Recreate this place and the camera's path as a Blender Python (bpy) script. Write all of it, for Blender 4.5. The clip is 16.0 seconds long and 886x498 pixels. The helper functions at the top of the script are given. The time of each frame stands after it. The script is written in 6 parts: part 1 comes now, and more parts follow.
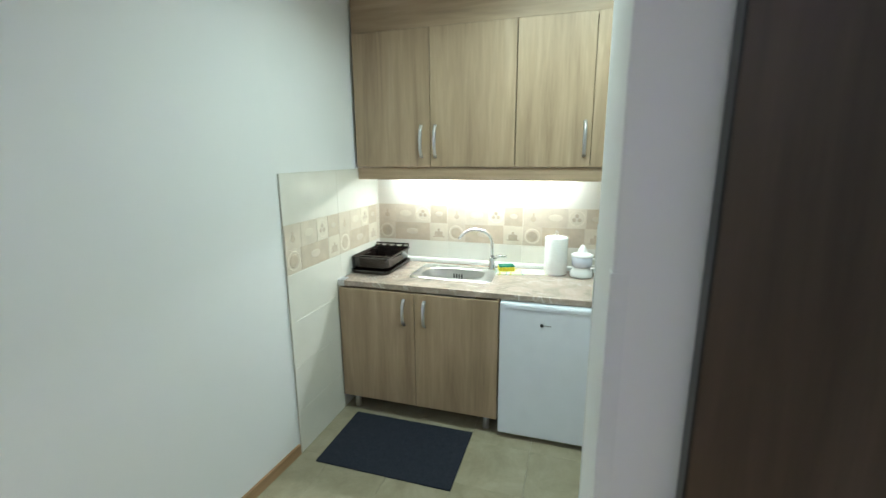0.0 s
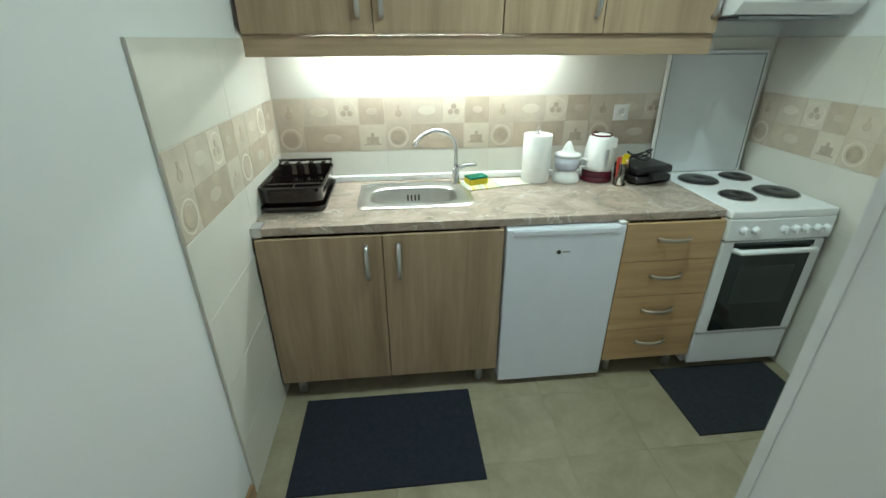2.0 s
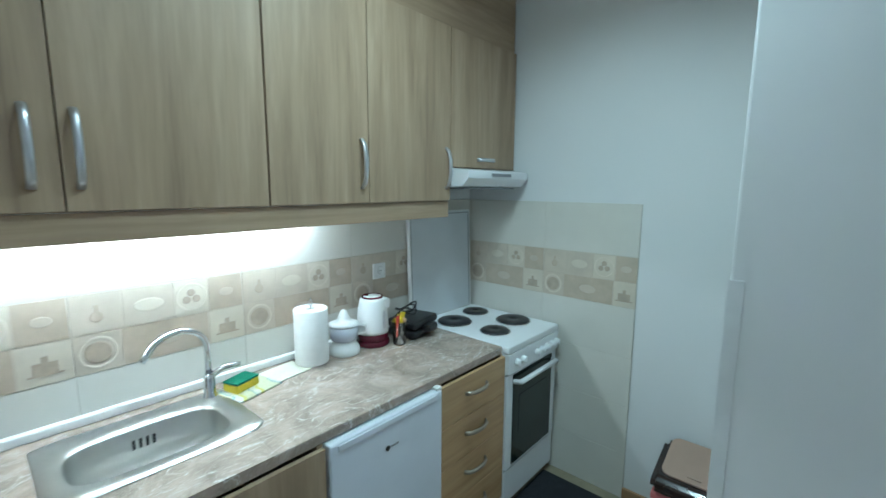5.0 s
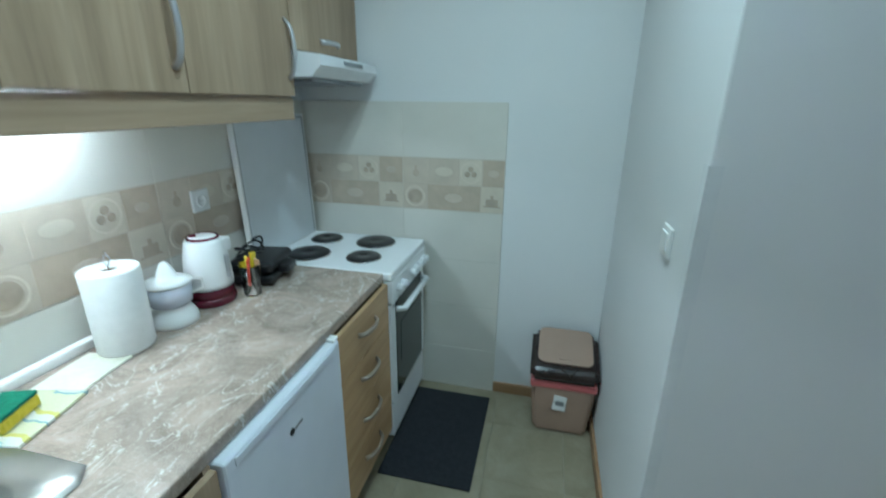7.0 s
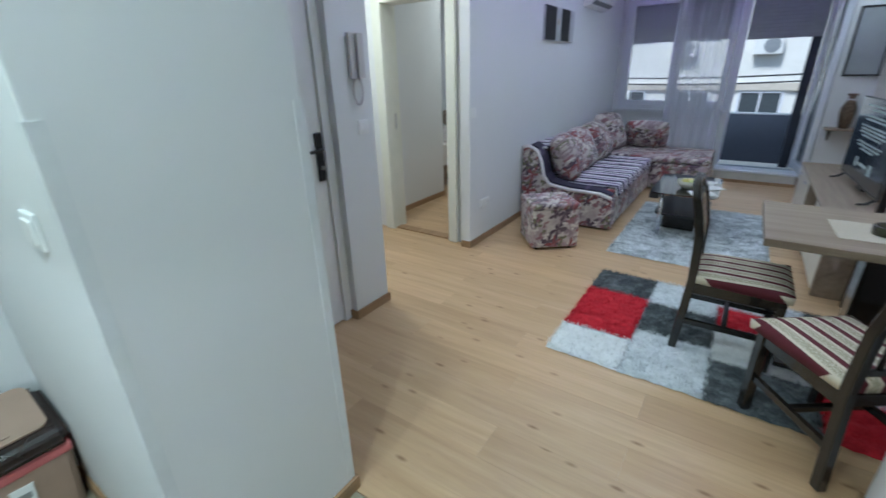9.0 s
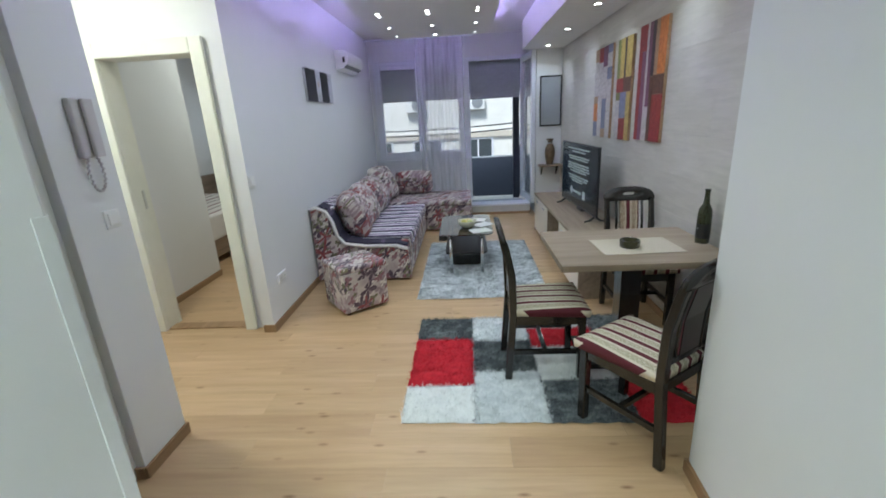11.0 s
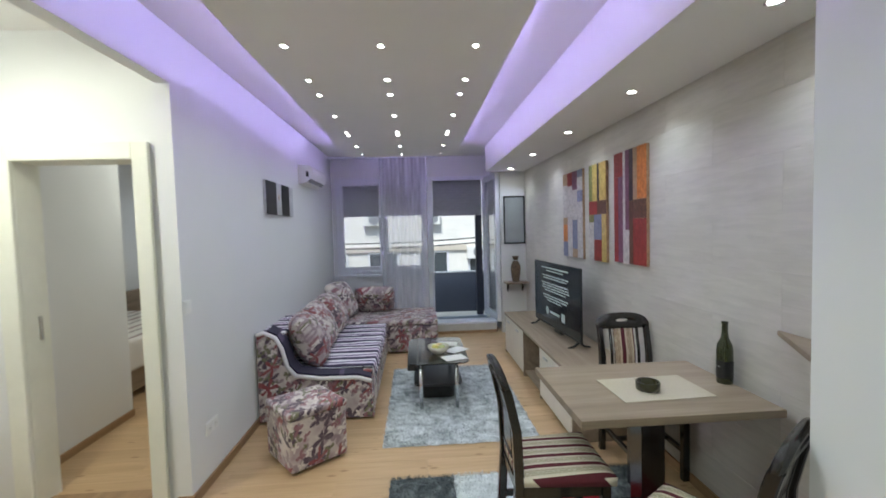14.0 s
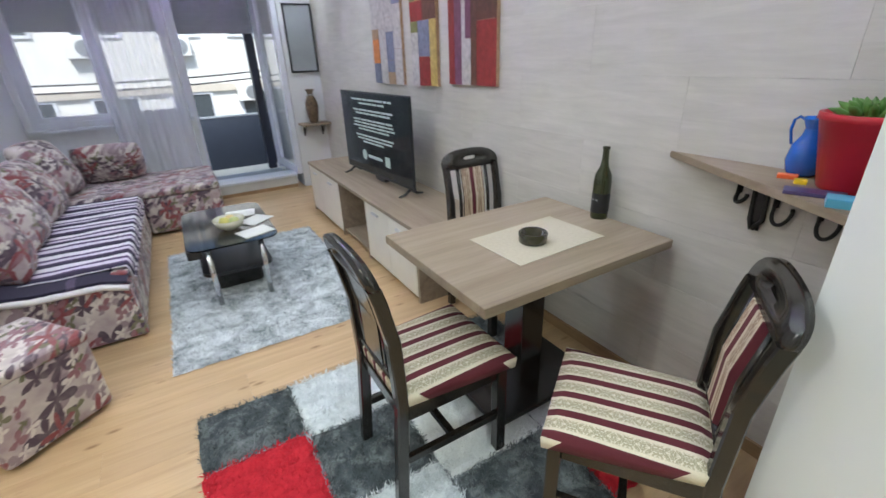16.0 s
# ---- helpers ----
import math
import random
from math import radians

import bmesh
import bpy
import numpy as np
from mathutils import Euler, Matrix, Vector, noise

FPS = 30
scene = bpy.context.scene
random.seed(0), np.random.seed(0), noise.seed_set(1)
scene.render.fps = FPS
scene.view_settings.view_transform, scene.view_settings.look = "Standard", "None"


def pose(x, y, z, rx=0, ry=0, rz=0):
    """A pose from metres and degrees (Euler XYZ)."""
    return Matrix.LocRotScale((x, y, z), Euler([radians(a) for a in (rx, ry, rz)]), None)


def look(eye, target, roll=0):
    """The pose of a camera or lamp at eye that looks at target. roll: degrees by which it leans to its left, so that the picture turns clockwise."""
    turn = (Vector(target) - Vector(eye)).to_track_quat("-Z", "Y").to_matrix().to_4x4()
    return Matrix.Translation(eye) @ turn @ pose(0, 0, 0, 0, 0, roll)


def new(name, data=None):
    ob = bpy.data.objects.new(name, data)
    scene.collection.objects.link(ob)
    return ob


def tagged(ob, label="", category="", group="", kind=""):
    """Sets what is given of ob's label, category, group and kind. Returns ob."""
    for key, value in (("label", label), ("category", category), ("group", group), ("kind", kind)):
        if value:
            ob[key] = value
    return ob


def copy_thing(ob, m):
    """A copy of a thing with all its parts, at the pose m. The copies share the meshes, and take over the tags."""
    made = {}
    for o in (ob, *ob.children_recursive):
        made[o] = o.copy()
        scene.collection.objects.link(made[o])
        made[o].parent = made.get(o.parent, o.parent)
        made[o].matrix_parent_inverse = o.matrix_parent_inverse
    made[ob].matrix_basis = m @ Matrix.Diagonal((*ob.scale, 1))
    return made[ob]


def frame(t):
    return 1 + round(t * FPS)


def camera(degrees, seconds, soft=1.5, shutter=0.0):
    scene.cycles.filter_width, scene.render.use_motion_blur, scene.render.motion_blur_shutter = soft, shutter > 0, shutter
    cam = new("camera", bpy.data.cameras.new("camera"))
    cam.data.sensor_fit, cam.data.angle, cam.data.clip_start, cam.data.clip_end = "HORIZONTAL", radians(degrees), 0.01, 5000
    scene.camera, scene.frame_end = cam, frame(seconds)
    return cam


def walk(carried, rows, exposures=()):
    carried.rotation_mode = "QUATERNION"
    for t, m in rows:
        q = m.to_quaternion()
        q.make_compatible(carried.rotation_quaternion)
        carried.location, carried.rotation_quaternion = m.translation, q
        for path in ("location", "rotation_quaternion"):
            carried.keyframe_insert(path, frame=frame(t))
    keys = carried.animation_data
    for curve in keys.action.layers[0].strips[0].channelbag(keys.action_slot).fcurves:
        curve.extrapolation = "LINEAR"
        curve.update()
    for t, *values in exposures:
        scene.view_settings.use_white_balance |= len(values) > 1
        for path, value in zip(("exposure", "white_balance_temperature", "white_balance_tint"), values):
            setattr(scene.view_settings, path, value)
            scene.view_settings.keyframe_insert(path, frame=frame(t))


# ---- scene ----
cam = camera(91.5, 16.0, shutter=0.4)
PATH = [
    (0, (1.189, 0.934, 1.62), (0.612, 2.801, 1.197), -0.4),
    (0.5, (0.936, 1.017, 1.596), (0.704, 2.95, 1.138), -0.9),
    (1, (0.723, 1.176, 1.616), (0.815, 3.087, 1.034), -1.1),
    (1.5, (0.52, 1.412, 1.543), (0.628, 3.271, 0.813), -1.0),
    (2, (0.396, 1.596, 1.533), (0.577, 3.386, 0.659), -0.2),
    (2.5, (0.234, 1.838, 1.496), (0.639, 3.544, 0.536), 1.0),
    (3, (0.118, 2.027, 1.574), (0.847, 3.584, 0.552), 1.7),
    (3.5, (0.082, 2.057, 1.602), (1.077, 3.621, 0.851), 2.0),
    (4, (0.074, 2.035, 1.62), (1.225, 3.605, 1.162), 0.7),
    (6.5, (0.27, 2.464, 1.606), (2.089, 3.18, 1.184), -0.6),
    (7, (0.254, 2.589, 1.537), (2.096, 3.028, 0.894), 0.6),
    (7.5, (0.283, 2.628, 1.492), (2.106, 2.589, 0.669), 1.4),
    (8, (0.197, 2.584, 1.467), (1.855, 1.795, 0.674), -0.9),
    (8.5, (0.227, 2.5, 1.477), (1.608, 1.263, 0.729), -2.6),
    (9, (0.283, 2.486, 1.482), (1.328, 0.962, 0.718), -1.4),
    (9.5, (0.339, 2.428, 1.474), (1.14, 0.764, 0.707), -1.2),
    (10, (0.441, 2.344, 1.496), (0.992, 0.57, 0.756), -1.8),
    (10.2, (0.483, 2.324, 1.502), (0.93, 0.518, 0.767), -2.2),
    (12.3, (0.661, 2.383, 1.612), (0.544, 0.389, 1.505), -3.2),
    (12.5, (0.672, 2.355, 1.618), (0.559, 0.359, 1.585), -2.8),
    (13, (0.697, 2.265, 1.617), (0.612, 0.268, 1.701), -2.3),
    (13.5, (0.756, 2.103, 1.606), (0.699, 0.104, 1.636), -2.0),
    (14, (0.773, 1.915, 1.579), (0.651, -0.079, 1.482), -1.6),
    (14.5, (0.795, 1.683, 1.536), (0.429, -0.262, 1.249), -1.8),
    (15, (0.76, 1.462, 1.508), (0.216, -0.397, 1.012), -3.1),
    (15.5, (0.728, 1.246, 1.43), (0.016, -0.494, 0.747), -2.5),
    (16, (0.751, 1.056, 1.434), (-0.171, -0.521, 0.62), -2.1),
]
EXPOSURES = [(0.0, 0.10, 6100, 0), (1.0, -0.12, 6000, -2), (2.0, -0.30, 6150, -3), (2.5, -0.36, 5950, -4), (3.0, -0.42, 5450, -4), (4.0, -0.45, 5150, -2), (7.0, -0.54, 5150, -1), (7.5, -0.52, 4950, 0), (8.0, -0.60, 4950, 1),
             (8.5, -0.02, 5200, 1), (9.0, 0.08, 5400, 3), (9.5, 0.28, 5600, 3), (12.5, 0.29, 6050, 2), (14.0, 0.33, 6200, 4), (16.0, 0.74, 6200, 6)]
walk(cam, [(t, look(eye, target, roll)) for t, eye, target, roll in PATH], EXPOSURES)

# ---- light ----

world = bpy.data.worlds.new("world")
scene.world = world
world.use_nodes = True
wn = world.node_tree
sky = wn.nodes.new("ShaderNodeTexSky")
sky.sky_type = 'NISHITA'
sky.sun_disc = False
sky.sun_elevation, sky.sun_rotation = radians(51), radians(17)
wn.nodes["Background"].inputs[1].default_value = 0.12
wn.links.new(sky.outputs[0], wn.nodes["Background"].inputs[0])
sun_data = bpy.data.lights.new("sun", 'SUN')
sun_data.energy, sun_data.angle, sun_data.color = 3.4, radians(12), (1.0, 0.96, 0.9)
sun = new("sun", sun_data)
sun.matrix_world = look((3, -14, 13), (0, -24, 0))
SPOT_W, SOFFIT_W, VIOLET, STRIP_W, HALL_W, KITCHEN_W = 0.78, 1.3, 20.0, 125.0, 16.0, 11.5


# ---- materials ----
def nodes_of(name):
    m = bpy.data.materials.new(name)
    m.use_nodes = True
    return m, m.node_tree, m.node_tree.nodes["Principled BSDF"]


def coords(nt, scale=(1, 1, 1), vary=True):
    """Object coordinates, stretched, with a shift of its own for each object."""
    n, l = nt.nodes, nt.links
    tc = n.new("ShaderNodeTexCoord")
    mp = n.new("ShaderNodeMapping")
    mp.inputs["Scale"].default_value = scale
    if vary:
        oi = n.new("ShaderNodeObjectInfo")
        mul = n.new("ShaderNodeVectorMath")
        mul.operation = 'SCALE'
        mul.inputs[0].default_value = (17.0, 31.0, 23.0)
        l.new(oi.outputs["Random"], mul.inputs["Scale"])
        add = n.new("ShaderNodeVectorMath")
        l.new(tc.outputs["Object"], add.inputs[0])
        l.new(mul.outputs[0], add.inputs[1])
        l.new(add.outputs[0], mp.inputs["Vector"])
    else:
        l.new(tc.outputs["Object"], mp.inputs["Vector"])
    return mp.outputs[0]


def ramp(nt, fac, stops):
    r = nt.nodes.new("ShaderNodeValToRGB")
    while len(r.color_ramp.elements) < len(stops):
        r.color_ramp.elements.new(0.5)
    for e, (p, c) in zip(r.color_ramp.elements, stops):
        e.position, e.color = p, (*c, 1)
    nt.links.new(fac, r.inputs[0])
    return r.outputs[0]


def noise_of(nt, vec, scale, detail=4.0, rough=0.55, distort=0.0):
    t = nt.nodes.new("ShaderNodeTexNoise")
    t.inputs["Scale"].default_value, t.inputs["Detail"].default_value = scale, detail
    t.inputs["Roughness"].default_value, t.inputs["Distortion"].default_value = rough, distort
    nt.links.new(vec, t.inputs["Vector"])
    return t.outputs["Fac"]


def bump(nt, p, height, strength, dist=0.002):
    b = nt.nodes.new("ShaderNodeBump")
    b.inputs["Strength"].default_value, b.inputs["Distance"].default_value = strength, dist
    nt.links.new(height, b.inputs["Height"])
    nt.links.new(b.outputs[0], p.inputs["Normal"])


def mixc(nt, fac, a, b):
    m = nt.nodes.new("ShaderNodeMix")
    m.data_type = 'RGBA'
    for sock, v in ((m.inputs[0], fac), (m.inputs[6], a), (m.inputs[7], b)):
        if isinstance(v, tuple):
            sock.default_value = (*v, 1)
        elif isinstance(v, float):
            sock.default_value = v
        else:
            nt.links.new(v, sock)
    return m.outputs[2]


def plain(name, col, rough=0.5, metal=0.0, vary=0.06, scale=9.0, bumpy=0.1, coat=0.0):
    """Paint, plastic or metal: one colour with a faint large and small variation."""
    m, nt, p = nodes_of(name)
    v = coords(nt)
    f = noise_of(nt, v, scale, 6.0)
    lo = tuple(max(0.0, c * (1 - vary)) for c in col)
    hi = tuple(min(1.0, c * (1 + vary)) for c in col)
    nt.links.new(ramp(nt, f, [(0.3, lo), (0.7, hi)]), p.inputs["Base Color"])
    p.inputs["Roughness"].default_value, p.inputs["Metallic"].default_value = rough, metal
    p.inputs["Coat Weight"].default_value = coat
    if bumpy:
        bump(nt, p, noise_of(nt, v, scale * 18, 3.0), bumpy, 0.001)
    return m


def wall_paint(name, col):
    m, nt, p = nodes_of(name)
    v = coords(nt, vary=False)
    big = noise_of(nt, v, 1.3, 5.0)
    a = ramp(nt, big, [(0.25, tuple(c * 0.96 for c in col)), (0.75, col)])
    nt.links.new(a, p.inputs["Base Color"])
    p.inputs["Roughness"].default_value = 0.62
    bump(nt, p, noise_of(nt, v, 160, 4.0), 0.18, 0.001)
    return m


def wood(name, dark, mid, light, along="z", rough=0.45, fine=38.0, knots=False, coat=0.0, lined=0.4):
    """Grain that runs along one axis of the object."""
    m, nt, p = nodes_of(name)
    k = 0.07
    sc = {"x": (k, 1, 1), "y": (1, k, 1), "z": (1, 1, k)}[along]
    v = coords(nt, sc)
    broad = noise_of(nt, v, 9.0, 5.0, 0.6, 0.8)
    thin = noise_of(nt, v, fine, 4.0, 0.65, 0.3)
    base = ramp(nt, broad, [(0.25, dark), (0.5, mid), (0.78, light)])
    lines = ramp(nt, thin, [(0.35, (0.62, 0.6, 0.58)), (0.6, (1, 1, 1))])
    mul = nt.nodes.new("ShaderNodeMix")
    mul.data_type, mul.blend_type = 'RGBA', 'MULTIPLY'
    mul.inputs[0].default_value = lined
    nt.links.new(base, mul.inputs[6])
    nt.links.new(lines, mul.inputs[7])
    out = mul.outputs[2]
    if knots:
        kv = coords(nt, {"x": (1.6, 4.5, 1), "y": (4.5, 1.6, 1), "z": (4, 4, 1)}[along])
        vo = nt.nodes.new("ShaderNodeTexVoronoi")
        vo.inputs["Scale"].default_value = 2.7
        nt.links.new(kv, vo.inputs["Vector"])
        kf = ramp(nt, vo.outputs["Distance"], [(0.05, (0.8, 0.8, 0.8)), (0.16, (0, 0, 0))])
        some = ramp(nt, noise_of(nt, kv, 1.1, 1.0), [(0.26, (0, 0, 0)), (0.38, (1, 1, 1))])
        kf = mixc(nt, some, (0.0, 0.0, 0.0), kf)
        out = mixc(nt, kf, out, (mid[0] * 0.42, mid[1] * 0.33, mid[2] * 0.25))
        oi = nt.nodes.new("ShaderNodeObjectInfo")
        tint = ramp(nt, oi.outputs["Random"], [(0.0, (0.90, 0.885, 0.87)), (1.0, (1.05, 1.035, 1.02))])
        m2 = nt.nodes.new("ShaderNodeMix")
        m2.data_type, m2.blend_type = 'RGBA', 'MULTIPLY'
        m2.inputs[0].default_value = 1.0
        nt.links.new(out, m2.inputs[6])
        nt.links.new(tint, m2.inputs[7])
        out = m2.outputs[2]
    nt.links.new(out, p.inputs["Base Color"])
    p.inputs["Roughness"].default_value = rough
    p.inputs["Coat Weight"].default_value = coat
    bump(nt, p, thin, 0.12, 0.001)
    return m


def glow(name, col, strength):
    m, nt, p = nodes_of(name)
    p.inputs["Base Color"].default_value = (*col, 1)
    p.inputs["Emission Color"].default_value = (*col, 1)
    p.inputs["Emission Strength"].default_value = strength
    return m


def glass(name, col=(1, 1, 1), rough=0.0, ior=1.45):
    m, nt, p = nodes_of(name)
    p.inputs["Base Color"].default_value = (*col, 1)
    p.inputs["Transmission Weight"].default_value = 1.0
    p.inputs["Roughness"].default_value, p.inputs["IOR"].default_value = rough, ior
    return m


def floral(name):
    """Cream upholstery cloth with leaf clusters in wine red, grey and dark purple."""
    m, nt, p = nodes_of(name)
    n, l = nt.nodes, nt.links
    v = coords(nt, (1, 1, 1))

    def calc(op, a, b=None, c=None):
        q = n.new("ShaderNodeMath")
        q.operation = op
        for i, val in enumerate((a, b, c)):
            if isinstance(val, (int, float)):
                q.inputs[i].default_value = val
            elif val is not None:
                l.new(val, q.inputs[i])
        return q.outputs[0]

    sep = n.new("ShaderNodeSeparateXYZ")
    l.new(v, sep.inputs[0])
    x, y, z = sep.outputs
    soft = noise_of(nt, v, 9.0, 2.0)
    u = calc('MULTIPLY_ADD', soft, 0.03, calc('SUBTRACT', x, y))
    w = calc('MULTIPLY_ADD', calc('ADD', x, y), 0.5, z)

    def clusters(scale, size, petals, shift, keep, slim=1.3):
        """Leaves that spread from the middle of each cell; keep: the share of cells in use."""
        com = n.new("ShaderNodeCombineXYZ")
        l.new(calc('ADD', u, shift), com.inputs[0])
        l.new(calc('ADD', w, shift * 1.7), com.inputs[1])
        vo = n.new("ShaderNodeTexVoronoi")
        vo.voronoi_dimensions = '2D'
        vo.inputs["Scale"].default_value = scale
        l.new(com.outputs[0], vo.inputs["Vector"])
        d = n.new("ShaderNodeVectorMath")
        d.operation = 'SUBTRACT'
        l.new(com.outputs[0], d.inputs[0])
        l.new(vo.outputs["Position"], d.inputs[1])
        ds = n.new("ShaderNodeSeparateXYZ")
        l.new(d.outputs[0], ds.inputs[0])
        rc = n.new("ShaderNodeSeparateXYZ")
        l.new(vo.outputs["Color"], rc.inputs[0])
        ang = calc('MULTIPLY_ADD', rc.outputs[0], 6.28, calc('ARCTAN2', ds.outputs[1], ds.outputs[0]))
        lobe = calc('POWER', calc('ABSOLUTE', calc('COSINE', calc('MULTIPLY', ang, petals / 2))), slim)
        reach = calc('MULTIPLY', calc('MULTIPLY_ADD', lobe, 0.85, 0.15), calc('MULTIPLY_ADD', rc.outputs[2], size * 0.5, size * 0.7))
        inside = calc('LESS_THAN', vo.outputs["Distance"], reach)
        used = calc('LESS_THAN', rc.outputs[1], keep)
        return calc('MULTIPLY', inside, used)

    grain = noise_of(nt, v, 14.0, 4.0)
    cream = ramp(nt, grain, [(0.3, (0.48, 0.415, 0.385)), (0.7, (0.69, 0.63, 0.58))])
    cloud = ramp(nt, noise_of(nt, v, 7.0, 3.0), [(0.43, (0, 0, 0)), (0.62, (0.85, 0.85, 0.85))])
    c = mixc(nt, cloud, cream, (0.32, 0.225, 0.25))
    c = mixc(nt, clusters(11.0, 0.62, 3, 0.3, 0.65), c, (0.29, 0.215, 0.235))
    c = mixc(nt, clusters(8.0, 0.66, 5, 1.1, 0.68), c, (0.088, 0.055, 0.078))
    c = mixc(nt, clusters(13.0, 0.60, 3, 5.3, 0.30, 2.4), c, (0.16, 0.15, 0.085))
    c = mixc(nt, clusters(14.0, 0.50, 4, 4.1, 0.4), c, (0.66, 0.60, 0.55))
    c = mixc(nt, clusters(6.6, 0.74, 5, 2.3, 0.34, 3.4), c, (0.24, 0.055, 0.060))
    c = mixc(nt, clusters(12.0, 0.5, 3, 3.7, 0.35), c, (0.26, 0.12, 0.14))
    fade = ramp(nt, noise_of(nt, v, 26.0, 3.0), [(0.45, (0, 0, 0)), (0.72, (0.16, 0.16, 0.16))])
    c = mixc(nt, fade, c, (0.55, 0.48, 0.46))
    l.new(c, p.inputs["Base Color"])
    p.inputs["Roughness"].default_value = 0.9
    p.inputs["Sheen Weight"].default_value = 0.2
    bump(nt, p, noise_of(nt, v, 240, 3.0), 0.3, 0.002)
    return m


def stripes(name, axis, period, bands, rough=0.9, wobble=0.0, motif=None, offset=0.0):
    """Woven cloth with repeating bands: (start as a share of the period, colour)."""
    m, nt, p = nodes_of(name)
    n, l = nt.nodes, nt.links
    v = coords(nt, vary=False)
    sep = n.new("ShaderNodeSeparateXYZ")
    l.new(v, sep.inputs[0])
    d = n.new("ShaderNodeMath")
    d.operation = 'DIVIDE'
    d.inputs[1].default_value = period
    l.new(sep.outputs[axis], d.inputs[0])
    w = n.new("ShaderNodeMath")
    w.operation = 'MULTIPLY_ADD'
    w.inputs[1].default_value = wobble
    l.new(noise_of(nt, v, 7.0), w.inputs[0])
    l.new(d.outputs[0], w.inputs[2])
    o = n.new("ShaderNodeMath")
    o.inputs[1].default_value = offset
    l.new(w.outputs[0], o.inputs[0])
    f = n.new("ShaderNodeMath")
    f.operation = 'FRACT'
    l.new(o.outputs[0], f.inputs[0])
    r = n.new("ShaderNodeValToRGB")
    r.color_ramp.interpolation = 'CONSTANT'
    while len(r.color_ramp.elements) < len(bands):
        r.color_ramp.elements.new(0.5)
    for e, (q, c) in zip(r.color_ramp.elements, bands):
        e.position, e.color = q, (*c, 1)
    l.new(f.outputs[0], r.inputs[0])
    out = r.outputs[0]
    if motif:
        fold = n.new("ShaderNodeMath")
        fold.operation = 'PINGPONG'
        fold.inputs[1].default_value = 0.036
        l.new(sep.outputs[0], fold.inputs[0])
        mid = n.new("ShaderNodeMath")
        mid.operation = 'SUBTRACT'
        mid.inputs[1].default_value = 0.335
        l.new(f.outputs[0], mid.inputs[0])
        side = n.new("ShaderNodeMath")
        side.operation = 'ABSOLUTE'
        l.new(mid.outputs[0], side.inputs[0])
        wide = n.new("ShaderNodeMath")
        wide.operation = 'MULTIPLY'
        wide.inputs[1].default_value = period
        l.new(side.outputs[0], wide.inputs[0])
        com = n.new("ShaderNodeCombineXYZ")
        l.new(fold.outputs[0], com.inputs[0])
        l.new(wide.outputs[0], com.inputs[1])
        scroll = noise_of(nt, com.outputs[0], 78.0, 2.5, 0.5, 1.6)
        dots = ramp(nt, scroll, [(0.41, (0, 0, 0)), (0.45, (1, 1, 1)), (0.53, (1, 1, 1)), (0.57, (0, 0, 0))])
        lum = ramp(nt, f.outputs[0], [(0.10, (0, 0, 0)), (0.17, (1, 1, 1)), (0.52, (1, 1, 1)), (0.59, (0, 0, 0))])
        mk = n.new("ShaderNodeMix")
        mk.data_type, mk.blend_type = 'RGBA', 'MULTIPLY'
        mk.inputs[0].default_value = 1.0
        l.new(dots, mk.inputs[6])
        l.new(lum, mk.inputs[7])
        half = mixc(nt, 0.78, (0.0, 0.0, 0.0), mk.outputs[2])
        out = mixc(nt, half, out, motif)
    fib = noise_of(nt, v, 300.0, 2.0)
    sh = ramp(nt, fib, [(0.3, (0.8, 0.8, 0.8)), (0.7, (1, 1, 1))])
    mm = n.new("ShaderNodeMix")
    mm.data_type, mm.blend_type = 'RGBA', 'MULTIPLY'
    mm.inputs[0].default_value = 0.7
    l.new(out, mm.inputs[6])
    l.new(sh, mm.inputs[7])
    l.new(mm.outputs[2], p.inputs["Base Color"])
    p.inputs["Roughness"].default_value = rough
    bump(nt, p, fib, 0.35, 0.002)
    return m


def mottled(name, a, b, c, scale=22.0, rough=0.95, strands=0.0):
    """Shag pile or stone: three tones in soft patches; strands: how much single yarns differ."""
    m, nt, p = nodes_of(name)
    v = coords(nt)
    f = noise_of(nt, v, scale, 8.0, 0.7, 0.6)
    if strands:
        geo = nt.nodes.new("ShaderNodeNewGeometry")
        q = nt.nodes.new("ShaderNodeMath")
        q.operation = 'MULTIPLY_ADD'
        q.inputs[1].default_value = strands
        nt.links.new(geo.outputs["Random Per Island"], q.inputs[0])
        nt.links.new(f, q.inputs[2])
        low = nt.nodes.new("ShaderNodeMath")
        low.operation = 'SUBTRACT'
        low.inputs[1].default_value = strands / 2
        nt.links.new(q.outputs[0], low.inputs[0])
        f = low.outputs[0]
    nt.links.new(ramp(nt, f, [(0.32, a), (0.5, b), (0.68, c)]), p.inputs["Base Color"])
    p.inputs["Roughness"].default_value = rough
    bump(nt, p, noise_of(nt, v, scale * 9, 4.0), 0.5, 0.006)
    return m


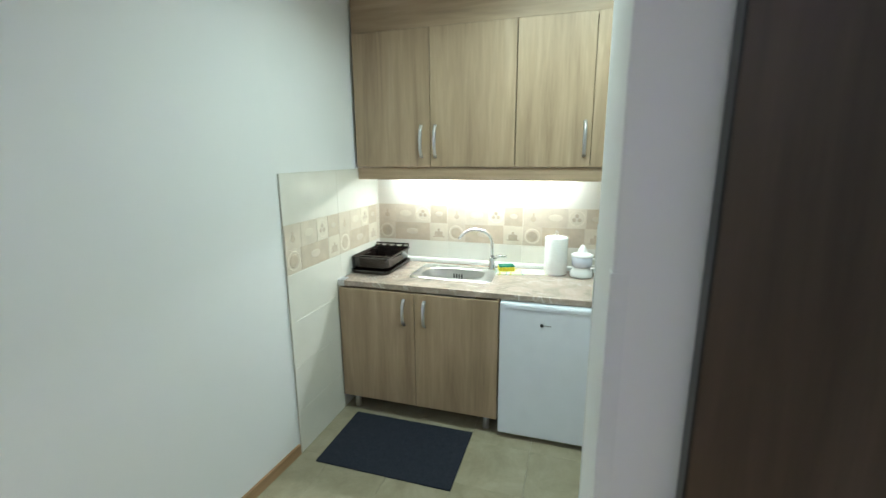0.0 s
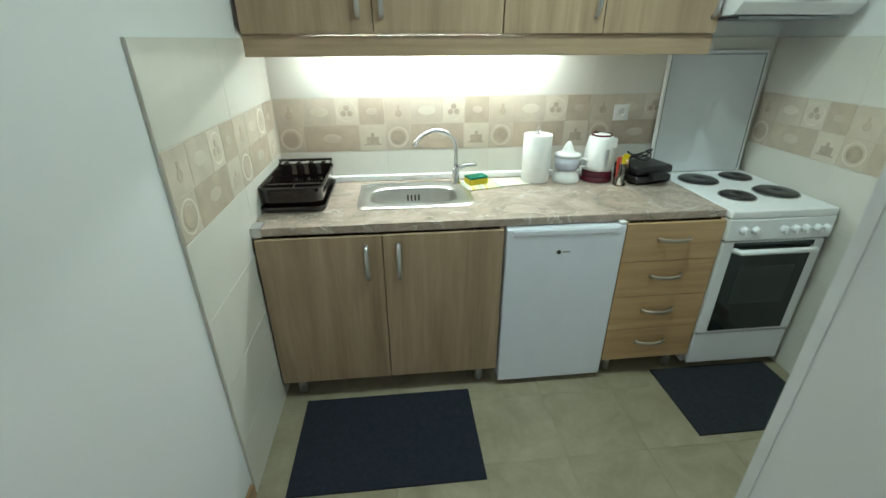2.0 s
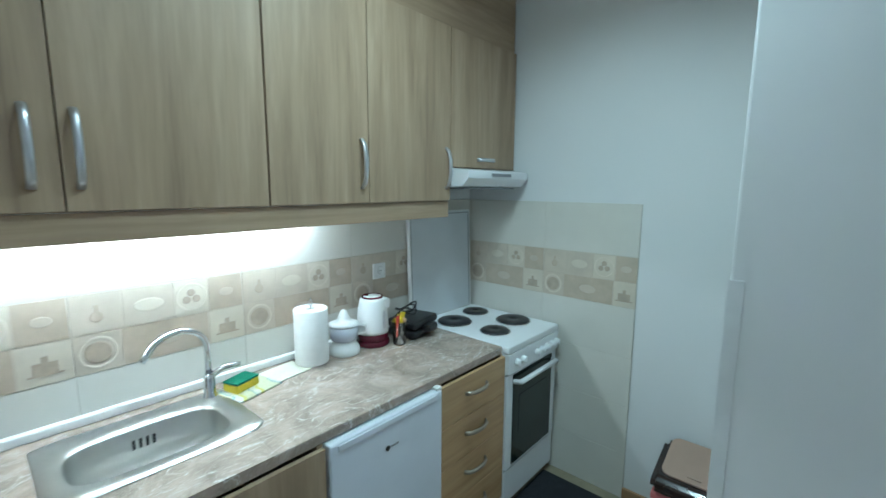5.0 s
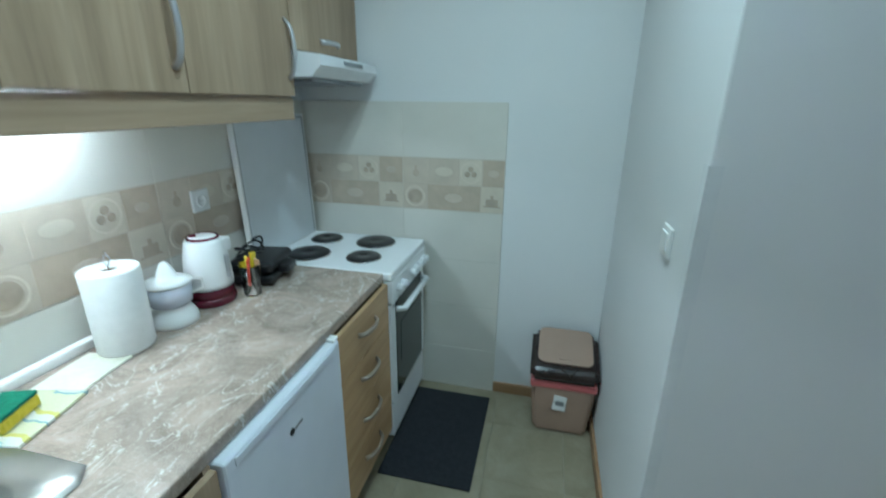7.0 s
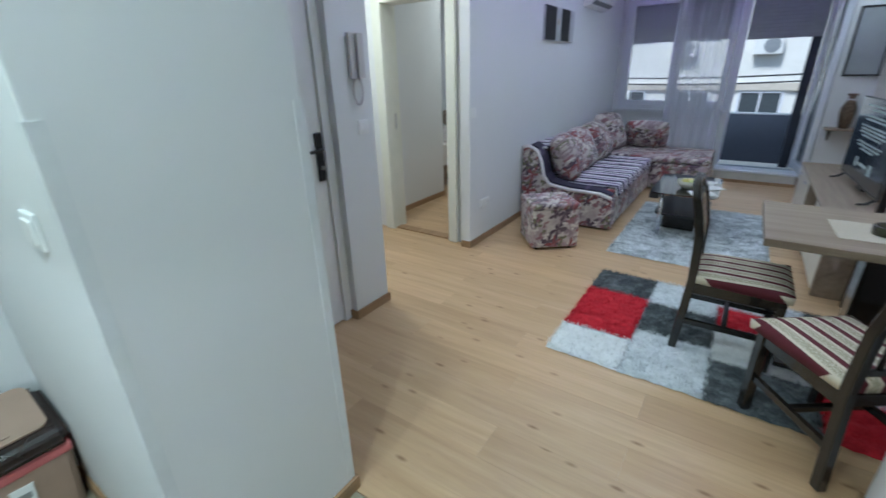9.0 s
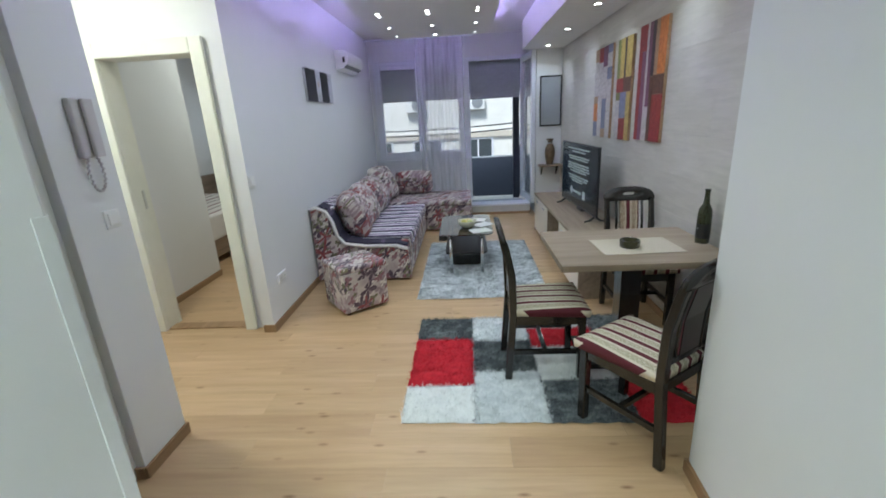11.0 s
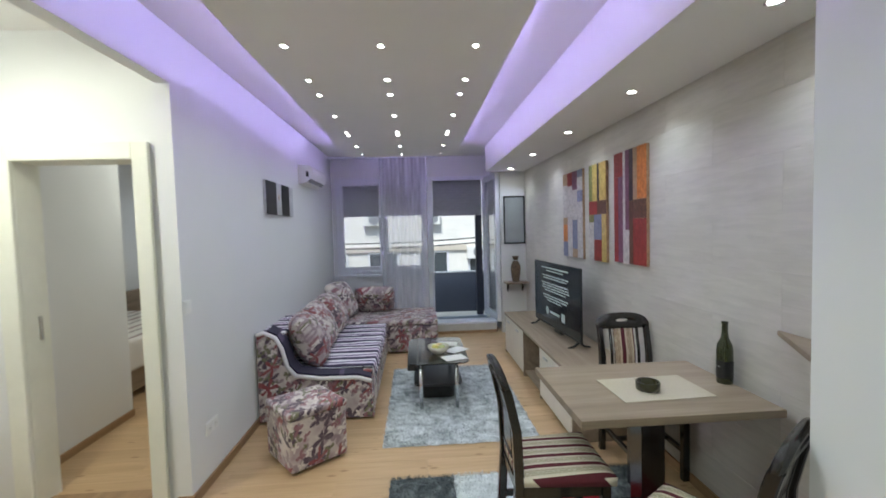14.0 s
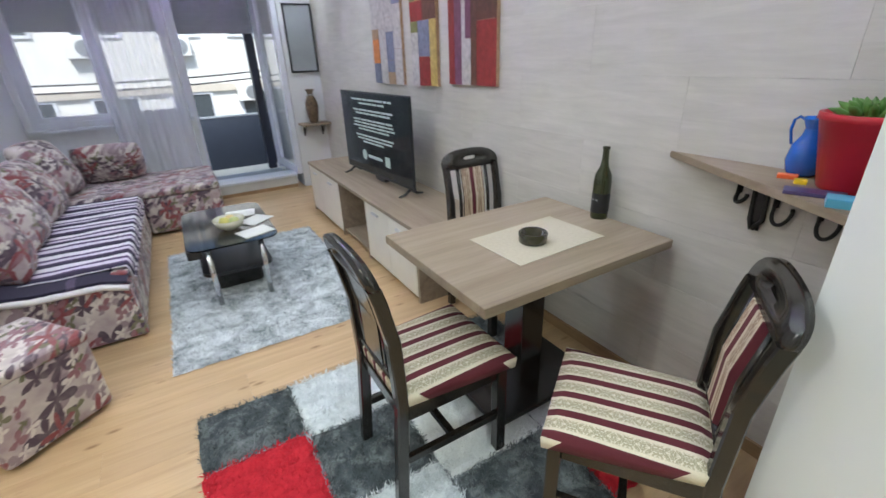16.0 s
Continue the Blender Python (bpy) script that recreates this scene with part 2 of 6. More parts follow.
def counter_marble(name):
    m, nt, p = nodes_of(name)
    v = coords(nt, vary=False)
    big = noise_of(nt, v, 4.6, 9.0, 0.66, 1.8)
    base = ramp(nt, big, [(0.3, (0.21, 0.165, 0.135)), (0.48, (0.315, 0.255, 0.212)), (0.58, (0.385, 0.30, 0.25)), (0.74, (0.46, 0.395, 0.335))])
    mp = nt.nodes.new("ShaderNodeMapping")
    mp.inputs["Rotation"].default_value = (0, 0, 0.7)
    mp.inputs["Scale"].default_value = (1, 2.6, 1)
    nt.links.new(v, mp.inputs["Vector"])
    vein = noise_of(nt, mp.outputs[0], 4.0, 5.0, 0.55, 1.6)
    vm = ramp(nt, vein, [(0.488, (0, 0, 0)), (0.5, (0.85, 0.85, 0.85)), (0.512, (0, 0, 0))])
    where = ramp(nt, noise_of(nt, v, 3.1, 3.0), [(0.36, (0, 0, 0)), (0.52, (1, 1, 1))])
    vm = mixc(nt, where, (0.0, 0.0, 0.0), vm)
    fleck = noise_of(nt, mp.outputs[0], 15.0, 6.0, 0.6, 2.4)
    fm = ramp(nt, fleck, [(0.485, (0, 0, 0)), (0.5, (0.5, 0.5, 0.5)), (0.515, (0, 0, 0))])
    base = mixc(nt, fm, base, (0.60, 0.54, 0.47))
    c = mixc(nt, vm, base, (0.66, 0.61, 0.55))
    nt.links.new(c, p.inputs["Base Color"])
    p.inputs["Roughness"].default_value = 0.24
    return m


def stone_tile(name, lo, hi):
    """Pale porcelain with long horizontal strokes."""
    m, nt, p = nodes_of(name)
    v = coords(nt, (1, 1, 9))
    f = noise_of(nt, v, 3.0, 8.0, 0.68, 0.5)
    c1 = ramp(nt, f, [(0.3, lo), (0.7, hi)])
    v2 = coords(nt, (1, 1, 1))
    f2 = noise_of(nt, v2, 2.0, 4.0)
    c2 = ramp(nt, f2, [(0.3, (0.90, 0.89, 0.88)), (0.7, (1, 1, 1))])
    mm = nt.nodes.new("ShaderNodeMix")
    mm.data_type, mm.blend_type = 'RGBA', 'MULTIPLY'
    mm.inputs[0].default_value = 1.0
    nt.links.new(c1, mm.inputs[6])
    nt.links.new(c2, mm.inputs[7])
    nt.links.new(mm.outputs[2], p.inputs["Base Color"])
    p.inputs["Roughness"].default_value = 0.38
    bump(nt, p, f, 0.12, 0.002)
    return m


WHITE = wall_paint("white_wall_paint", (0.74, 0.745, 0.75))
CEIL = wall_paint("ceiling_paint", (0.85, 0.84, 0.82))
GLOSSWHITE = plain("white_enamel", (0.80, 0.81, 0.83), 0.28, 0, 0.02)
APPLIANCE = plain("appliance_white", (0.74, 0.77, 0.84), 0.35, 0, 0.02)
PLASTIC = plain("white_plastic", (0.78, 0.78, 0.77), 0.4, 0, 0.02)
PVC = plain("window_pvc", (0.72, 0.74, 0.80), 0.35, 0, 0.02)
CREAM = plain("cream_door_lacquer", (0.74, 0.74, 0.66), 0.4, 0, 0.03)
OAKZ = wood("cabinet_oak_upright", (0.255, 0.178, 0.112), (0.375, 0.272, 0.175), (0.49, 0.372, 0.255), "z")
OAKX = wood("cabinet_oak_level", (0.255, 0.178, 0.112), (0.375, 0.272, 0.175), (0.49, 0.372, 0.255), "x")
DRAWER = wood("drawer_oak", (0.40, 0.25, 0.12), (0.50, 0.33, 0.17), (0.58, 0.41, 0.23), "x")
TABLEW = wood("table_oak", (0.22, 0.16, 0.11), (0.31, 0.24, 0.17), (0.40, 0.32, 0.24), "x")
STANDW = wood("stand_oak", (0.20, 0.15, 0.105), (0.29, 0.22, 0.16), (0.37, 0.30, 0.22), "y")
LAMINATE = wood("laminate_oak", (0.47, 0.31, 0.165), (0.55, 0.375, 0.21), (0.63, 0.445, 0.265), "x", 0.34, 40.0, True, 0.0, 0.25)
SKIRT = wood("skirting_oak", (0.26, 0.15, 0.075), (0.34, 0.21, 0.11), (0.42, 0.27, 0.15), "y")
BROWNDOOR = wood("dark_brown_door", (0.030, 0.020, 0.015), (0.055, 0.038, 0.028), (0.085, 0.060, 0.045), "z", 0.4)
BLACKWOOD = wood("black_lacquered_wood", (0.010, 0.008, 0.008), (0.016, 0.013, 0.012), (0.024, 0.02, 0.018), "z", 0.2, 60.0, False, 0.3)
CHROME = plain("chrome", (0.75, 0.76, 0.78), 0.14, 1.0, 0.02, bumpy=0)
STEEL = plain("brushed_steel", (0.62, 0.62, 0.60), 0.3, 1.0, 0.05)
ALU = plain("aluminium_handle", (0.60, 0.60, 0.62), 0.35, 0.9, 0.03)
NICKEL = plain("satin_nickel", (0.40, 0.345, 0.28), 0.42, 0.7, 0.05)
BLACK = plain("black_plastic", (0.012, 0.012, 0.014), 0.35, 0, 0.1)
BLACKIRON = plain("black_iron", (0.018, 0.016, 0.015), 0.5, 0.4, 0.2)
GREYMETAL = plain("grey_metal", (0.32, 0.33, 0.35), 0.4, 0.6)
MAT = mottled("dark_mat", (0.006, 0.008, 0.016), (0.010, 0.013, 0.024), (0.016, 0.02, 0.034), 60)
MAT2 = mottled("grey_mat", (0.010, 0.012, 0.016), (0.016, 0.018, 0.024), (0.024, 0.027, 0.034), 60)
COUNTER = counter_marble("counter_laminate")
WALLTILE = plain("cream_wall_tile", (0.66, 0.64, 0.585), 0.22, 0, 0.035, 4.0, 0.05)
TILE_A = plain("decor_beige", (0.57, 0.50, 0.41), 0.25, 0, 0.08, 12.0)
TILE_B = plain("decor_tan", (0.50, 0.42, 0.33), 0.25, 0, 0.1, 12.0)
TILE_C = plain("decor_pale", (0.64, 0.58, 0.48), 0.25, 0, 0.06, 12.0)
MOTIF = plain("decor_motif", (0.42, 0.345, 0.265), 0.3, 0, 0.15, 20.0)
MOTIF_P = plain("decor_motif_pale", (0.64, 0.575, 0.48), 0.3, 0, 0.08, 20.0)
GROUT = plain("grout", (0.61, 0.585, 0.52), 0.9)
PALEGROUT = plain("pale_joint", (0.56, 0.55, 0.52), 0.9)
FLOORTILE = mottled("floor_tile", (0.23, 0.20, 0.135), (0.285, 0.25, 0.172), (0.34, 0.30, 0.215), 5, 0.35)
FLOORGROUT = plain("floor_joint", (0.34, 0.30, 0.22), 0.9)
STONE = stone_tile("stone_tile", (0.52, 0.492, 0.452), (0.635, 0.602, 0.555))
FLORAL = floral("floral_cloth")
SHAG = mottled("grey_shag", (0.17, 0.19, 0.20), (0.50, 0.525, 0.54), (0.84, 0.86, 0.87), 7.5, 0.95, 0.22)
SHAG_L = mottled("light_shag", (0.48, 0.51, 0.52), (0.63, 0.66, 0.67), (0.80, 0.82, 0.83), 12, 0.95, 0.2)
SHAG_D = mottled("dark_shag", (0.03, 0.037, 0.041), (0.075, 0.087, 0.093), (0.21, 0.228, 0.235), 11, 0.95, 0.22)
SHAG_R = mottled("red_shag", (0.40, 0.007, 0.018), (0.52, 0.012, 0.027), (0.62, 0.022, 0.038), 20, 0.95, 0.2)
SHAG_W = mottled("white_shag", (0.70, 0.71, 0.70), (0.80, 0.81, 0.80), (0.88, 0.89, 0.88), 14, 0.95, 0.2)
BLANKET = stripes("striped_blanket", 1, 0.205, [(0.0, (0.035, 0.024, 0.058)), (0.28, (0.80, 0.76, 0.80)), (0.54, (0.13, 0.085, 0.17)), (0.70, (0.72, 0.64, 0.74)), (0.90, (0.10, 0.06, 0.13))], wobble=0.16)
SEATCLOTH = stripes("chair_cloth", 1, 0.080, [(0.0, (0.68, 0.61, 0.47)), (0.67, (0.105, 0.013, 0.022))], motif=(0.27, 0.235, 0.14), offset=0.335)
BACKCLOTH = stripes("chair_back_cloth", 1, 0.082, [(0.0, (0.60, 0.50, 0.37)), (0.67, (0.105, 0.013, 0.022))], motif=(0.24, 0.14, 0.09))
GLASS = glass("clear_glass")
SPOTGLOW = glow("spot_glow", (1.0, 0.97, 0.9), 60.0)
VIOLETGLOW = glow("violet_led", (0.55, 0.43, 1.0), VIOLET)
STRIPGLOW = glow("white_led", (0.95, 1.0, 0.97), STRIP_W)


# ---- making things ----
def part(name, bm, material, parent=None, label="", smooth=False):
    me = bpy.data.meshes.new(name)
    bm.to_mesh(me)
    bm.free()
    me.materials.append(material)
    if smooth:
        for f in me.polygons:
            f.use_smooth = True
    ob = new(name, me)
    if parent is not None:
        ob.parent = parent
    if label:
        ob["label"] = label
    return ob


def thing(name, label, category, m=None, group="", kind=""):
    ob = new(name)
    if m is not None:
        ob.matrix_world = m
    return tagged(ob, label, category, group, kind)


def box(x0, x1, y0, y1, z0, z1, bevel=0.0, seg=2, bm=None):
    own = bm is None
    b = bmesh.new() if own else bm
    r = bmesh.ops.create_cube(b, size=1.0)
    vs = r["verts"]
    for v in vs:
        v.co = Vector((x0 + (v.co.x + 0.5) * (x1 - x0), y0 + (v.co.y + 0.5) * (y1 - y0), z0 + (v.co.z + 0.5) * (z1 - z0)))
    if bevel:
        es = list({e for v in vs for e in v.link_edges})
        bmesh.ops.bevel(b, geom=es, offset=bevel, segments=seg, affect='EDGES', profile=0.6)
    return b


def cyl(x, y, z0, z1, r0, r1=None, seg=24, bm=None, bevel=0.0):
    own = bm is None
    b = bmesh.new() if own else bm
    r1 = r0 if r1 is None else r1
    r = bmesh.ops.create_cone(b, cap_ends=True, segments=seg, radius1=r0, radius2=r1, depth=z1 - z0)
    for v in r["verts"]:
        v.co += Vector((x, y, (z0 + z1) / 2))
    if bevel:
        es = [e for e in {e for v in r["verts"] for e in v.link_edges} if len([f for f in e.link_faces if len(f.verts) > 4]) == 1]
        bmesh.ops.bevel(b, geom=es, offset=bevel, segments=2, affect='EDGES')
    return b


def lathe(profile, x=0, y=0, seg=28, bm=None, caps=True):
    """A turned shape from (radius, height) steps."""
    b = bmesh.new() if bm is None else bm
    rings = []
    for r, z in profile:
        rings.append([b.verts.new((x + r * math.cos(2 * math.pi * i / seg), y + r * math.sin(2 * math.pi * i / seg), z)) for i in range(seg)])
    for a, c in zip(rings, rings[1:]):
        for i in range(seg):
            b.faces.new((a[i], a[(i + 1) % seg], c[(i + 1) % seg], c[i]))
    if caps and profile[0][0] > 1e-4:
        b.faces.new(rings[0][::-1])
    if caps and profile[-1][0] > 1e-4:
        b.faces.new(rings[-1])
    return b


def prism(points, z0, z1, bevel=0.0):
    """An upright block over a plan outline (counter-clockwise)."""
    b = bmesh.new()
    lo = [b.verts.new((x, y, z0)) for x, y in points]
    hi = [b.verts.new((x, y, z1)) for x, y in points]
    n = len(points)
    b.faces.new(lo[::-1])
    b.faces.new(hi)
    for i in range(n):
        b.faces.new((lo[i], lo[(i + 1) % n], hi[(i + 1) % n], hi[i]))
    if bevel:
        bmesh.ops.bevel(b, geom=list(b.edges), offset=bevel, segments=2, affect='EDGES')
    return b


def tube(points, r, seg=10, bm=None, closed=False):
    """A round bar along a smooth line of points."""
    b = bmesh.new() if bm is None else bm
    pts = [Vector(p) for p in points]
    rings = []
    for i, p in enumerate(pts):
        d = (pts[min(i + 1, len(pts) - 1)] - pts[max(i - 1, 0)]).normalized()
        u = d.orthogonal().normalized() if not rings else (uprev - d * uprev.dot(d)).normalized()
        w = d.cross(u)
        uprev = u
        rr = r[i] if isinstance(r, (list, tuple)) else r
        rings.append([b.verts.new(p + u * rr * math.cos(2 * math.pi * k / seg) + w * rr * math.sin(2 * math.pi * k / seg)) for k in range(seg)])
    for a, c in zip(rings, rings[1:]):
        for k in range(seg):
            b.faces.new((a[k], a[(k + 1) % seg], c[(k + 1) % seg], c[k]))
    b.faces.new(rings[0][::-1])
    b.faces.new(rings[-1])
    return b


def arc(fn, n=14):
    return [fn(i / (n - 1)) for i in range(n)]


def cushion(sx, sy, sz, nx=18, ny=18, lump=0.012, pinch=0.5, seed=0.0):
    """A stuffed pillow about the origin: thick in the middle, thin at its edges."""
    b = bmesh.new()
    top, bot = [], []
    for sgn, store in ((1, top), (-1, bot)):
        for j in range(ny + 1):
            row = []
            for i in range(nx + 1):
                u, v = 2 * i / nx - 1, 2 * j / ny - 1
                h = max(0.0, (1 - abs(u) ** 2.6) * (1 - abs(v) ** 2.6)) ** pinch
                edge = 1 - 0.08 * (u * u * v * v)
                nz = noise.noise(Vector((u * 2 + seed, v * 2, sgn * 3.0))) * lump
                row.append(b.verts.new((u * sx / 2 * edge, v * sy / 2 * edge, sgn * (h * sz / 2 + (nz if h > 0.05 else 0)))))
            store.append(row)
    for store, flip in ((top, False), (bot, True)):
        for j in range(ny):
            for i in range(nx):
                f = (store[j][i], store[j][i + 1], store[j + 1][i + 1], store[j + 1][i])
                b.faces.new(f[::-1] if flip else f)
    bmesh.ops.remove_doubles(b, verts=b.verts[:], dist=0.0008)
    return b


def rounded_sheet(x0, x1, y0, y1, z0, z1, r, seg=6):
    pts = []
    for cx, cy, a0 in ((x1 - r, y1 - r, 0), (x0 + r, y1 - r, 90), (x0 + r, y0 + r, 180), (x1 - r, y0 + r, 270)):
        pts += [(cx + r * math.cos(radians(a0 + 90 * i / seg)), cy + r * math.sin(radians(a0 + 90 * i / seg))) for i in range(seg + 1)]
    return prism(pts, z0, z1)


def xform(bm, m):
    bmesh.ops.transform(bm, matrix=m, verts=bm.verts[:])
    return bm


def setting(name, bm, material, label, category="wall"):
    return tagged(part(name, bm, material), label, category, kind="structure")


# ---- the shell ----
H = 2.75          # ceiling
KX0, KX1, KY = -0.195, 2.312, 3.817   # kitchen walls
WX, SX, FY = 2.12, -0.845, -5.17      # sofa wall, stone wall, window wall

setting("floor_base", box(-1.2, 5.2, -5.6, 4.0, -0.2, -0.012), FLOORGROUT, "grey screed under the laid floor", "floor")
wl = setting("wall_kitchen_left", prism([(-1.0, 0.78), (-0.328, 0.78), (-0.207, 2.72), (-0.206, 3.82), (-0.206, 4.0), (-1.0, 4.0)], 0, H), WHITE, "white painted wall leading into the kitchen")
setting("wall_kitchen_back", box(-0.21, 2.6, KY + 0.012, 4.0, 0, H), WHITE, "white kitchen wall behind the counter")
setting("wall_kitchen_right", box(KX1 + 0.012, 2.6, 2.2, KY + 0.02, 0, H), WHITE, "white kitchen wall beside the cooker")
setting("wall_partition", box(1.255, 2.324, 1.705, 2.265, 0, H, 0.006), WHITE, "thick white partition at the kitchen entrance")
east = bmesh.new()
box(WX + 0.05, 2.45, 1.66, 1.705, 0, H, bm=east)
box(WX + 0.05, 2.45, 0.84, 1.66, 2.05, H, bm=east)
setting("wall_entrance", east, WHITE, "white wall around the entrance door")
setting("wall_pier", box(WX, 2.45, 0.50, 0.80, 0, H, 0.004), WHITE, "white pier beside the entrance door")
setting("wall_lintel", box(WX, 2.20, -0.62, 0.50, 2.43, H), WHITE, "white lintel over the corridor opening")
setting("wall_sofa", box(WX, 2.20, FY - 0.3, -0.62, 0, H), WHITE, "white wall behind the sofa")
setting("wall_stone_backing", box(-1.0, SX - 0.006, FY - 0.3, 0.78, 0, H), PALEGROUT, "masonry behind the stone tiles")
back = bmesh.new()
box(SX - 0.012, -0.47, -5.5, -4.4, 0, H, bm=back)
box(-0.47, WX, FY - 0.3, FY, 2.42, H, bm=back)
box(0.52, WX, FY - 0.3, FY, 0, 0.86, bm=back)
box(2.06, WX, FY - 0.3, FY, 0.86, 2.42, bm=back)
setting("wall_window", back, WHITE, "white wall around window and balcony door")
setting("ceiling", box(-1.2, 5.2, -5.6, 4.0, H, H + 0.2), CEIL, "white ceiling", "ceiling")
setting("ceiling_panel", box(0.195, 1.675, -4.15, 1.15, 2.585, 2.625, 0.003), CEIL, "lowered ceiling panel with rows of spotlights", "ceiling")
setting("ceiling_panel_core", box(0.33, 1.54, -4.0, 1.0, 2.625, H), CEIL, "framing above the lowered panel", "ceiling")
setting("ceiling_soffit", box(SX, -0.268, -4.4, 0.78, 2.38, H, 0.003), CEIL, "lowered soffit along the stone wall", "ceiling")
# corridor and the room past it
corr = bmesh.new()
box(2.28, 3.75, 0.50, 0.65, 0, H, bm=corr)
box(3.6, 3.75, -0.70, 0.50, 0, H, bm=corr)
setting("wall_corridor", corr, WHITE, "white corridor wall")
cs = bmesh.new()
box(2.20, 2.34, -0.86, -0.70, 0, H, bm=cs)
box(3.07, 3.6, -0.86, -0.70, 0, H, bm=cs)
box(2.34, 3.07, -0.86, -0.70, 2.06, H, bm=cs)
setting("wall_corridor_south", cs, WHITE, "white corridor wall around a doorway")
setting("wall_inner_hall", box(3.32, 3.42, -2.0, -0.86, 0, H), WHITE, "white wall just inside the doorway")
bedw = bmesh.new()
box(2.20, 2.275, -5.4, -0.86, 0, H, bm=bedw)
box(2.275, 5.2, -5.4, -5.2, 0, H, bm=bedw)
box(5.0, 5.2, -5.2, -1.9, 0, H, bm=bedw)
box(3.42, 5.2, -1.9, -1.75, 0, H, bm=bedw)
setting("wall_bedroom", bedw, WHITE, "pale bedroom wall")

# ---- lamps of the place, and fill lamps added in the bedroom ----
def area_lamp(name, m, watts, sx, sy=None, col=(1, 1, 1), disk=False, spread=170):
    d = bpy.data.lights.new(name, 'AREA')
    d.energy, d.color, d.shape, d.size = watts, col, ('DISK' if disk else 'RECTANGLE'), sx
    if not disk:
        d.size_y = sy
    d.spread = radians(spread)
    ob = new(name, d)
    ob.matrix_world = m
    return ob


def spotlight(x, y, z, watts, label, group, r=0.034, spread=150, col=(0.83, 0.93, 1.0)):
    s = thing("ceiling_spotlight", label, "spotlight", pose(x, y, z), group)
    b = lathe([(r + 0.008, 0.0), (r + 0.010, -0.003), (r + 0.004, -0.006), (r, -0.002)], seg=18, caps=False)
    part("ring", b, CHROME, s, "chrome ring", True)
    part("bulb", cyl(0, 0, -0.0035, -0.0015, r - 0.005, seg=16), SPOTGLOW, s, "glowing white lens")
    area_lamp("spot_lamp", pose(x, y, z - 0.012), watts, 1.3 * r, col=col, disk=True, spread=spread)


ROWS_Y = [0.72, 0.145, 0.025, -0.512, -1.054, -1.371, -1.97, -2.62, -2.75, -3.37, -3.96]
for px in (1.455, 0.935, 0.41):
    for py in ROWS_Y:
        spotlight(px, py, 2.585, SPOT_W, "small round recessed spotlight, lit white", "spotlights in the ceiling panel", 0.018)
for py in (0.37, -0.69, -1.80, -2.93, -4.08):
    spotlight(-0.57, py, 2.38, SOFFIT_W, "round recessed spotlight in the soffit, lit white", "spotlights in the soffit", 0.029, 120)
for px, py in ((0.80, 2.66), (1.22, 2.88)):
    spotlight(px, py, H, KITCHEN_W, "round recessed kitchen spotlight, lit white", "kitchen spotlights", 0.045, 150, (0.84, 1.0, 0.94))
for nm, x0, x1 in (("left", 1.585, 1.597), ("right", 0.273, 0.285)):
    tagged(part("violet_led_strip", box(x0, x1, -4.08, 1.08, 2.655, 2.665), VIOLETGLOW), "violet LED strip on the ceiling panel", "LED strip", "violet LED strips")
tagged(part("violet_led_strip", box(0.32, 1.56, -4.075, -4.063, 2.655, 2.665), VIOLETGLOW), "violet LED strip on the ceiling panel", "LED strip", "violet LED strips")
hall_lamp = thing("hall_ceiling_lamp", "round white glass ceiling lamp, lit", "ceiling lamp", pose(2.85, 0.2, H))
part("shade", lathe([(0.13, 0.0), (0.14, -0.02), (0.12, -0.05), (0.06, -0.07), (0.0, -0.075)]), glow("hall_shade", (1.0, 0.98, 0.85), 6.0), hall_lamp, "glowing glass shade", True)
area_lamp("hall_lamp", pose(2.85, 0.2, H - 0.09), HALL_W, 0.2, col=(1.0, 0.97, 0.82), disk=True, spread=180)
# Added fill lamp, no fitting known here; brightens the wall inside the doorway.
inner = thing("bedroom_ceiling_lamp", "added unseen fill lamp on the bedroom ceiling, lit", "ceiling lamp", pose(2.8, -2.6, H))
part("shade", lathe([(0.13, 0.0), (0.14, -0.02), (0.12, -0.05), (0.06, -0.07), (0.0, -0.075)]), glow("bedroom_fill_glow", (1.0, 0.97, 0.85), 4.0), inner, "glowing glass shade", True)
area_lamp("bedroom_lamp", pose(2.8, -2.6, H - 0.09), 13.0, 0.2, col=(1.0, 0.97, 0.86), disk=True, spread=180)
area_lamp("window_daylight", pose(0.75, -5.50, 1.35, -90, 0, 0), 30.0, 2.4, 0.8, (0.86, 0.92, 1.0))
# Cool fill added at the bedroom's far wall, which has no window.
area_lamp("bedroom_daylight", pose(4.2, -5.15, 1.6, -90, 0, 0), 4.0, 1.2, 1.2, (0.86, 0.92, 1.0))


# ---- baseboards ----
def skirting(x0, x1, y0, y1):
    return tagged(part("baseboard", box(x0, x1, y0, y1, 0, 0.06, 0.003), SKIRT), "brown wood-look skirting board", "baseboard", kind="structure")


skirting(WX - 0.014, WX, -4.9, -0.62)
skirting(WX - 0.014, 2.20, -0.62, -0.606)
skirting(WX - 0.014, WX, 0.49, 0.81)
skirting(WX, 2.17, 0.80, 0.814)
skirting(WX, 2.4, 0.488, 0.50)
skirting(1.255, KX1, 2.265, 2.279)
skirting(1.241, 1.255, 1.691, 2.279)
skirting(1.255, 1.385, 1.691, 1.705)
skirting(KX1 - 0.002, KX1 + 0.012, 2.279, 2.785)
skirting(SX, -0.328, 0.766, 0.78)
skirting(SX, SX + 0.014, -1.0, 0.766)
skirting(3.306, 3.32, -2.0, -0.86)
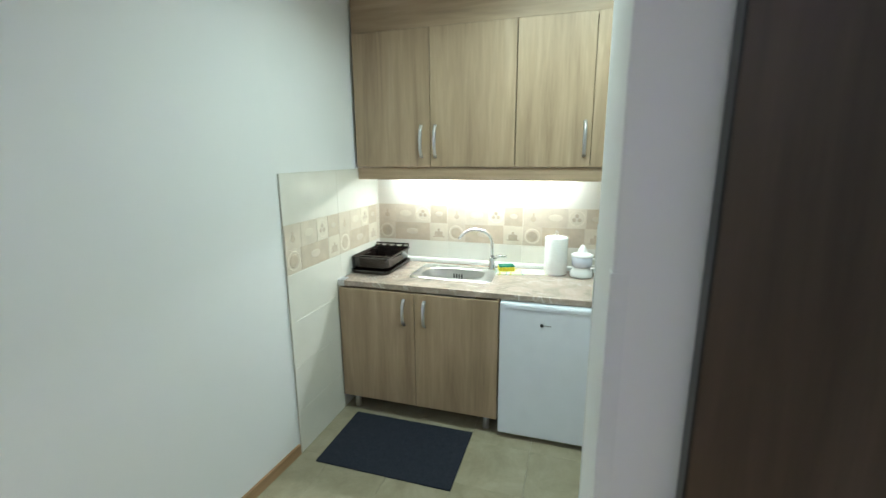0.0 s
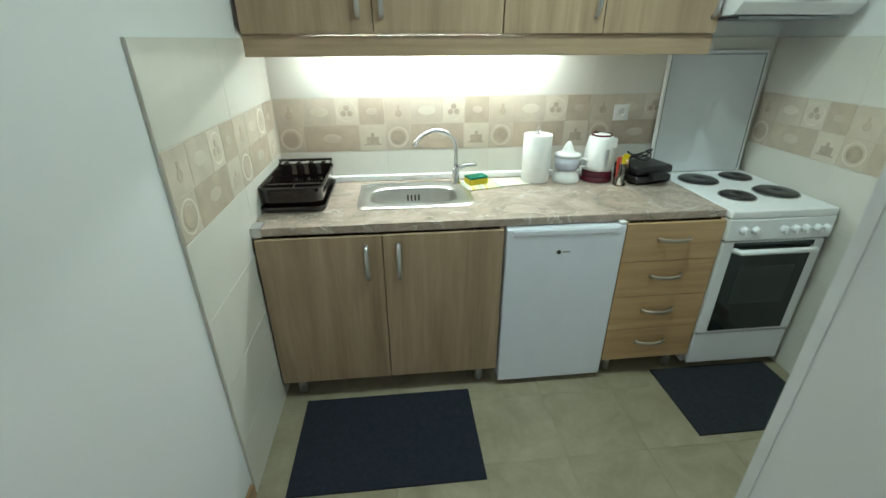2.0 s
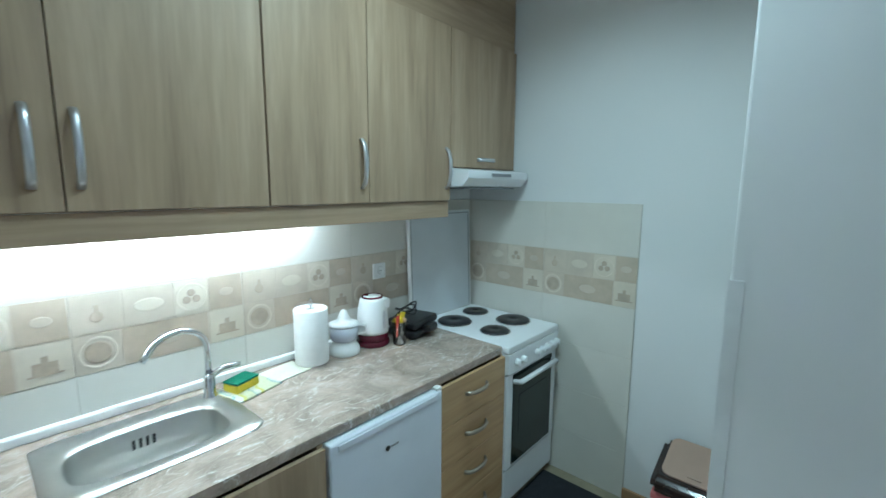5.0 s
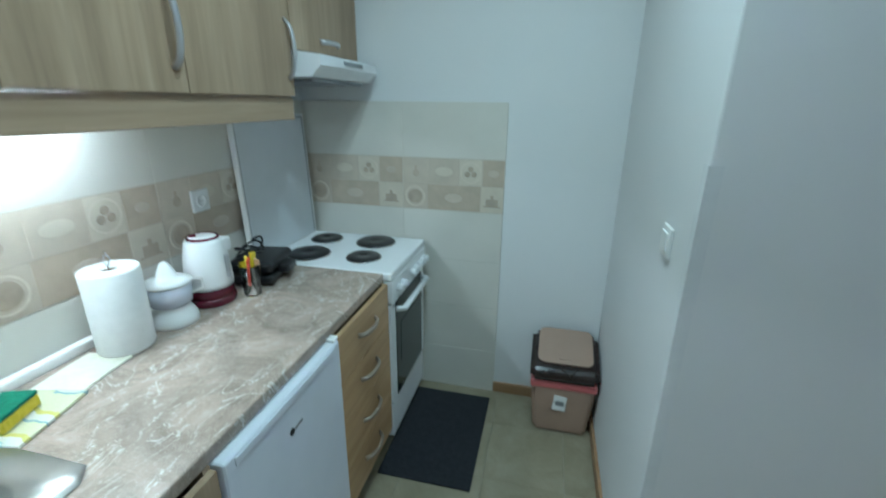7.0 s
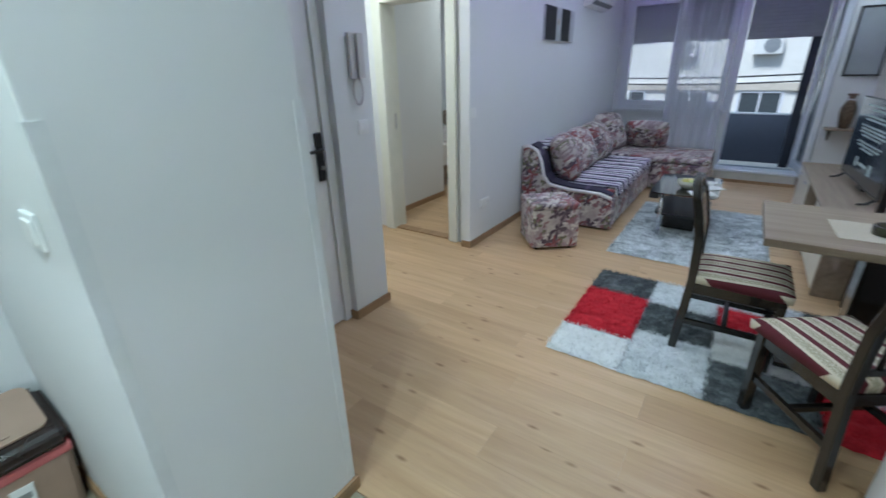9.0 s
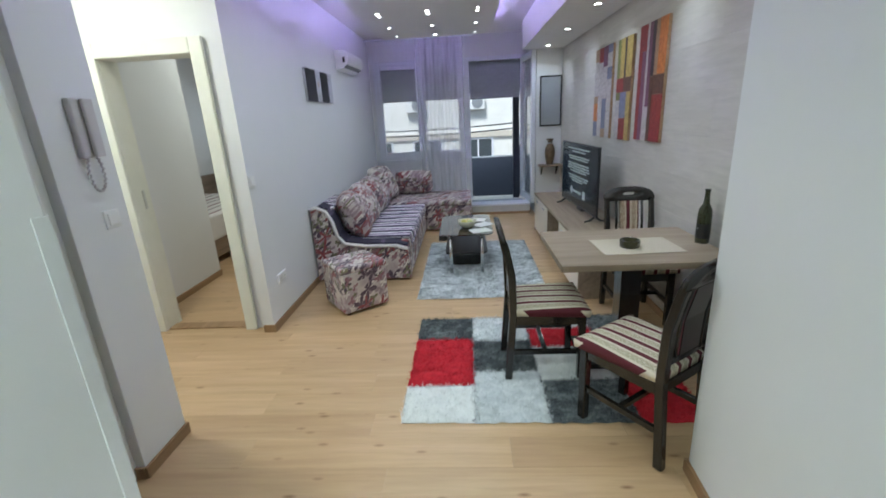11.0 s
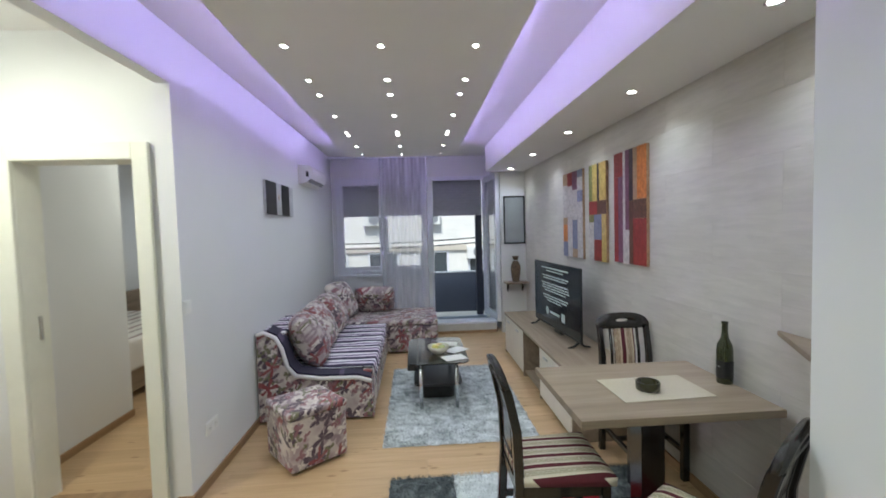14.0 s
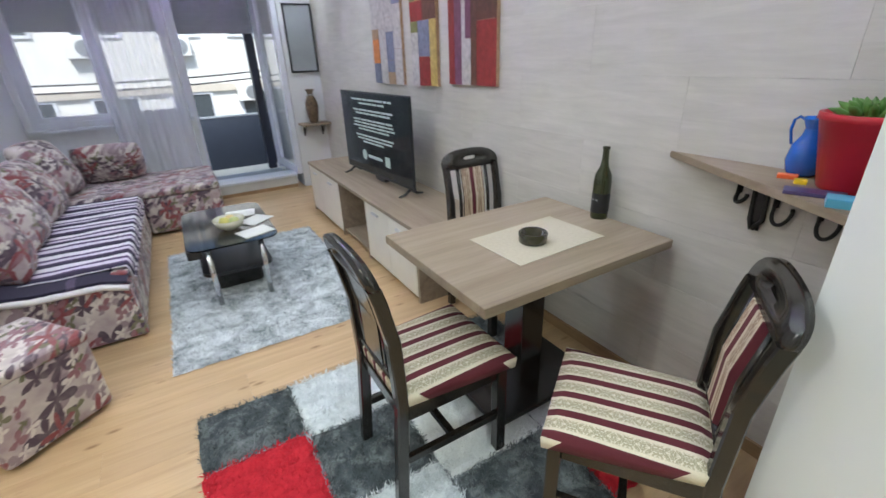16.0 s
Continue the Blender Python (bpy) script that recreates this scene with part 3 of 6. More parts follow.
lb = tagged(part("baseboard", prism([(-0.328, 0.766), (-0.314, 0.766), (-0.1945, 2.715), (-0.2085, 2.715)], 0, 0.06), SKIRT), "brown wood-look skirting board", "baseboard", kind="structure")


# ---- entrance door, brown leaf, intercom ----
door = thing("entrance_door", "closed white flush entrance door with black handle plate", "door")
door["kind"] = "structure"
door.name = "door_1"
part("door_leaf", box(2.185, 2.225, 0.85, 1.65, 0.01, 2.04, 0.003), PLASTIC, door)
fr = bmesh.new()
box(2.165, 2.24, 0.80, 0.86, 0, 2.10, 0.004, bm=fr)
box(2.165, 2.24, 1.64, 1.70, 0, 2.10, 0.004, bm=fr)
box(2.165, 2.24, 0.86, 1.64, 2.04, 2.10, 0.004, bm=fr)
part("door_frame", fr, PLASTIC, door)
hp = part("door_handle", box(2.170, 2.185, 0.868, 0.916, 0.925, 1.19, 0.008), BLACK, door, "black plastic handle plate")
part("lever", tube([(2.172, 0.892, 1.10), (2.145, 0.892, 1.10), (2.138, 0.907, 1.10), (2.138, 0.985, 1.098)], 0.009), BLACK, hp, "black lever", True)
part("lock_cylinder", xform(cyl(0, 0, -0.008, 0.008, 0.011), pose(2.168, 0.892, 1.0, 0, 90, 0)), STEEL, hp)
setting("wall_landing", box(2.75, 2.85, 0.65, 1.9, 0, H), WHITE, "stairwell wall outside the entrance")

# The same entrance door, added again in its open position, brown face outward.
leaf = thing("outer_door", "entrance door repeated as an open dark brown wood-grain leaf against the partition", "door")
part("door_leaf", box(1.395, 2.16, 1.660, 1.696, 0.01, 2.07, 0.003), BROWNDOOR, leaf)
part("edge_seal", box(1.391, 1.395, 1.658, 1.698, 0.01, 2.07, 0.002), BLACK, leaf, "black rubber edge seal")
for z in (0.3, 1.0, 1.75):
    part("hinge", cyl(2.163, 1.676, z, z + 0.1, 0.011), STEEL, leaf)

ic = thing("intercom_phone", "white wall-mounted intercom handset with coiled cord", "intercom", pose(WX, 0.632, 1.565))
INTERCOM = plain("intercom_beige", (0.56, 0.53, 0.54), 0.4, 0, 0.02)
part("base", box(-0.030, 0, -0.040, 0.045, -0.115, 0.115, 0.010, 3), INTERCOM, ic)
hs_b = box(-0.048, -0.0305, -0.042, 0.006, -0.112, 0.112, 0.008, 3)
for hv in hs_b.verts:
    hv.co.x -= 0.004 * (abs(hv.co.z) / 0.112) ** 3
part("handset", hs_b, INTERCOM, ic, "", True)
cord = [(-0.022 - 0.005 * math.cos(i * 1.9), 0.036 * math.sin(i / 72 * 2 * math.pi) + 0.004 * math.sin(i * 1.9), -0.10 - 0.075 * (1 - math.cos(i / 72 * 2 * math.pi))) for i in range(73)]
part("cord", tube(cord, 0.0045, 6), plain("cord_mauve", (0.50, 0.47, 0.49), 0.45), ic, "pale coiled cord", True)


def switch(x, y, z, face, label="white square light switch on the wall"):
    """A flush switch; face: the pose that turns its front, which looks along -y, to the room."""
    s = thing("light_switch", label, "light switch", pose(x, y, z, 0, 0, face))
    part("plate", box(-0.04, 0.04, -0.009, 0, -0.04, 0.04, 0.004), PLASTIC, s)
    part("rocker", box(-0.026, 0.026, -0.014, -0.008, -0.026, 0.026, 0.003), PLASTIC, s)


def outlet(x, y, z, face, label="white round-socket power outlet on the wall", n=1):
    s = thing("power_outlet", label, "power outlet", pose(x, y, z, 0, 0, face))
    part("plate", box(-0.04 * n, 0.04 * n, -0.010, 0, -0.04, 0.04, 0.004), PLASTIC, s)
    for k in range(n):
        cx = (k - (n - 1) / 2) * 0.078
        b = lathe([(0.024, 0.0), (0.024, 0.003), (0.019, 0.003), (0.018, 0.001), (0.0, 0.001)], seg=20, caps=False)
        part("socket", xform(b, pose(cx, -0.010, 0, 90, 0, 0)), PLASTIC, s, "", True)
        for dx in (-0.007, 0.007):
            part("pin_hole", xform(cyl(0, 0, -0.001, 0.001, 0.0022, seg=10), pose(cx + dx, -0.0112, 0, 90, 0, 0)), BLACK, s)


switch(WX, 0.60, 1.19, -90)
switch(WX, -0.67, 1.16, -90, "small white light switch beside the corridor opening")
outlet(WX, -0.88, 0.36, -90, "white double power outlet low on the wall", 2)
switch(1.44, 2.265, 1.20, 180, "white light switch on the kitchen side wall")
outlet(1.55, KY - 0.002, 1.19, 0)

# ---- the doorway off the corridor ----
d2 = thing("door_2", "cream lacquered door frame of an open doorway", "door frame", kind="structure")
jam = bmesh.new()
box(2.284, 2.374, -0.69, -0.66, 0, 2.12, 0.008, bm=jam)
box(3.035, 3.135, -0.69, -0.66, 0, 2.12, 0.008, bm=jam)
box(2.374, 3.035, -0.69, -0.66, 2.02, 2.12, 0.008, bm=jam)
part("architrave", jam, CREAM, d2)
lin = bmesh.new()
box(2.341, 2.372, -0.86, -0.69, 0, 2.05, bm=lin)
box(3.035, 3.069, -0.86, -0.69, 0, 2.05, bm=lin)
box(2.372, 3.035, -0.86, -0.69, 2.02, 2.055, bm=lin)
part("lining", lin, CREAM, d2)
part("strike_plate", box(3.029, 3.035, -0.80, -0.78, 0.98, 1.12), STEEL, d2)
part("threshold", box(2.372, 3.035, -0.80, -0.70, 0.0, 0.012, 0.004), SKIRT, d2)

bed = thing("bed", "made bed with white striped cover and brown headboard", "bed")
part("headboard", box(4.92, 4.98, -4.95, -2.05, 0, 0.80, 0.008), STANDW, bed)
part("bed_base", box(3.55, 4.85, -4.0, -2.10, 0.08, 0.32, 0.01), STANDW, bed)
part("mattress", box(3.52, 4.88, -4.0, -2.10, 0.32, 0.56, 0.04, 3), PLASTIC, bed)
BEDCLOTH = stripes("bed_cloth", 0, 0.30, [(0.0, (0.70, 0.67, 0.64)), (0.42, (0.06, 0.035, 0.035)), (0.50, (0.70, 0.67, 0.64)), (0.84, (0.22, 0.08, 0.08)), (0.92, (0.40, 0.37, 0.36))], wobble=0.05)
part("cover", box(3.49, 4.91, -4.03, -2.2, 0.30, 0.60, 0.04, 3), BEDCLOTH, bed, "white bed cover with dark stripes")
for k, py in enumerate((-2.75, -3.5)):
    part("pillow", xform(cushion(0.42, 0.62, 0.16, seed=7.0 + k), pose(4.66, py, 0.665, 0, -12, 0)), plain("pillow_white", (0.74, 0.73, 0.71), 0.9, 0, 0.03), bed, "white pillow", True)
for lx, ly in ((3.58, -3.95), (4.8, -3.95), (3.58, -2.17), (4.8, -2.17)):
    part("leg", box(lx, lx + 0.05, ly, ly + 0.05, 0, 0.08), STANDW, bed)

# ---- kitchen ----
def bar_handle(length, parent, x, y, z, upright=True, finish=ALU):
    """A bowed bar handle on a front that faces -y."""
    h = length / 2
    pts = arc(lambda s: (0, -0.030 * math.sin(s * math.pi) ** 0.45 if 0 < s < 1 else 0, -h + length * s), 11)
    b = tube(pts, 0.0065, 8)
    xform(b, Matrix.Diagonal((1.5, 1, 1, 1)))
    if not upright:
        xform(b, pose(0, 0, 0, 0, 90, 0))
    xform(b, pose(x, y, z))
    return part("handle", b, finish, parent, "brushed bow handle", True)


def cab_leg(parent, x, y):
    part("leg", cyl(x, y, 0, 0.10, 0.02, 0.018, 14), ALU, parent, "", True)


def sink_cabinet():
    c = thing("sink_cabinet", "oak-look kitchen base cabinet with two doors under the sink", "kitchen cabinet")
    b = bmesh.new()
    box(-0.185, -0.167, 3.205, 3.77, 0.10, 0.835, bm=b)
    box(0.795, 0.813, 3.205, 3.77, 0.10, 0.835, bm=b)
    box(-0.167, 0.795, 3.205, 3.77, 0.10, 0.118, bm=b)
    box(-0.167, 0.795, 3.76, 3.77, 0.118, 0.835, bm=b)
    part("body", b, OAKZ, c)
    for x0, x1, hx in ((-0.185, 0.309, 0.245), (0.313, 0.811, 0.375)):
        d = part("door", box(x0, x1, 3.187, 3.204, 0.103, 0.828, 0.0015), OAKZ, c)
        bar_handle(0.16, d, hx, 3.187, 0.71)
    for x, y in ((-0.12, 3.25), (0.74, 3.25), (-0.12, 3.7), (0.74, 3.7)):
        cab_leg(c, x, y)


def drawer_cabinet():
    c = thing("drawer_cabinet", "honey oak-look kitchen base unit with four drawers", "drawer unit")
    b = bmesh.new()
    box(1.34, 1.358, 3.205, 3.77, 0.10, 0.835, bm=b)
    box(1.772, 1.79, 3.205, 3.77, 0.10, 0.835, bm=b)
    box(1.358, 1.772, 3.205, 3.77, 0.10, 0.118, bm=b)
    box(1.358, 1.772, 3.76, 3.77, 0.118, 0.835, bm=b)
    part("body", b, OAKZ, c)
    for k in range(4):
        z0 = 0.103 + k * 0.182
        d = part("drawer_front", box(1.342, 1.788, 3.187, 3.204, z0, z0 + 0.179, 0.0015), DRAWER, c)
        bar_handle(0.15, d, 1.565, 3.187, z0 + 0.105, False, NICKEL)
    for x, y in ((1.40, 3.25), (1.73, 3.25), (1.40, 3.7), (1.73, 3.7)):
        cab_leg(c, x, y)


def fridge():
    f = thing("fridge", "white under-counter fridge with rounded door", "fridge")
    part("body", box(0.822, 1.333, 3.235, 3.75, 0.025, 0.825, 0.006), APPLIANCE, f)
    b = box(0.820, 1.335, 3.178, 3.230, 0.03, 0.832, 0.010, 3)
    d = part("door", b, APPLIANCE, f)
    part("door_grip", box(0.85, 1.30, 3.1745, 3.184, 0.800, 0.824, 0.004), APPLIANCE, d)
    part("badge", xform(cyl(0, 0, 0, 0.002, 0.010, seg=16), pose(1.05, 3.1775, 0.72, 90, 0, 0)), BLACK, d, "small dark emblem")
    part("badge_bar", box(1.065, 1.10, 3.1765, 3.178, 0.717, 0.723), GREYMETAL, d)
    part("gasket", box(0.828, 1.327, 3.229, 3.237, 0.035, 0.82), GREYMETAL, f)
    part("hinge_cap", box(1.305, 1.333, 3.18, 3.23, 0.833, 0.845, 0.003), PLASTIC, f)
    for x in (0.86, 1.29):
        for y in (3.27, 3.7):
            part("foot", cyl(x, y, 0, 0.03, 0.018), BLACK, f)


def worktop():
    w = thing("worktop", "grey-brown marble-look laminate kitchen worktop with sink cut-out", "worktop")
    b = bmesh.new()
    box(-0.195, 0.245, 3.205, 3.812, 0.836, 0.872, 0.006, bm=b)
    box(0.668, 1.79, 3.205, 3.812, 0.836, 0.872, 0.006, bm=b)
    box(0.243, 0.67, 3.206, 3.395, 0.8365, 0.8715, bm=b)
    box(0.243, 0.67, 3.67, 3.812, 0.8365, 0.8715, bm=b)
    part("slab", b, COUNTER, w)
    part("rear_trim", box(-0.19, 1.74, 3.786, 3.813, 0.8725, 0.902, 0.006), PLASTIC, w, "white upstand strip")
    part("end_trim", box(-0.201, -0.155, 3.2, 3.27, 0.835, 0.8755, 0.002), ALU, w, "metal corner end cap")


def sink():
    s = thing("kitchen_sink", "stainless steel inset sink with oval bowl", "sink")
    rim = bmesh.new()
    n = 40
    ring_o, ring_i = [], []
    cx, cy = 0.455, 3.535
    for i in range(n):
        a = 2 * math.pi * i / n
        c, s2 = math.cos(a), math.sin(a)
        ex = math.copysign(abs(c) ** 0.55, c) * 0.205
        ey = math.copysign(abs(s2) ** 0.55, s2) * 0.118
        k = min(abs((0.725 - cx) / c) if c > 0 else abs((0.2 - cx) / c) if c < 0 else 9, abs((3.735 - cy) / s2) if s2 > 0 else abs((3.365 - cy) / s2) if s2 < 0 else 9)
        ring_o.append((cx + c * k, cy + s2 * k))
        ring_i.append((ex, ey))
    levels = [[rim.verts.new((x, y, 0.8745)) for x, y in ring_o]]
    levels.append([rim.verts.new((cx + (x - cx) * 0.985, cy + (y - cy) * 0.985, 0.8775)) for x, y in ring_o])
    for sc, z in ((1.0, 0.8755), (0.97, 0.868), (0.93, 0.80), (0.86, 0.745), (0.7, 0.730), (0.12, 0.726)):
        levels.append([rim.verts.new((cx + ex * sc, cy + ey * sc, z)) for ex, ey in ring_i])
    for a, b2 in zip(levels, levels[1:]):
        for i in range(n):
            rim.faces.new((a[i], a[(i + 1) % n], b2[(i + 1) % n], b2[i]))
    rim.faces.new(levels[-1][::-1])
    bmesh.ops.recalc_face_normals(rim, faces=rim.faces[:])
    part("basin", rim, STEEL, s, "", True)
    part("drain", lathe([(0.036, 0.727), (0.034, 0.731), (0.02, 0.729), (0.0, 0.728)], cx, cy, 20), CHROME, s, "", True)
    for k in range(4):
        part("overflow_slot", box(cx - 0.03 + k * 0.018, cx - 0.022 + k * 0.018, 3.641, 3.645, 0.81, 0.84), BLACK, s)


def faucet():
    f = thing("faucet", "chrome swan-neck mixer tap behind the sink", "faucet", pose(0.675, 3.70, 0.872))
    part("body", lathe([(0.026, 0), (0.026, 0.008), (0.02, 0.014), (0.019, 0.075), (0.016, 0.085), (0.0, 0.09)]), CHROME, f, "", True)
    neck = [(0, 0, 0.08), (0.0, 0, 0.17)] + arc(lambda s: (-0.105 + 0.105 * math.cos(s * 2.6), -0.07 * s, 0.18 + 0.095 * math.sin(s * 2.6)), 14) + [(-0.21, -0.075, 0.215)]
    part("spout", tube(neck, 0.0105, 12), CHROME, f, "", True)
    part("lever", tube([(0.0, 0, 0.075), (0.05, -0.01, 0.10), (0.10, -0.03, 0.105)], [0.014, 0.010, 0.008], 10), CHROME, f, "", True)


def cooker():
    c = thing("electric_cooker", "white freestanding cooker with four hotplates and raised lid", "cooker")
    x0, x1, yf = 1.793, 2.288, 3.19
    part("body", box(x0, x1, yf + 0.03, 3.77, 0.03, 0.835, 0.004), GLOSSWHITE, c)
    part("hob", box(x0, x1, yf - 0.02, 3.78, 0.836, 0.872, 0.008, 3), GLOSSWHITE, c)
    for px, py, r in ((1.93, 3.62, 0.092), (2.16, 3.65, 0.074), (1.95, 3.36, 0.074), (2.17, 3.39, 0.092)):
        hp2 = part("hotplate", lathe([(r, 0.872), (r, 0.880), (r - 0.006, 0.884), (r * 0.25, 0.884), (r * 0.2, 0.881), (0, 0.881)], px, py), BLACK, c, "black cast-iron hotplate", True)
        part("hotplate_ring", lathe([(r + 0.007, 0.8725), (r + 0.005, 0.877), (r + 0.001, 0.8725)], px, py, caps=False), CHROME, hp2, "", True)
    part("control_panel", box(x0, x1, yf - 0.022, yf + 0.03, 0.735, 0.835, 0.006), GLOSSWHITE, c)
    for kx in (1.86, 1.915, 2.05, 2.10, 2.15, 2.205, 2.25):
        k = part("knob", xform(lathe([(0.018, 0), (0.017, 0.012), (0.013, 0.022), (0.0, 0.022)], seg=16), pose(kx, yf - 0.022, 0.785, 90, 0, 0)), GLOSSWHITE, c, "", True)
        part("knob_grip", box(kx - 0.004, kx + 0.004, yf - 0.05, yf - 0.03, 0.769, 0.801, 0.002), GLOSSWHITE, k)
    d = part("oven_door", box(x0 + 0.004, x1 - 0.004, yf - 0.012, yf + 0.028, 0.235, 0.725, 0.005), GLOSSWHITE, c)
    part("oven_glass", box(x0 + 0.055, x1 - 0.055, yf - 0.016, yf - 0.010, 0.25, 0.72, 0.002), plain("oven_glass", (0.012, 0.018, 0.018), 0.06), d, "dark oven glass")
    part("oven_window", box(x0 + 0.11, x1 - 0.11, yf - 0.018, yf - 0.0155, 0.40, 0.60), plain("oven_window", (0.03, 0.04, 0.04), 0.08), d)
    h = tube([(x0 + 0.06, yf - 0.015, 0.685), (x0 + 0.07, yf - 0.05, 0.69), (x1 - 0.07, yf - 0.05, 0.69), (x1 - 0.06, yf - 0.015, 0.685)], 0.013, 10)
    part("oven_handle", h, GLOSSWHITE, d, "white bar handle", True)
    part("drawer_front", box(x0 + 0.004, x1 - 0.004, yf - 0.008, yf + 0.028, 0.05, 0.225, 0.004), GLOSSWHITE, c)
    part("plinth", box(x0 + 0.02, x1 - 0.02, yf + 0.06, 3.7, 0, 0.03), BLACK, c)
    lid = part("lid", xform(box(-0.255, 0.255, -0.008, 0.008, 0, 0.60, 0.004), pose(2.008, 3.783, 0.874, -2, 0, 0)), plain("lid_grey_white", (0.64, 0.66, 0.69), 0.4, 0, 0.03), c, "pale grey raised metal lid")
    lf = bmesh.new()
    box(-0.262, -0.253, -0.011, 0.011, 0, 0.606, bm=lf)
    box(0.253, 0.262, -0.011, 0.011, 0, 0.606, bm=lf)
    box(-0.253, 0.253, -0.011, 0.011, 0.598, 0.606, bm=lf)
    lj = bmesh.new()
    box(-0.252, -0.246, -0.0095, -0.0075, 0.01, 0.592, bm=lj)
    box(0.246, 0.252, -0.0095, -0.0075, 0.01, 0.592, bm=lj)
    box(-0.246, 0.246, -0.0095, -0.0075, 0.586, 0.592, bm=lj)
    part("lid_joint", xform(lj, pose(2.008, 3.783, 0.874, -2, 0, 0)), GREYMETAL, lid, "grey joint line")
    part("lid_edge", xform(lf, pose(2.008, 3.783, 0.874, -2, 0, 0)), PLASTIC, lid)


def wall_cabinet(x0, x1, z0, z1, doors, name_label, handles):
    c = thing("wall_cabinet", name_label, "kitchen cabinet", group="kitchen wall cabinets")
    b = bmesh.new()
    box(x0, x0 + 0.018, 3.52, KY - 0.006, z0, z1, bm=b)
    box(x1 - 0.018, x1, 3.52, KY - 0.006, z0, z1, bm=b)
    box(x0 + 0.018, x1 - 0.018, 3.52, KY - 0.006, z0, z0 + 0.018, bm=b)
    box(x0 + 0.018, x1 - 0.018, 3.52, KY - 0.006, z1 - 0.018, z1, bm=b)
    box(x0 + 0.018, x1 - 0.018, 3.80, KY - 0.006, z0 + 0.018, z1 - 0.018, bm=b)
    part("body", b, OAKZ, c)
    for (a, e), hx in zip(doors, handles):
        d = part("door", box(a + 0.002, e - 0.002, 3.500, 3.518, z0 + 0.003, z1 - 0.003, 0.0015), OAKZ, c)
        if hx:
            bar_handle(0.19, d, hx, 3.500, z0 + 0.155)
        else:
            bar_handle(0.14, d, (a + e) / 2, 3.500, z0 + 0.045, False)


sink_cabinet()
drawer_cabinet()
fridge()
worktop()
sink()
faucet()
cooker()
wall_cabinet(-0.185, 0.833, 1.55, 2.352, [(-0.185, 0.319), (0.319, 0.833)], "oak-look wall cabinet with two doors", [0.262, 0.352])
wall_cabinet(0.836, 1.745, 1.55, 2.352, [(0.836, 1.25), (1.25, 1.745)], "oak-look wall cabinet with two doors, further along", [1.215, 1.715])
wall_cabinet(1.748, 2.305, 1.712, 2.352, [(1.748, 2.305)], "short oak-look wall cabinet above the extractor hood", [None])
pel = thing("cabinet_pelmet", "oak-look light pelmet under the wall cabinets", "pelmet")
part("front_board", box(-0.185, 1.745, 3.512, 3.53, 1.472, 1.549, 0.002), OAKX, pel)
part("end_board", box(1.727, 1.745, 3.531, 3.80, 1.472, 1.549, 0.002), OAKX, pel)
tagged(part("cabinet_filler", box(-0.19, 2.305, 3.515, 3.535, 2.354, H - 0.002), OAKX), "oak-look filler panel above the wall cabinets", "filler panel")
led = thing("under_cabinet_light", "long white LED tube under the wall cabinets, lit", "LED light")
part("housing", box(0.02, 1.14, 3.70, 3.735, 1.528, 1.549, 0.003), PLASTIC, led)
part("tube", box(0.03, 1.13, 3.705, 3.73, 1.520, 1.5278), STRIPGLOW, led, "glowing diffuser")

hood = thing("extractor_hood", "slim white extractor hood over the cooker", "extractor hood")
hb = bmesh.new()
vs = [(1.76, 3.40, 1.66), (2.29, 3.40, 1.66), (2.29, 3.40, 1.695), (1.76, 3.40, 1.695), (1.76, 3.80, 1.61), (2.29, 3.80, 1.61), (2.29, 3.80, 1.711), (1.76, 3.80, 1.711), (1.76, 3.52, 1.711), (2.29, 3.52, 1.711), (1.76, 3.44, 1.62), (2.29, 3.44, 1.62)]
vv = [hb.verts.new(v) for v in vs]
for f in ((0, 1, 2, 3), (3, 2, 9, 8), (8, 9, 6, 7), (4, 7, 6, 5), (0, 10, 11, 1), (10, 4, 5, 11), (0, 3, 8, 7, 4, 10), (1, 11, 5, 6, 9, 2)):
    hb.faces.new([vv[i] for i in f])
bmesh.ops.recalc_face_normals(hb, faces=hb.faces[:])
part("housing", hb, GLOSSWHITE, hood)
part("filter", box(1.80, 2.25, 3.46, 3.76, 1.606, 1.6145), GREYMETAL, hood, "grey metal grease filter")
part("control_strip", box(1.95, 2.12, 3.396, 3.401, 1.67, 1.685), GREYMETAL, hood)

tagged(part("kitchen_mat", box(-0.085, 0.675, 2.685, 3.165, 0.0, 0.008, 0.003), MAT), "dark navy ribbed kitchen mat on the floor", "mat", "kitchen mats")
tagged(part("kitchen_mat", box(1.62, 2.24, 2.79, 3.20, 0.0, 0.008, 0.003), MAT2), "dark grey kitchen mat in front of the cooker", "mat", "kitchen mats")


# ---- living room: large things ----
def loft(rings):
    """One closed skin through a row of rings."""
    b = bmesh.new()
    vs = [[b.verts.new(p) for p in r] for r in rings]
    n = len(vs[0])
    for ra, rb in zip(vs, vs[1:]):
        for i in range(n):
            b.faces.new((ra[i], ra[(i + 1) % n], rb[(i + 1) % n], rb[i]))
    b.faces.new(vs[0][::-1])
    b.faces.new(vs[-1])
    bmesh.ops.recalc_face_normals(b, faces=b.faces[:])
    return b


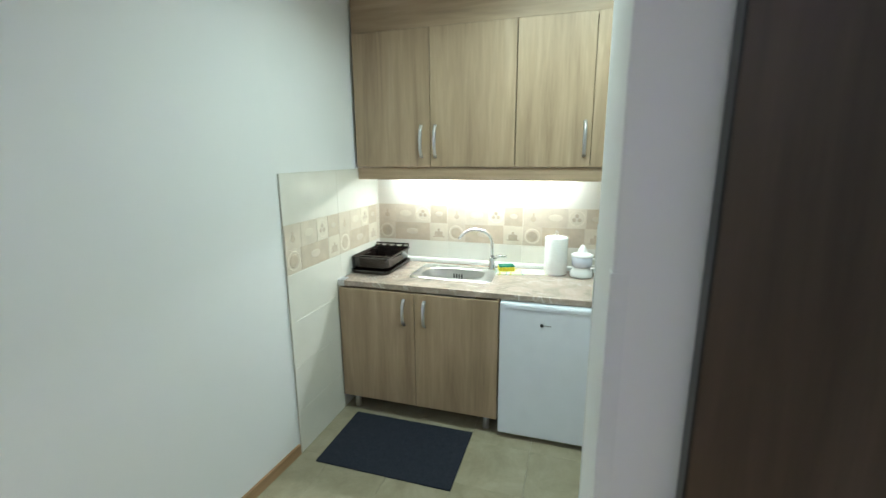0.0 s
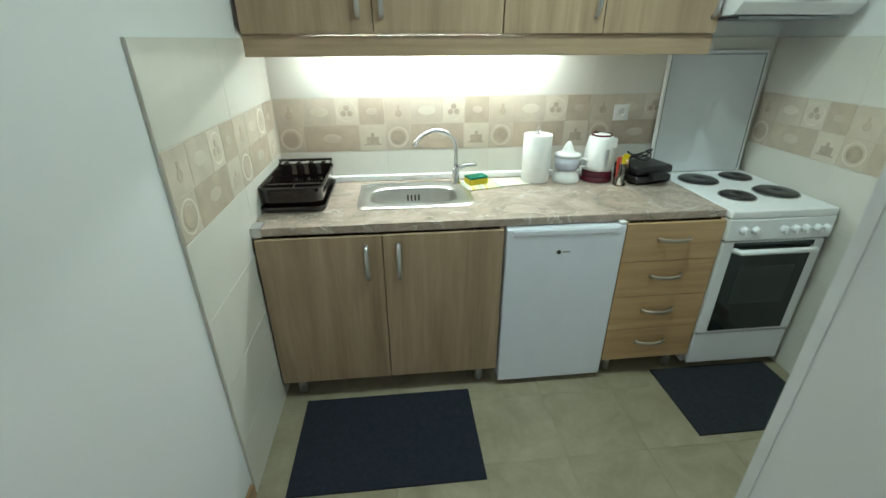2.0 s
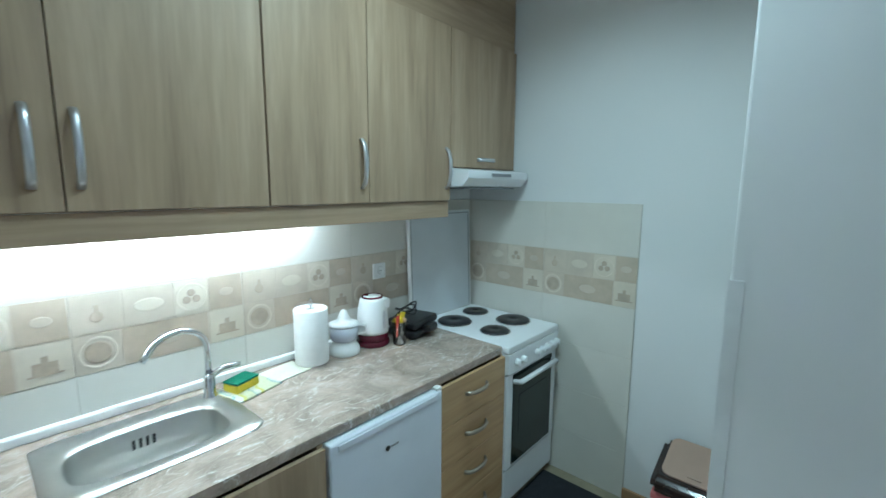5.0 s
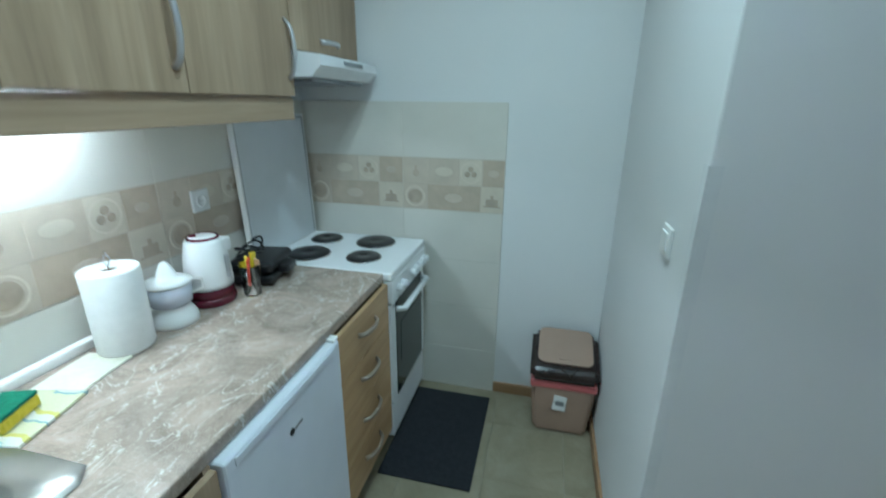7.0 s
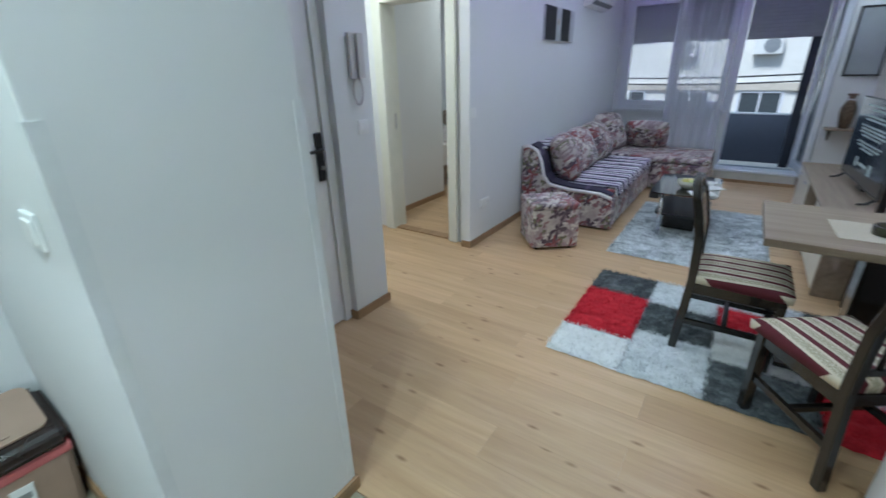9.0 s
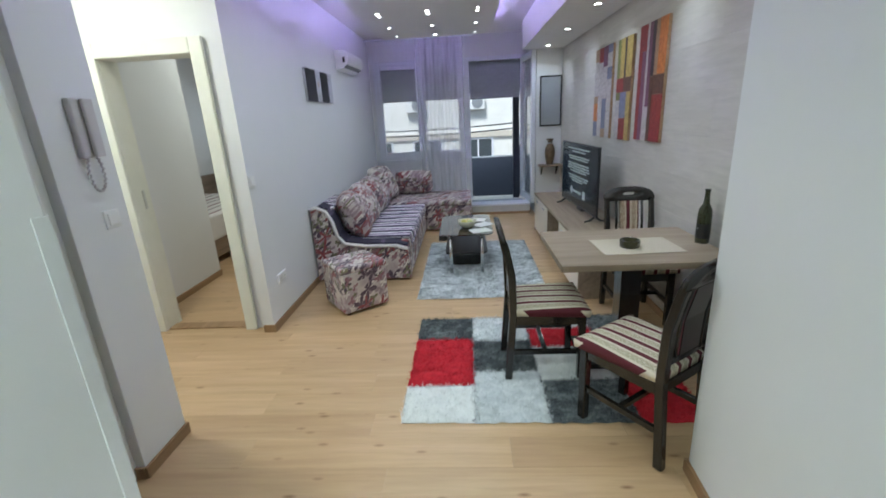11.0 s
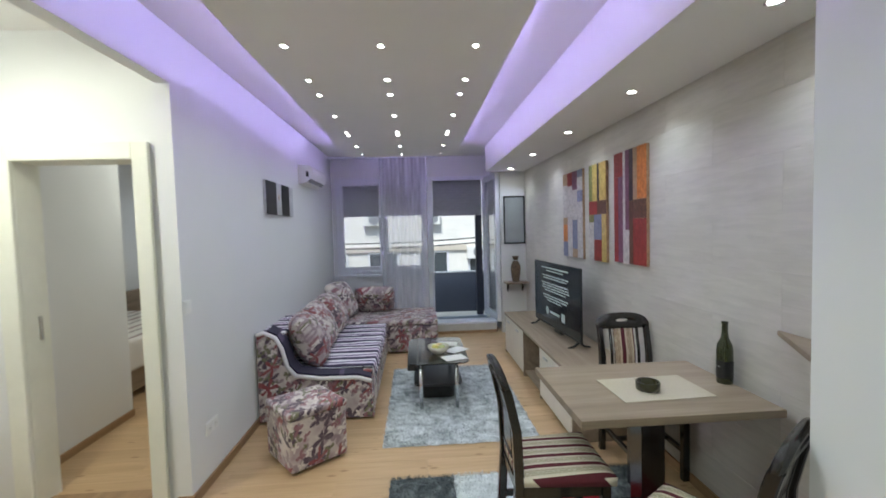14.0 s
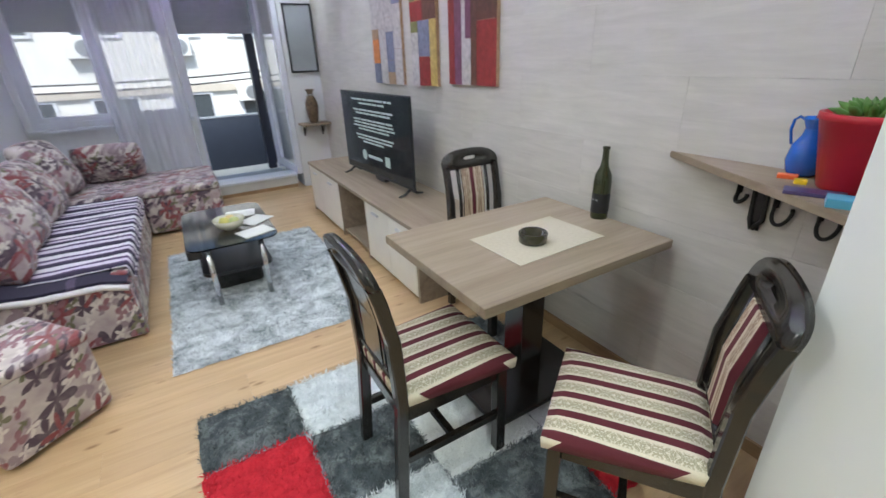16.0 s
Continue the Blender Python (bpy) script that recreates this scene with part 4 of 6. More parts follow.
def sofa():
    s = thing("corner_sofa", "floral corner sofa with chaise and striped seat cover", "sofa")
    b = bmesh.new()
    box(1.175, 2.10, -4.45, -1.71, 0.02, 0.34, 0.03, 3, bm=b)
    part("base", b, FLORAL, s)
    part("chaise_base", box(0.53, 1.174, -4.45, -3.50, 0.02, 0.355, 0.04, 3), FLORAL, s)
    # near end panel: high at the wall, swooping down to the seat
    side = [(2.105, 0.02), (2.105, 0.74), (2.04, 0.76), (1.95, 0.715), (1.90, 0.62), (1.865, 0.47), (1.80, 0.39), (1.60, 0.36), (1.30, 0.355), (1.185, 0.32), (1.172, 0.02)]
    e = bmesh.new()
    fa = [e.verts.new((x, -1.66, z)) for x, z in side]
    fb = [e.verts.new((x, -1.73, z)) for x, z in side]
    e.faces.new(fa)
    e.faces.new(fb[::-1])
    for i in range(len(side)):
        j = (i + 1) % len(side)
        e.faces.new((fa[j], fa[i], fb[i], fb[j]))
    bmesh.ops.recalc_face_normals(e, faces=e.faces[:])
    en = part("end_panel", e, FLORAL, s)
    part("piping", tube([(x, -1.657, z + 0.004) for x, z in side[1:10]], 0.017, 8), plain("cream_piping", (0.74, 0.70, 0.69), 0.85), en, "cream piping", True)
    part("backrest", box(1.93, 2.10, -4.45, -1.74, 0.34, 0.72, 0.05, 3), FLORAL, s)
    part("rear_backrest", box(1.25, 1.93, -4.45, -4.30, 0.34, 0.58, 0.05, 3), FLORAL, s)
    part("seat_cushion", box(1.18, 1.95, -3.55, -1.75, 0.34, 0.385, 0.02, 3), FLORAL, s)
    part("chaise_cushion", box(0.53, 1.93, -4.40, -3.50, 0.355, 0.425, 0.035, 3), FLORAL, s)


sofa()
THROW = stripes("dark_throw", 0, 0.5, [(0.0, (0.035, 0.028, 0.055)), (0.9, (0.10, 0.075, 0.13))], wobble=0.2)
sc = thing("seat_cover", "purple and white striped cover on the sofa seat", "blanket")
def draped_cover(x0, x1, y0, y1, top, drop):
    """A thick cloth that lies in soft folds and hangs over the front edge at x0."""
    b = bmesh.new()
    nx, ny = 22, 44
    run = [(x1 + (x0 - x1) * i / nx, top) for i in range(nx + 1)] + [(x0 - 0.012, top - 0.010), (x0 - 0.018, top - drop * 0.5), (x0 - 0.020, top - drop)]
    skins = []
    for lift in (0.0, -0.007):
        rows = []
        for i, (x, z) in enumerate(run):
            row = []
            for j in range(ny + 1):
                y = y0 + (y1 - y0) * j / ny
                fold = 0.008 * noise.noise(Vector((x * 3.2, y * 8.5, 0.4))) + 0.004 * noise.noise(Vector((x * 9, y * 21, 2.0)))
                hang = i > nx
                row.append(b.verts.new((x - (fold * 1.2 if hang else 0) - (lift if hang else 0), y, z + (0 if hang else fold + 0.008) + (0 if hang else lift))))
            rows.append(row)
        skins.append(rows)
    for k, rows in enumerate(skins):
        for ra, rb in zip(rows, rows[1:]):
            for j in range(ny):
                f = (ra[j], ra[j + 1], rb[j + 1], rb[j])
                b.faces.new(f if k == 0 else f[::-1])
    up, low = skins
    rim = lambda r: r[0] + [q[-1] for q in r[1:]] + r[-1][-2::-1] + [q[0] for q in r[-2:0:-1]]
    ua, la = rim(up), rim(low)
    for j in range(len(ua)):
        k = (j + 1) % len(ua)
        b.faces.new((ua[j], la[j], la[k], ua[k]))
    bmesh.ops.recalc_face_normals(b, faces=b.faces[:])
    return b


part("cloth", draped_cover(1.185, 1.96, -3.48, -1.80, 0.400, 0.075), BLANKET, sc, "", True)
part("front_hem", box(1.156, 1.1645, -3.48, -1.80, 0.320, 0.336, 0.003, 2), BLANKET, sc, "stitched hem along the front")
bc = thing("sofa_throw", "dark striped throw over the sofa back and end", "blanket")
part("back_fold", box(1.90, 2.115, -2.5, -1.75, 0.721, 0.742, 0.01), BLANKET, bc)
run = [(2.02, 0.765), (1.945, 0.733), (1.885, 0.62), (1.85, 0.475), (1.79, 0.408), (1.60, 0.380), (1.30, 0.374), (1.19, 0.345)]
part("end_fold", loft([[(x, -1.672, z), (x, -1.83, z + 0.006), (x - 0.004, -1.83, z + 0.022), (x - 0.004, -1.672, z + 0.014)] for x, z in run]), THROW, bc, "dark folded end of the throw")


def pillow(x, y, z, sx, sy, sz, rx, ry, rz, label, seed):
    return tagged(part("cushion", xform(cushion(sx, sy, sz, seed=seed), pose(0, 0, 0, rx, ry, rz)), FLORAL, None, "", True), label, "cushion", "sofa cushions"), (x, y, z)


for args in ((1.77, -2.03, 0.615, 0.50, 0.50, 0.30, 0, -66, 14, "large round floral cushion at the near sofa end", 1.0),
             (1.80, -2.60, 0.615, 0.50, 0.66, 0.28, 0, -64, 4, "floral back cushion leaning on the sofa", 2.0),
             (1.80, -3.22, 0.615, 0.50, 0.64, 0.28, 0, -64, -4, "floral back cushion leaning on the sofa", 3.0),
             (1.78, -3.82, 0.665, 0.52, 0.52, 0.24, 0, -66, -20, "floral cushion in the sofa corner", 4.0),
             (1.38, -4.15, 0.61, 0.56, 0.40, 0.20, 66, 0, 3, "floral cushion at the far end of the sofa", 5.0)):
    ob, loc = pillow(*args)
    ob.location = loc

pf = thing("pouf", "cube floral pouf on the wooden floor", "pouf", pose(1.585, -1.12, 0, 0, 0, 38.7))
part("body", box(-0.205, 0.205, -0.205, 0.205, 0.02, 0.37, 0.025, 3), FLORAL, pf)
part("top_pad", box(-0.21, 0.21, -0.21, 0.21, 0.36, 0.41, 0.022, 3), FLORAL, pf)
for sx in (-0.15, 0.15):
    for sy in (-0.15, 0.15):
        part("foot", cyl(sx, sy, 0, 0.022, 0.02), BLACK, pf)


def shag_sheet(x0, x1, y0, y1, z, rough, step=0.022, seed=0.0):
    """Pile with an uneven top and a ragged rim."""
    nx, ny = max(2, int((x1 - x0) / step)), max(2, int((y1 - y0) / step))
    b = bmesh.new()
    rows = []
    for j in range(ny + 1):
        row = []
        for i in range(nx + 1):
            x, y = x0 + (x1 - x0) * i / nx, y0 + (y1 - y0) * j / ny
            rim = i in (0, nx) or j in (0, ny)
            h = 0.004 if rim else z + rough * noise.noise(Vector((x * 60 + seed, y * 60, 0.3))) + rough * 0.7 * noise.noise(Vector((x * 17, y * 17, seed)))
            if rim:
                x += random.uniform(-0.006, 0.006)
                y += random.uniform(-0.006, 0.006)
            row.append(b.verts.new((x, y, h)))
        rows.append(row)
    for j in range(ny):
        for i in range(nx):
            b.faces.new((rows[j][i], rows[j][i + 1], rows[j + 1][i + 1], rows[j + 1][i]))
    return b


def shag_part(name, x0, x1, y0, y1, material, parent, seed, per_m2=15000):
    """A pile sheet with bent, tapered strands standing in it."""
    rng = np.random.default_rng(seed)
    b = shag_sheet(x0, x1, y0, y1, 0.013, 0.007, 0.03, seed)
    me = bpy.data.meshes.new(name)
    b.to_mesh(me)
    b.free()
    verts = [tuple(v.co) for v in me.vertices]
    faces = [tuple(f.vertices) for f in me.polygons]
    n = int((x1 - x0) * (y1 - y0) * per_m2)
    px, py = rng.uniform(x0, x1, n), rng.uniform(y0, y1, n)
    turn, lean = rng.uniform(0, 2 * np.pi, n), rng.uniform(0.55, 1.25, n)
    length, half = rng.uniform(0.015, 0.028, n), rng.uniform(0.0012, 0.0024, n)
    ux, uy = np.cos(turn), np.sin(turn)
    flat, rise = length * np.sin(lean), length * np.cos(lean)
    rows = []
    for along, up, w in ((0.0, 0.0, 1.0), (0.45, 0.65, 0.9), (1.0, 1.0, 0.25)):
        cx, cy, cz = px + ux * flat * along, py + uy * flat * along, 0.007 + rise * up
        rows.append((np.stack((cx - uy * half * w, cy + ux * half * w, cz), 1), np.stack((cx + uy * half * w, cy - ux * half * w, cz), 1)))
    block = np.stack([q for pair in rows for q in pair], 1).reshape(-1, 3)
    first = len(verts)
    verts += [tuple(q) for q in block.tolist()]
    for k in range(first, first + 6 * n, 6):
        faces += [(k, k + 1, k + 3, k + 2), (k + 2, k + 3, k + 5, k + 4)]
    me.clear_geometry()
    me.from_pydata(verts, [], faces)
    me.materials.append(material)
    ob = new(name, me)
    ob.parent = parent
    return ob


gr = thing("grey_rug", "shaggy mottled grey rug under the coffee table", "rug")
part("backing", box(-0.09, 1.05, -2.88, -1.16, 0.0, 0.006), GREYMETAL, gr)
shag_part("shag_surface", -0.10, 1.06, -2.89, -1.15, SHAG, gr, 11)
rr = thing("patchwork_rug", "shaggy rug with red, grey and white squares", "rug")
part("backing", box(-0.59, 0.97, -0.735, 0.445, 0.0, 0.006), GREYMETAL, rr)
PATCH = [(0.98, 0.585, [(-0.745, -0.42, SHAG_D), (-0.42, 0.14, SHAG_R), (0.14, 0.455, SHAG_W)]),
         (0.585, 0.19, [(-0.745, -0.38, SHAG_L), (-0.38, 0.0, SHAG_D), (0.0, 0.46, SHAG_L)]),
         (0.19, -0.26, [(-0.745, -0.55, SHAG_L), (-0.55, -0.28, SHAG_R), (-0.28, 0.10, SHAG_W), (0.10, 0.465, SHAG_D)]),
         (-0.26, -0.60, [(-0.745, -0.20, SHAG_D), (-0.20, 0.12, SHAG_L), (0.12, 0.47, SHAG_R)])]
for xa, xb, cells in PATCH:
    for ya, yb, mt in cells:
        shag_part("patch", xb - 0.002, xa + 0.002, ya - 0.002, yb + 0.002, mt, rr, int(1000 + xa * 90 + ya * 10))

tb = thing("dining_table", "wall-side oak-look dining table on one black column", "table")
part("tabletop", box(-0.806, 0.105, -0.53, 0.180, 0.715, 0.752, 0.004), TABLEW, tb)
part("column", box(-0.43, -0.31, -0.23, -0.11, 0.035, 0.715, 0.004), BLACKWOOD, tb)
part("foot_plate", box(-0.66, -0.08, -0.36, 0.02, 0.026, 0.05, 0.006), BLACKWOOD, tb)


def chair_back_x(z):
    """How far back the tilted chair back stands at a height."""
    prof = [(0.0, -0.235), (0.42, -0.205), (0.66, -0.214), (0.80, -0.243), (0.96, -0.287)]
    for (za, xa), (zb, xb) in zip(prof, prof[1:]):
        if z <= zb:
            return xa + (xb - xa) * (z - za) / (zb - za)
    return prof[-1][1]


def pierced_rail():
    """A rounded top board with a long slot through it."""
    b = bmesh.new()
    n = 40
    def power(v, e):
        return math.copysign(abs(v) ** e, v)
    loops = []
    for dx in (-0.017, 0.017):
        outer, inner = [], []
        for i in range(n):
            a = 2 * math.pi * i / n
            c, s = math.cos(a), math.sin(a)
            z = 0.858 + (0.082 if s > 0 else 0.022) * power(s, 0.85)
            y = 0.186 * power(c, 0.75 if s > 0 else 0.3)
            outer.append(b.verts.new((chair_back_x(z) + dx, y, z)))
            z = 0.890 + 0.011 * power(s, 0.8)
            inner.append(b.verts.new((chair_back_x(z) + dx, 0.045 * power(c, 0.6), z)))
        loops.append((outer, inner))
    (o0, i0), (o1, i1) = loops
    for i in range(n):
        j = (i + 1) % n
        b.faces.new((o0[i], o0[j], i0[j], i0[i]))
        b.faces.new((o1[j], o1[i], i1[i], i1[j]))
        b.faces.new((o0[j], o0[i], o1[i], o1[j]))
        b.faces.new((i0[i], i0[j], i1[j], i1[i]))
    bmesh.ops.recalc_face_normals(b, faces=b.faces[:])
    bmesh.ops.bevel(b, geom=[e for e in b.edges if abs(e.calc_face_angle(0.0)) > 0.9], offset=0.005, segments=2, affect='EDGES')
    return b


def dining_chair():
    """Faces +x from its origin under the seat; back at -x."""
    c = thing("dining_chair", "black lacquered chair with striped cream and burgundy seat", "chair", None, "chairs round the table")
    for y in (-0.165, 0.165):
        part("leg", box(0.165, 0.205, y - 0.02, y + 0.02, 0, 0.41, 0.004), BLACKWOOD, c)
        rings = []
        for z in (0.0, 0.2, 0.42, 0.54, 0.66, 0.73, 0.80, 0.85):
            x, hy = chair_back_x(z), 0.019 - 0.003 * (z > 0.7)
            rings.append([(x + dx, y + dy, z) for dx, dy in ((-0.021, -hy + 0.005), (-0.016, -hy), (0.016, -hy), (0.021, -hy + 0.005), (0.021, hy - 0.005), (0.016, hy), (-0.016, hy), (-0.021, hy - 0.005))])
        part("rear_leg", loft(rings), BLACKWOOD, c)
        part("side_stretcher", box(-0.21, 0.17, y - 0.011, y + 0.011, 0.16, 0.19, 0.003), BLACKWOOD, c)
        part("side_rail", box(-0.19, 0.165, y - 0.013, y + 0.013, 0.35, 0.41, 0.003), BLACKWOOD, c)
    part("front_rail", box(0.17, 0.20, -0.146, 0.146, 0.35, 0.41, 0.003), BLACKWOOD, c)
    part("cross_stretcher", box(-0.03, -0.005, -0.155, 0.155, 0.162, 0.188, 0.003), BLACKWOOD, c)
    part("back_rail", box(-0.215, -0.185, -0.146, 0.146, 0.36, 0.41, 0.003), BLACKWOOD, c)
    part("top_rail", pierced_rail(), BLACKWOOD, c, "pierced black top rail", True)
    lowr = tube([(-0.207, -0.15, 0.50), (-0.212, 0, 0.50), (-0.207, 0.15, 0.50)], 0.014, 8)
    part("lower_rail", lowr, BLACKWOOD, c, "", True)
    for y in (-0.095, 0.095):
        part("slat", tube([(-0.207, y, 0.50), (-0.217, y, 0.68), (-0.252, y, 0.845)], 0.010, 8), BLACKWOOD, c, "", True)
    b = bmesh.new()
    segs = [(-0.207, 0.515), (-0.212, 0.68), (-0.247, 0.838)]
    prev = None
    for x, z in segs:
        ring = [b.verts.new((x + dx, y, z)) for dx, y in ((-0.006, -0.07), (0.012, -0.06), (0.012, 0.06), (-0.006, 0.07))]
        if prev:
            for i in range(4):
                b.faces.new((prev[i], prev[(i + 1) % 4], ring[(i + 1) % 4], ring[i]))
        else:
            b.faces.new(ring[::-1])
        prev = ring
    b.faces.new(prev)
    bmesh.ops.recalc_face_normals(b, faces=b.faces[:])
    part("back_pad", b, BACKCLOTH, c, "striped upholstered back pad")
    rear = loft([[(x - 0.012, -0.072, z), (x - 0.0065, -0.072, z), (x - 0.0065, 0.072, z), (x - 0.012, 0.072, z)] for x, z in segs])
    part("back_board", rear, BLACKWOOD, c, "black board behind the back pad")
    st = bmesh.new()
    n = 14
    grid = {}
    for j in range(n + 1):
        for i in range(n + 1):
            u, v = 2 * i / n - 1, 2 * j / n - 1
            w = 0.20 + 0.018 * u
            h = 0.452 + 0.022 * (max(0, (1 - u ** 4) * (1 - v ** 4))) ** 0.5
            grid[i, j] = st.verts.new((0.005 + u * 0.215, v * w, h))
    for j in range(n):
        for i in range(n):
            st.faces.new((grid[i, j], grid[i + 1, j], grid[i + 1, j + 1], grid[i, j + 1]))
    rim = [grid[i, 0] for i in range(n)] + [grid[n, j] for j in range(n)] + [grid[i, n] for i in range(n, 0, -1)] + [grid[0, j] for j in range(n, 0, -1)]
    low = [st.verts.new((v.co.x * 0.985, v.co.y * 0.985, 0.412)) for v in rim]
    for i in range(len(rim)):
        j = (i + 1) % len(rim)
        st.faces.new((rim[j], rim[i], low[i], low[j]))
    st.faces.new(low)
    bmesh.ops.recalc_face_normals(st, faces=st.faces[:])
    part("seat", st, SEATCLOTH, c, "striped cream and burgundy upholstered seat", True)
    return c


ch = dining_chair()
ch.matrix_world = pose(0.145, -0.09, 0.014, 0, 0, 180)
b2 = copy_thing(ch, pose(-0.209, 0.484, 0.014, 0, 0, -55.0))
b3 = copy_thing(ch, pose(-0.64, -0.72, 0.014, 0, 0, 90))
tagged(b2, "black lacquered chair turned askew beside the white wall")
tagged(b3, "black lacquered chair at the far side of the table")


def corner_guard(x, y, dx, dy):
    """A thin angle strip on an outer corner; dx, dy: the way into the wall."""
    g = bmesh.new()
    box(min(x - dx * 0.002, x + dx * 0.028), max(x - dx * 0.002, x + dx * 0.028), min(y - dy * 0.002, y), max(y - dy * 0.002, y), 0.062, 1.42, bm=g)
    box(min(x - dx * 0.002, x), max(x - dx * 0.002, x), min(y, y + dy * 0.028), max(y, y + dy * 0.028), 0.062, 1.42, bm=g)
    tagged(part("corner_guard", g, plain("guard_white", (0.70, 0.71, 0.72), 0.45)), "pale plastic corner guard on the wall edge", "corner guard", "corner guards", "structure")


corner_guard(1.255, 1.705, 1, 1)
corner_guard(1.255, 2.265, 1, -1)

# ---- window wall ----
def frame_ring(x0, x1, z0, z1, y0, y1, w, bm):
    box(x0, x0 + w, y0, y1, z0, z1, 0.004, bm=bm)
    box(x1 - w, x1, y0, y1, z0, z1, 0.004, bm=bm)
    box(x0 + w, x1 - w, y0, y1, z0, z0 + w, 0.004, bm=bm)
    box(x0 + w, x1 - w, y0, y1, z1 - w, z1, 0.004, bm=bm)
    return bm


win = thing("window_1", "white two-sash plastic window with half-lowered shutter", "window", kind="structure")
part("window_frame", frame_ring(0.56, 2.06, 0.86, 2.42, -5.26, -5.19, 0.06, bmesh.new()), PVC, win)
for x0, x1 in ((0.625, 1.285), (1.315, 1.995)):
    sash = part("sash", frame_ring(x0, x1, 0.925, 2.355, -5.235, -5.17, 0.055, bmesh.new()), PVC, win)
    pane = part("pane", box(x0 + 0.055, x1 - 0.055, -5.207, -5.200, 0.98, 2.30), GLASS, sash)
    pane.visible_shadow = False
part("mullion", box(1.284, 1.316, -5.26, -5.19, 0.92, 2.36), PVC, win)
part("sill", box(0.54, 2.08, -5.19, -5.09, 0.83, 0.86, 0.006), PVC, win)
SLAT = plain("shutter_grey", (0.36, 0.38, 0.40), 0.55)


def shutter(x0, x1, z0, z1, label):
    s = thing("roller_shutter", label, "roller shutter", group="roller shutters")
    z = z0
    while z < z1:
        part("slat", box(x0, x1, -5.345, -5.333, z, min(z + 0.0445, z1), 0.002, 1), SLAT, s)
        z += 0.045


shutter(0.60, 2.02, 1.80, 2.42, "dark grey roller shutter half lowered outside the window")
shutter(-0.34, 0.48, 1.78, 2.42, "dark grey roller shutter half lowered outside the balcony door")
bd = thing("door_3", "white plastic balcony door standing open into the room", "balcony door", kind="structure")
fr = bmesh.new()
box(-0.40, -0.34, -5.27, -5.18, 0.12, 2.42, 0.004, bm=fr)
box(0.49, 0.56, -5.27, -5.18, 0.12, 2.42, 0.004, bm=fr)
box(-0.34, 0.49, -5.27, -5.18, 2.36, 2.42, 0.004, bm=fr)
part("door_frame", fr, PVC, bd)
part("threshold", box(-0.40, 0.515, -4.72, -4.44, 0.135, 0.165, 0.008), PVC, bd, "white raised threshold")
part("threshold_riser", box(-0.395, 0.51, -4.71, -4.45, 0.0, 0.1345), PALEGROUT, bd, "pale stone riser under the threshold")
part("riser_skirting", box(-0.395, 0.51, -4.4495, -4.436, 0.0, 0.04, 0.002), SKIRT, bd, "brown skirting strip")
part("threshold_well", box(-0.395, 0.51, -5.46, -4.7205, 0.0, 0.05), SLAT, bd, "dark grey sill behind the step")
lm = pose(-0.375, -5.16, 0, 0, 0, 94)
leaf3 = part("door_leaf", xform(frame_ring(0.0, 0.78, 0.172, 2.38, -0.03, 0.03, 0.085, bmesh.new()), lm), PVC, bd)
pn = part("pane", xform(box(0.085, 0.695, -0.006, 0.006, 0.257, 2.295), lm), GLASS, leaf3)
pn.visible_shadow = False
hd = part("lever_handle", xform(tube([(0.74, 0.03, 1.12), (0.74, 0.06, 1.12), (0.74, 0.065, 1.02)], 0.009), lm), PVC, leaf3, "", True)
setting("wall_lintel_post", box(0.52, 0.56, FY - 0.3, -5.27, 0.86, 2.42), WHITE, "white reveal between window and balcony door")

def sheer_cloth(name, thin, thick):
    """Woven voile: part clear, part cloth that scatters light to both sides."""
    m, nt, p = nodes_of(name)
    wt = noise_of(nt, coords(nt, (9, 9, 0.6), False), 3.0, 3.0)
    cr = nt.nodes.new("ShaderNodeMapRange")
    cr.inputs[3].default_value, cr.inputs[4].default_value = thin, thick
    nt.links.new(wt, cr.inputs[0])
    dif, tra, clr = (nt.nodes.new("ShaderNodeBsdf" + k) for k in ("Diffuse", "Translucent", "Transparent"))
    dif.inputs[0].default_value = tra.inputs[0].default_value = (0.90, 0.885, 0.97, 1)
    cloth, sheer = nt.nodes.new("ShaderNodeMixShader"), nt.nodes.new("ShaderNodeMixShader")
    nt.links.new(dif.outputs[0], cloth.inputs[1])
    nt.links.new(tra.outputs[0], cloth.inputs[2])
    nt.links.new(cr.outputs[0], sheer.inputs[0])
    nt.links.new(clr.outputs[0], sheer.inputs[1])
    nt.links.new(cloth.outputs[0], sheer.inputs[2])
    nt.links.new(sheer.outputs[0], nt.nodes["Material Output"].inputs[0])
    return m


CURT = sheer_cloth("sheer_curtain", 0.16, 0.30)
CURT_D = sheer_cloth("dense_curtain", 0.24, 0.42)
cur = thing("sheer_curtain", "sheer white curtain hanging in front of the window", "curtain")
cb = bmesh.new()
n = 150
prev = None
for i in range(n + 1):
    x = 0.60 + 1.47 * i / n
    y = -4.97 + 0.010 * math.sin(x * 46 + 1.4 * math.sin(x * 7)) + 0.005 * math.sin(x * 111)
    col = [cb.verts.new((x + 0.004 * math.sin(z * 3 + x * 9), y * 1.0 + 0.008 * math.sin(z * 2.2 + x * 5), z)) for z in (0.03, 0.5, 1.0, 1.5, 2.1, 2.70)]
    if prev:
        for a in range(5):
            cb.faces.new((prev[a], col[a], col[a + 1], prev[a + 1]))
    prev = col
part("fabric", cb, CURT, cur, "", True)
cb = bmesh.new()
prev = None
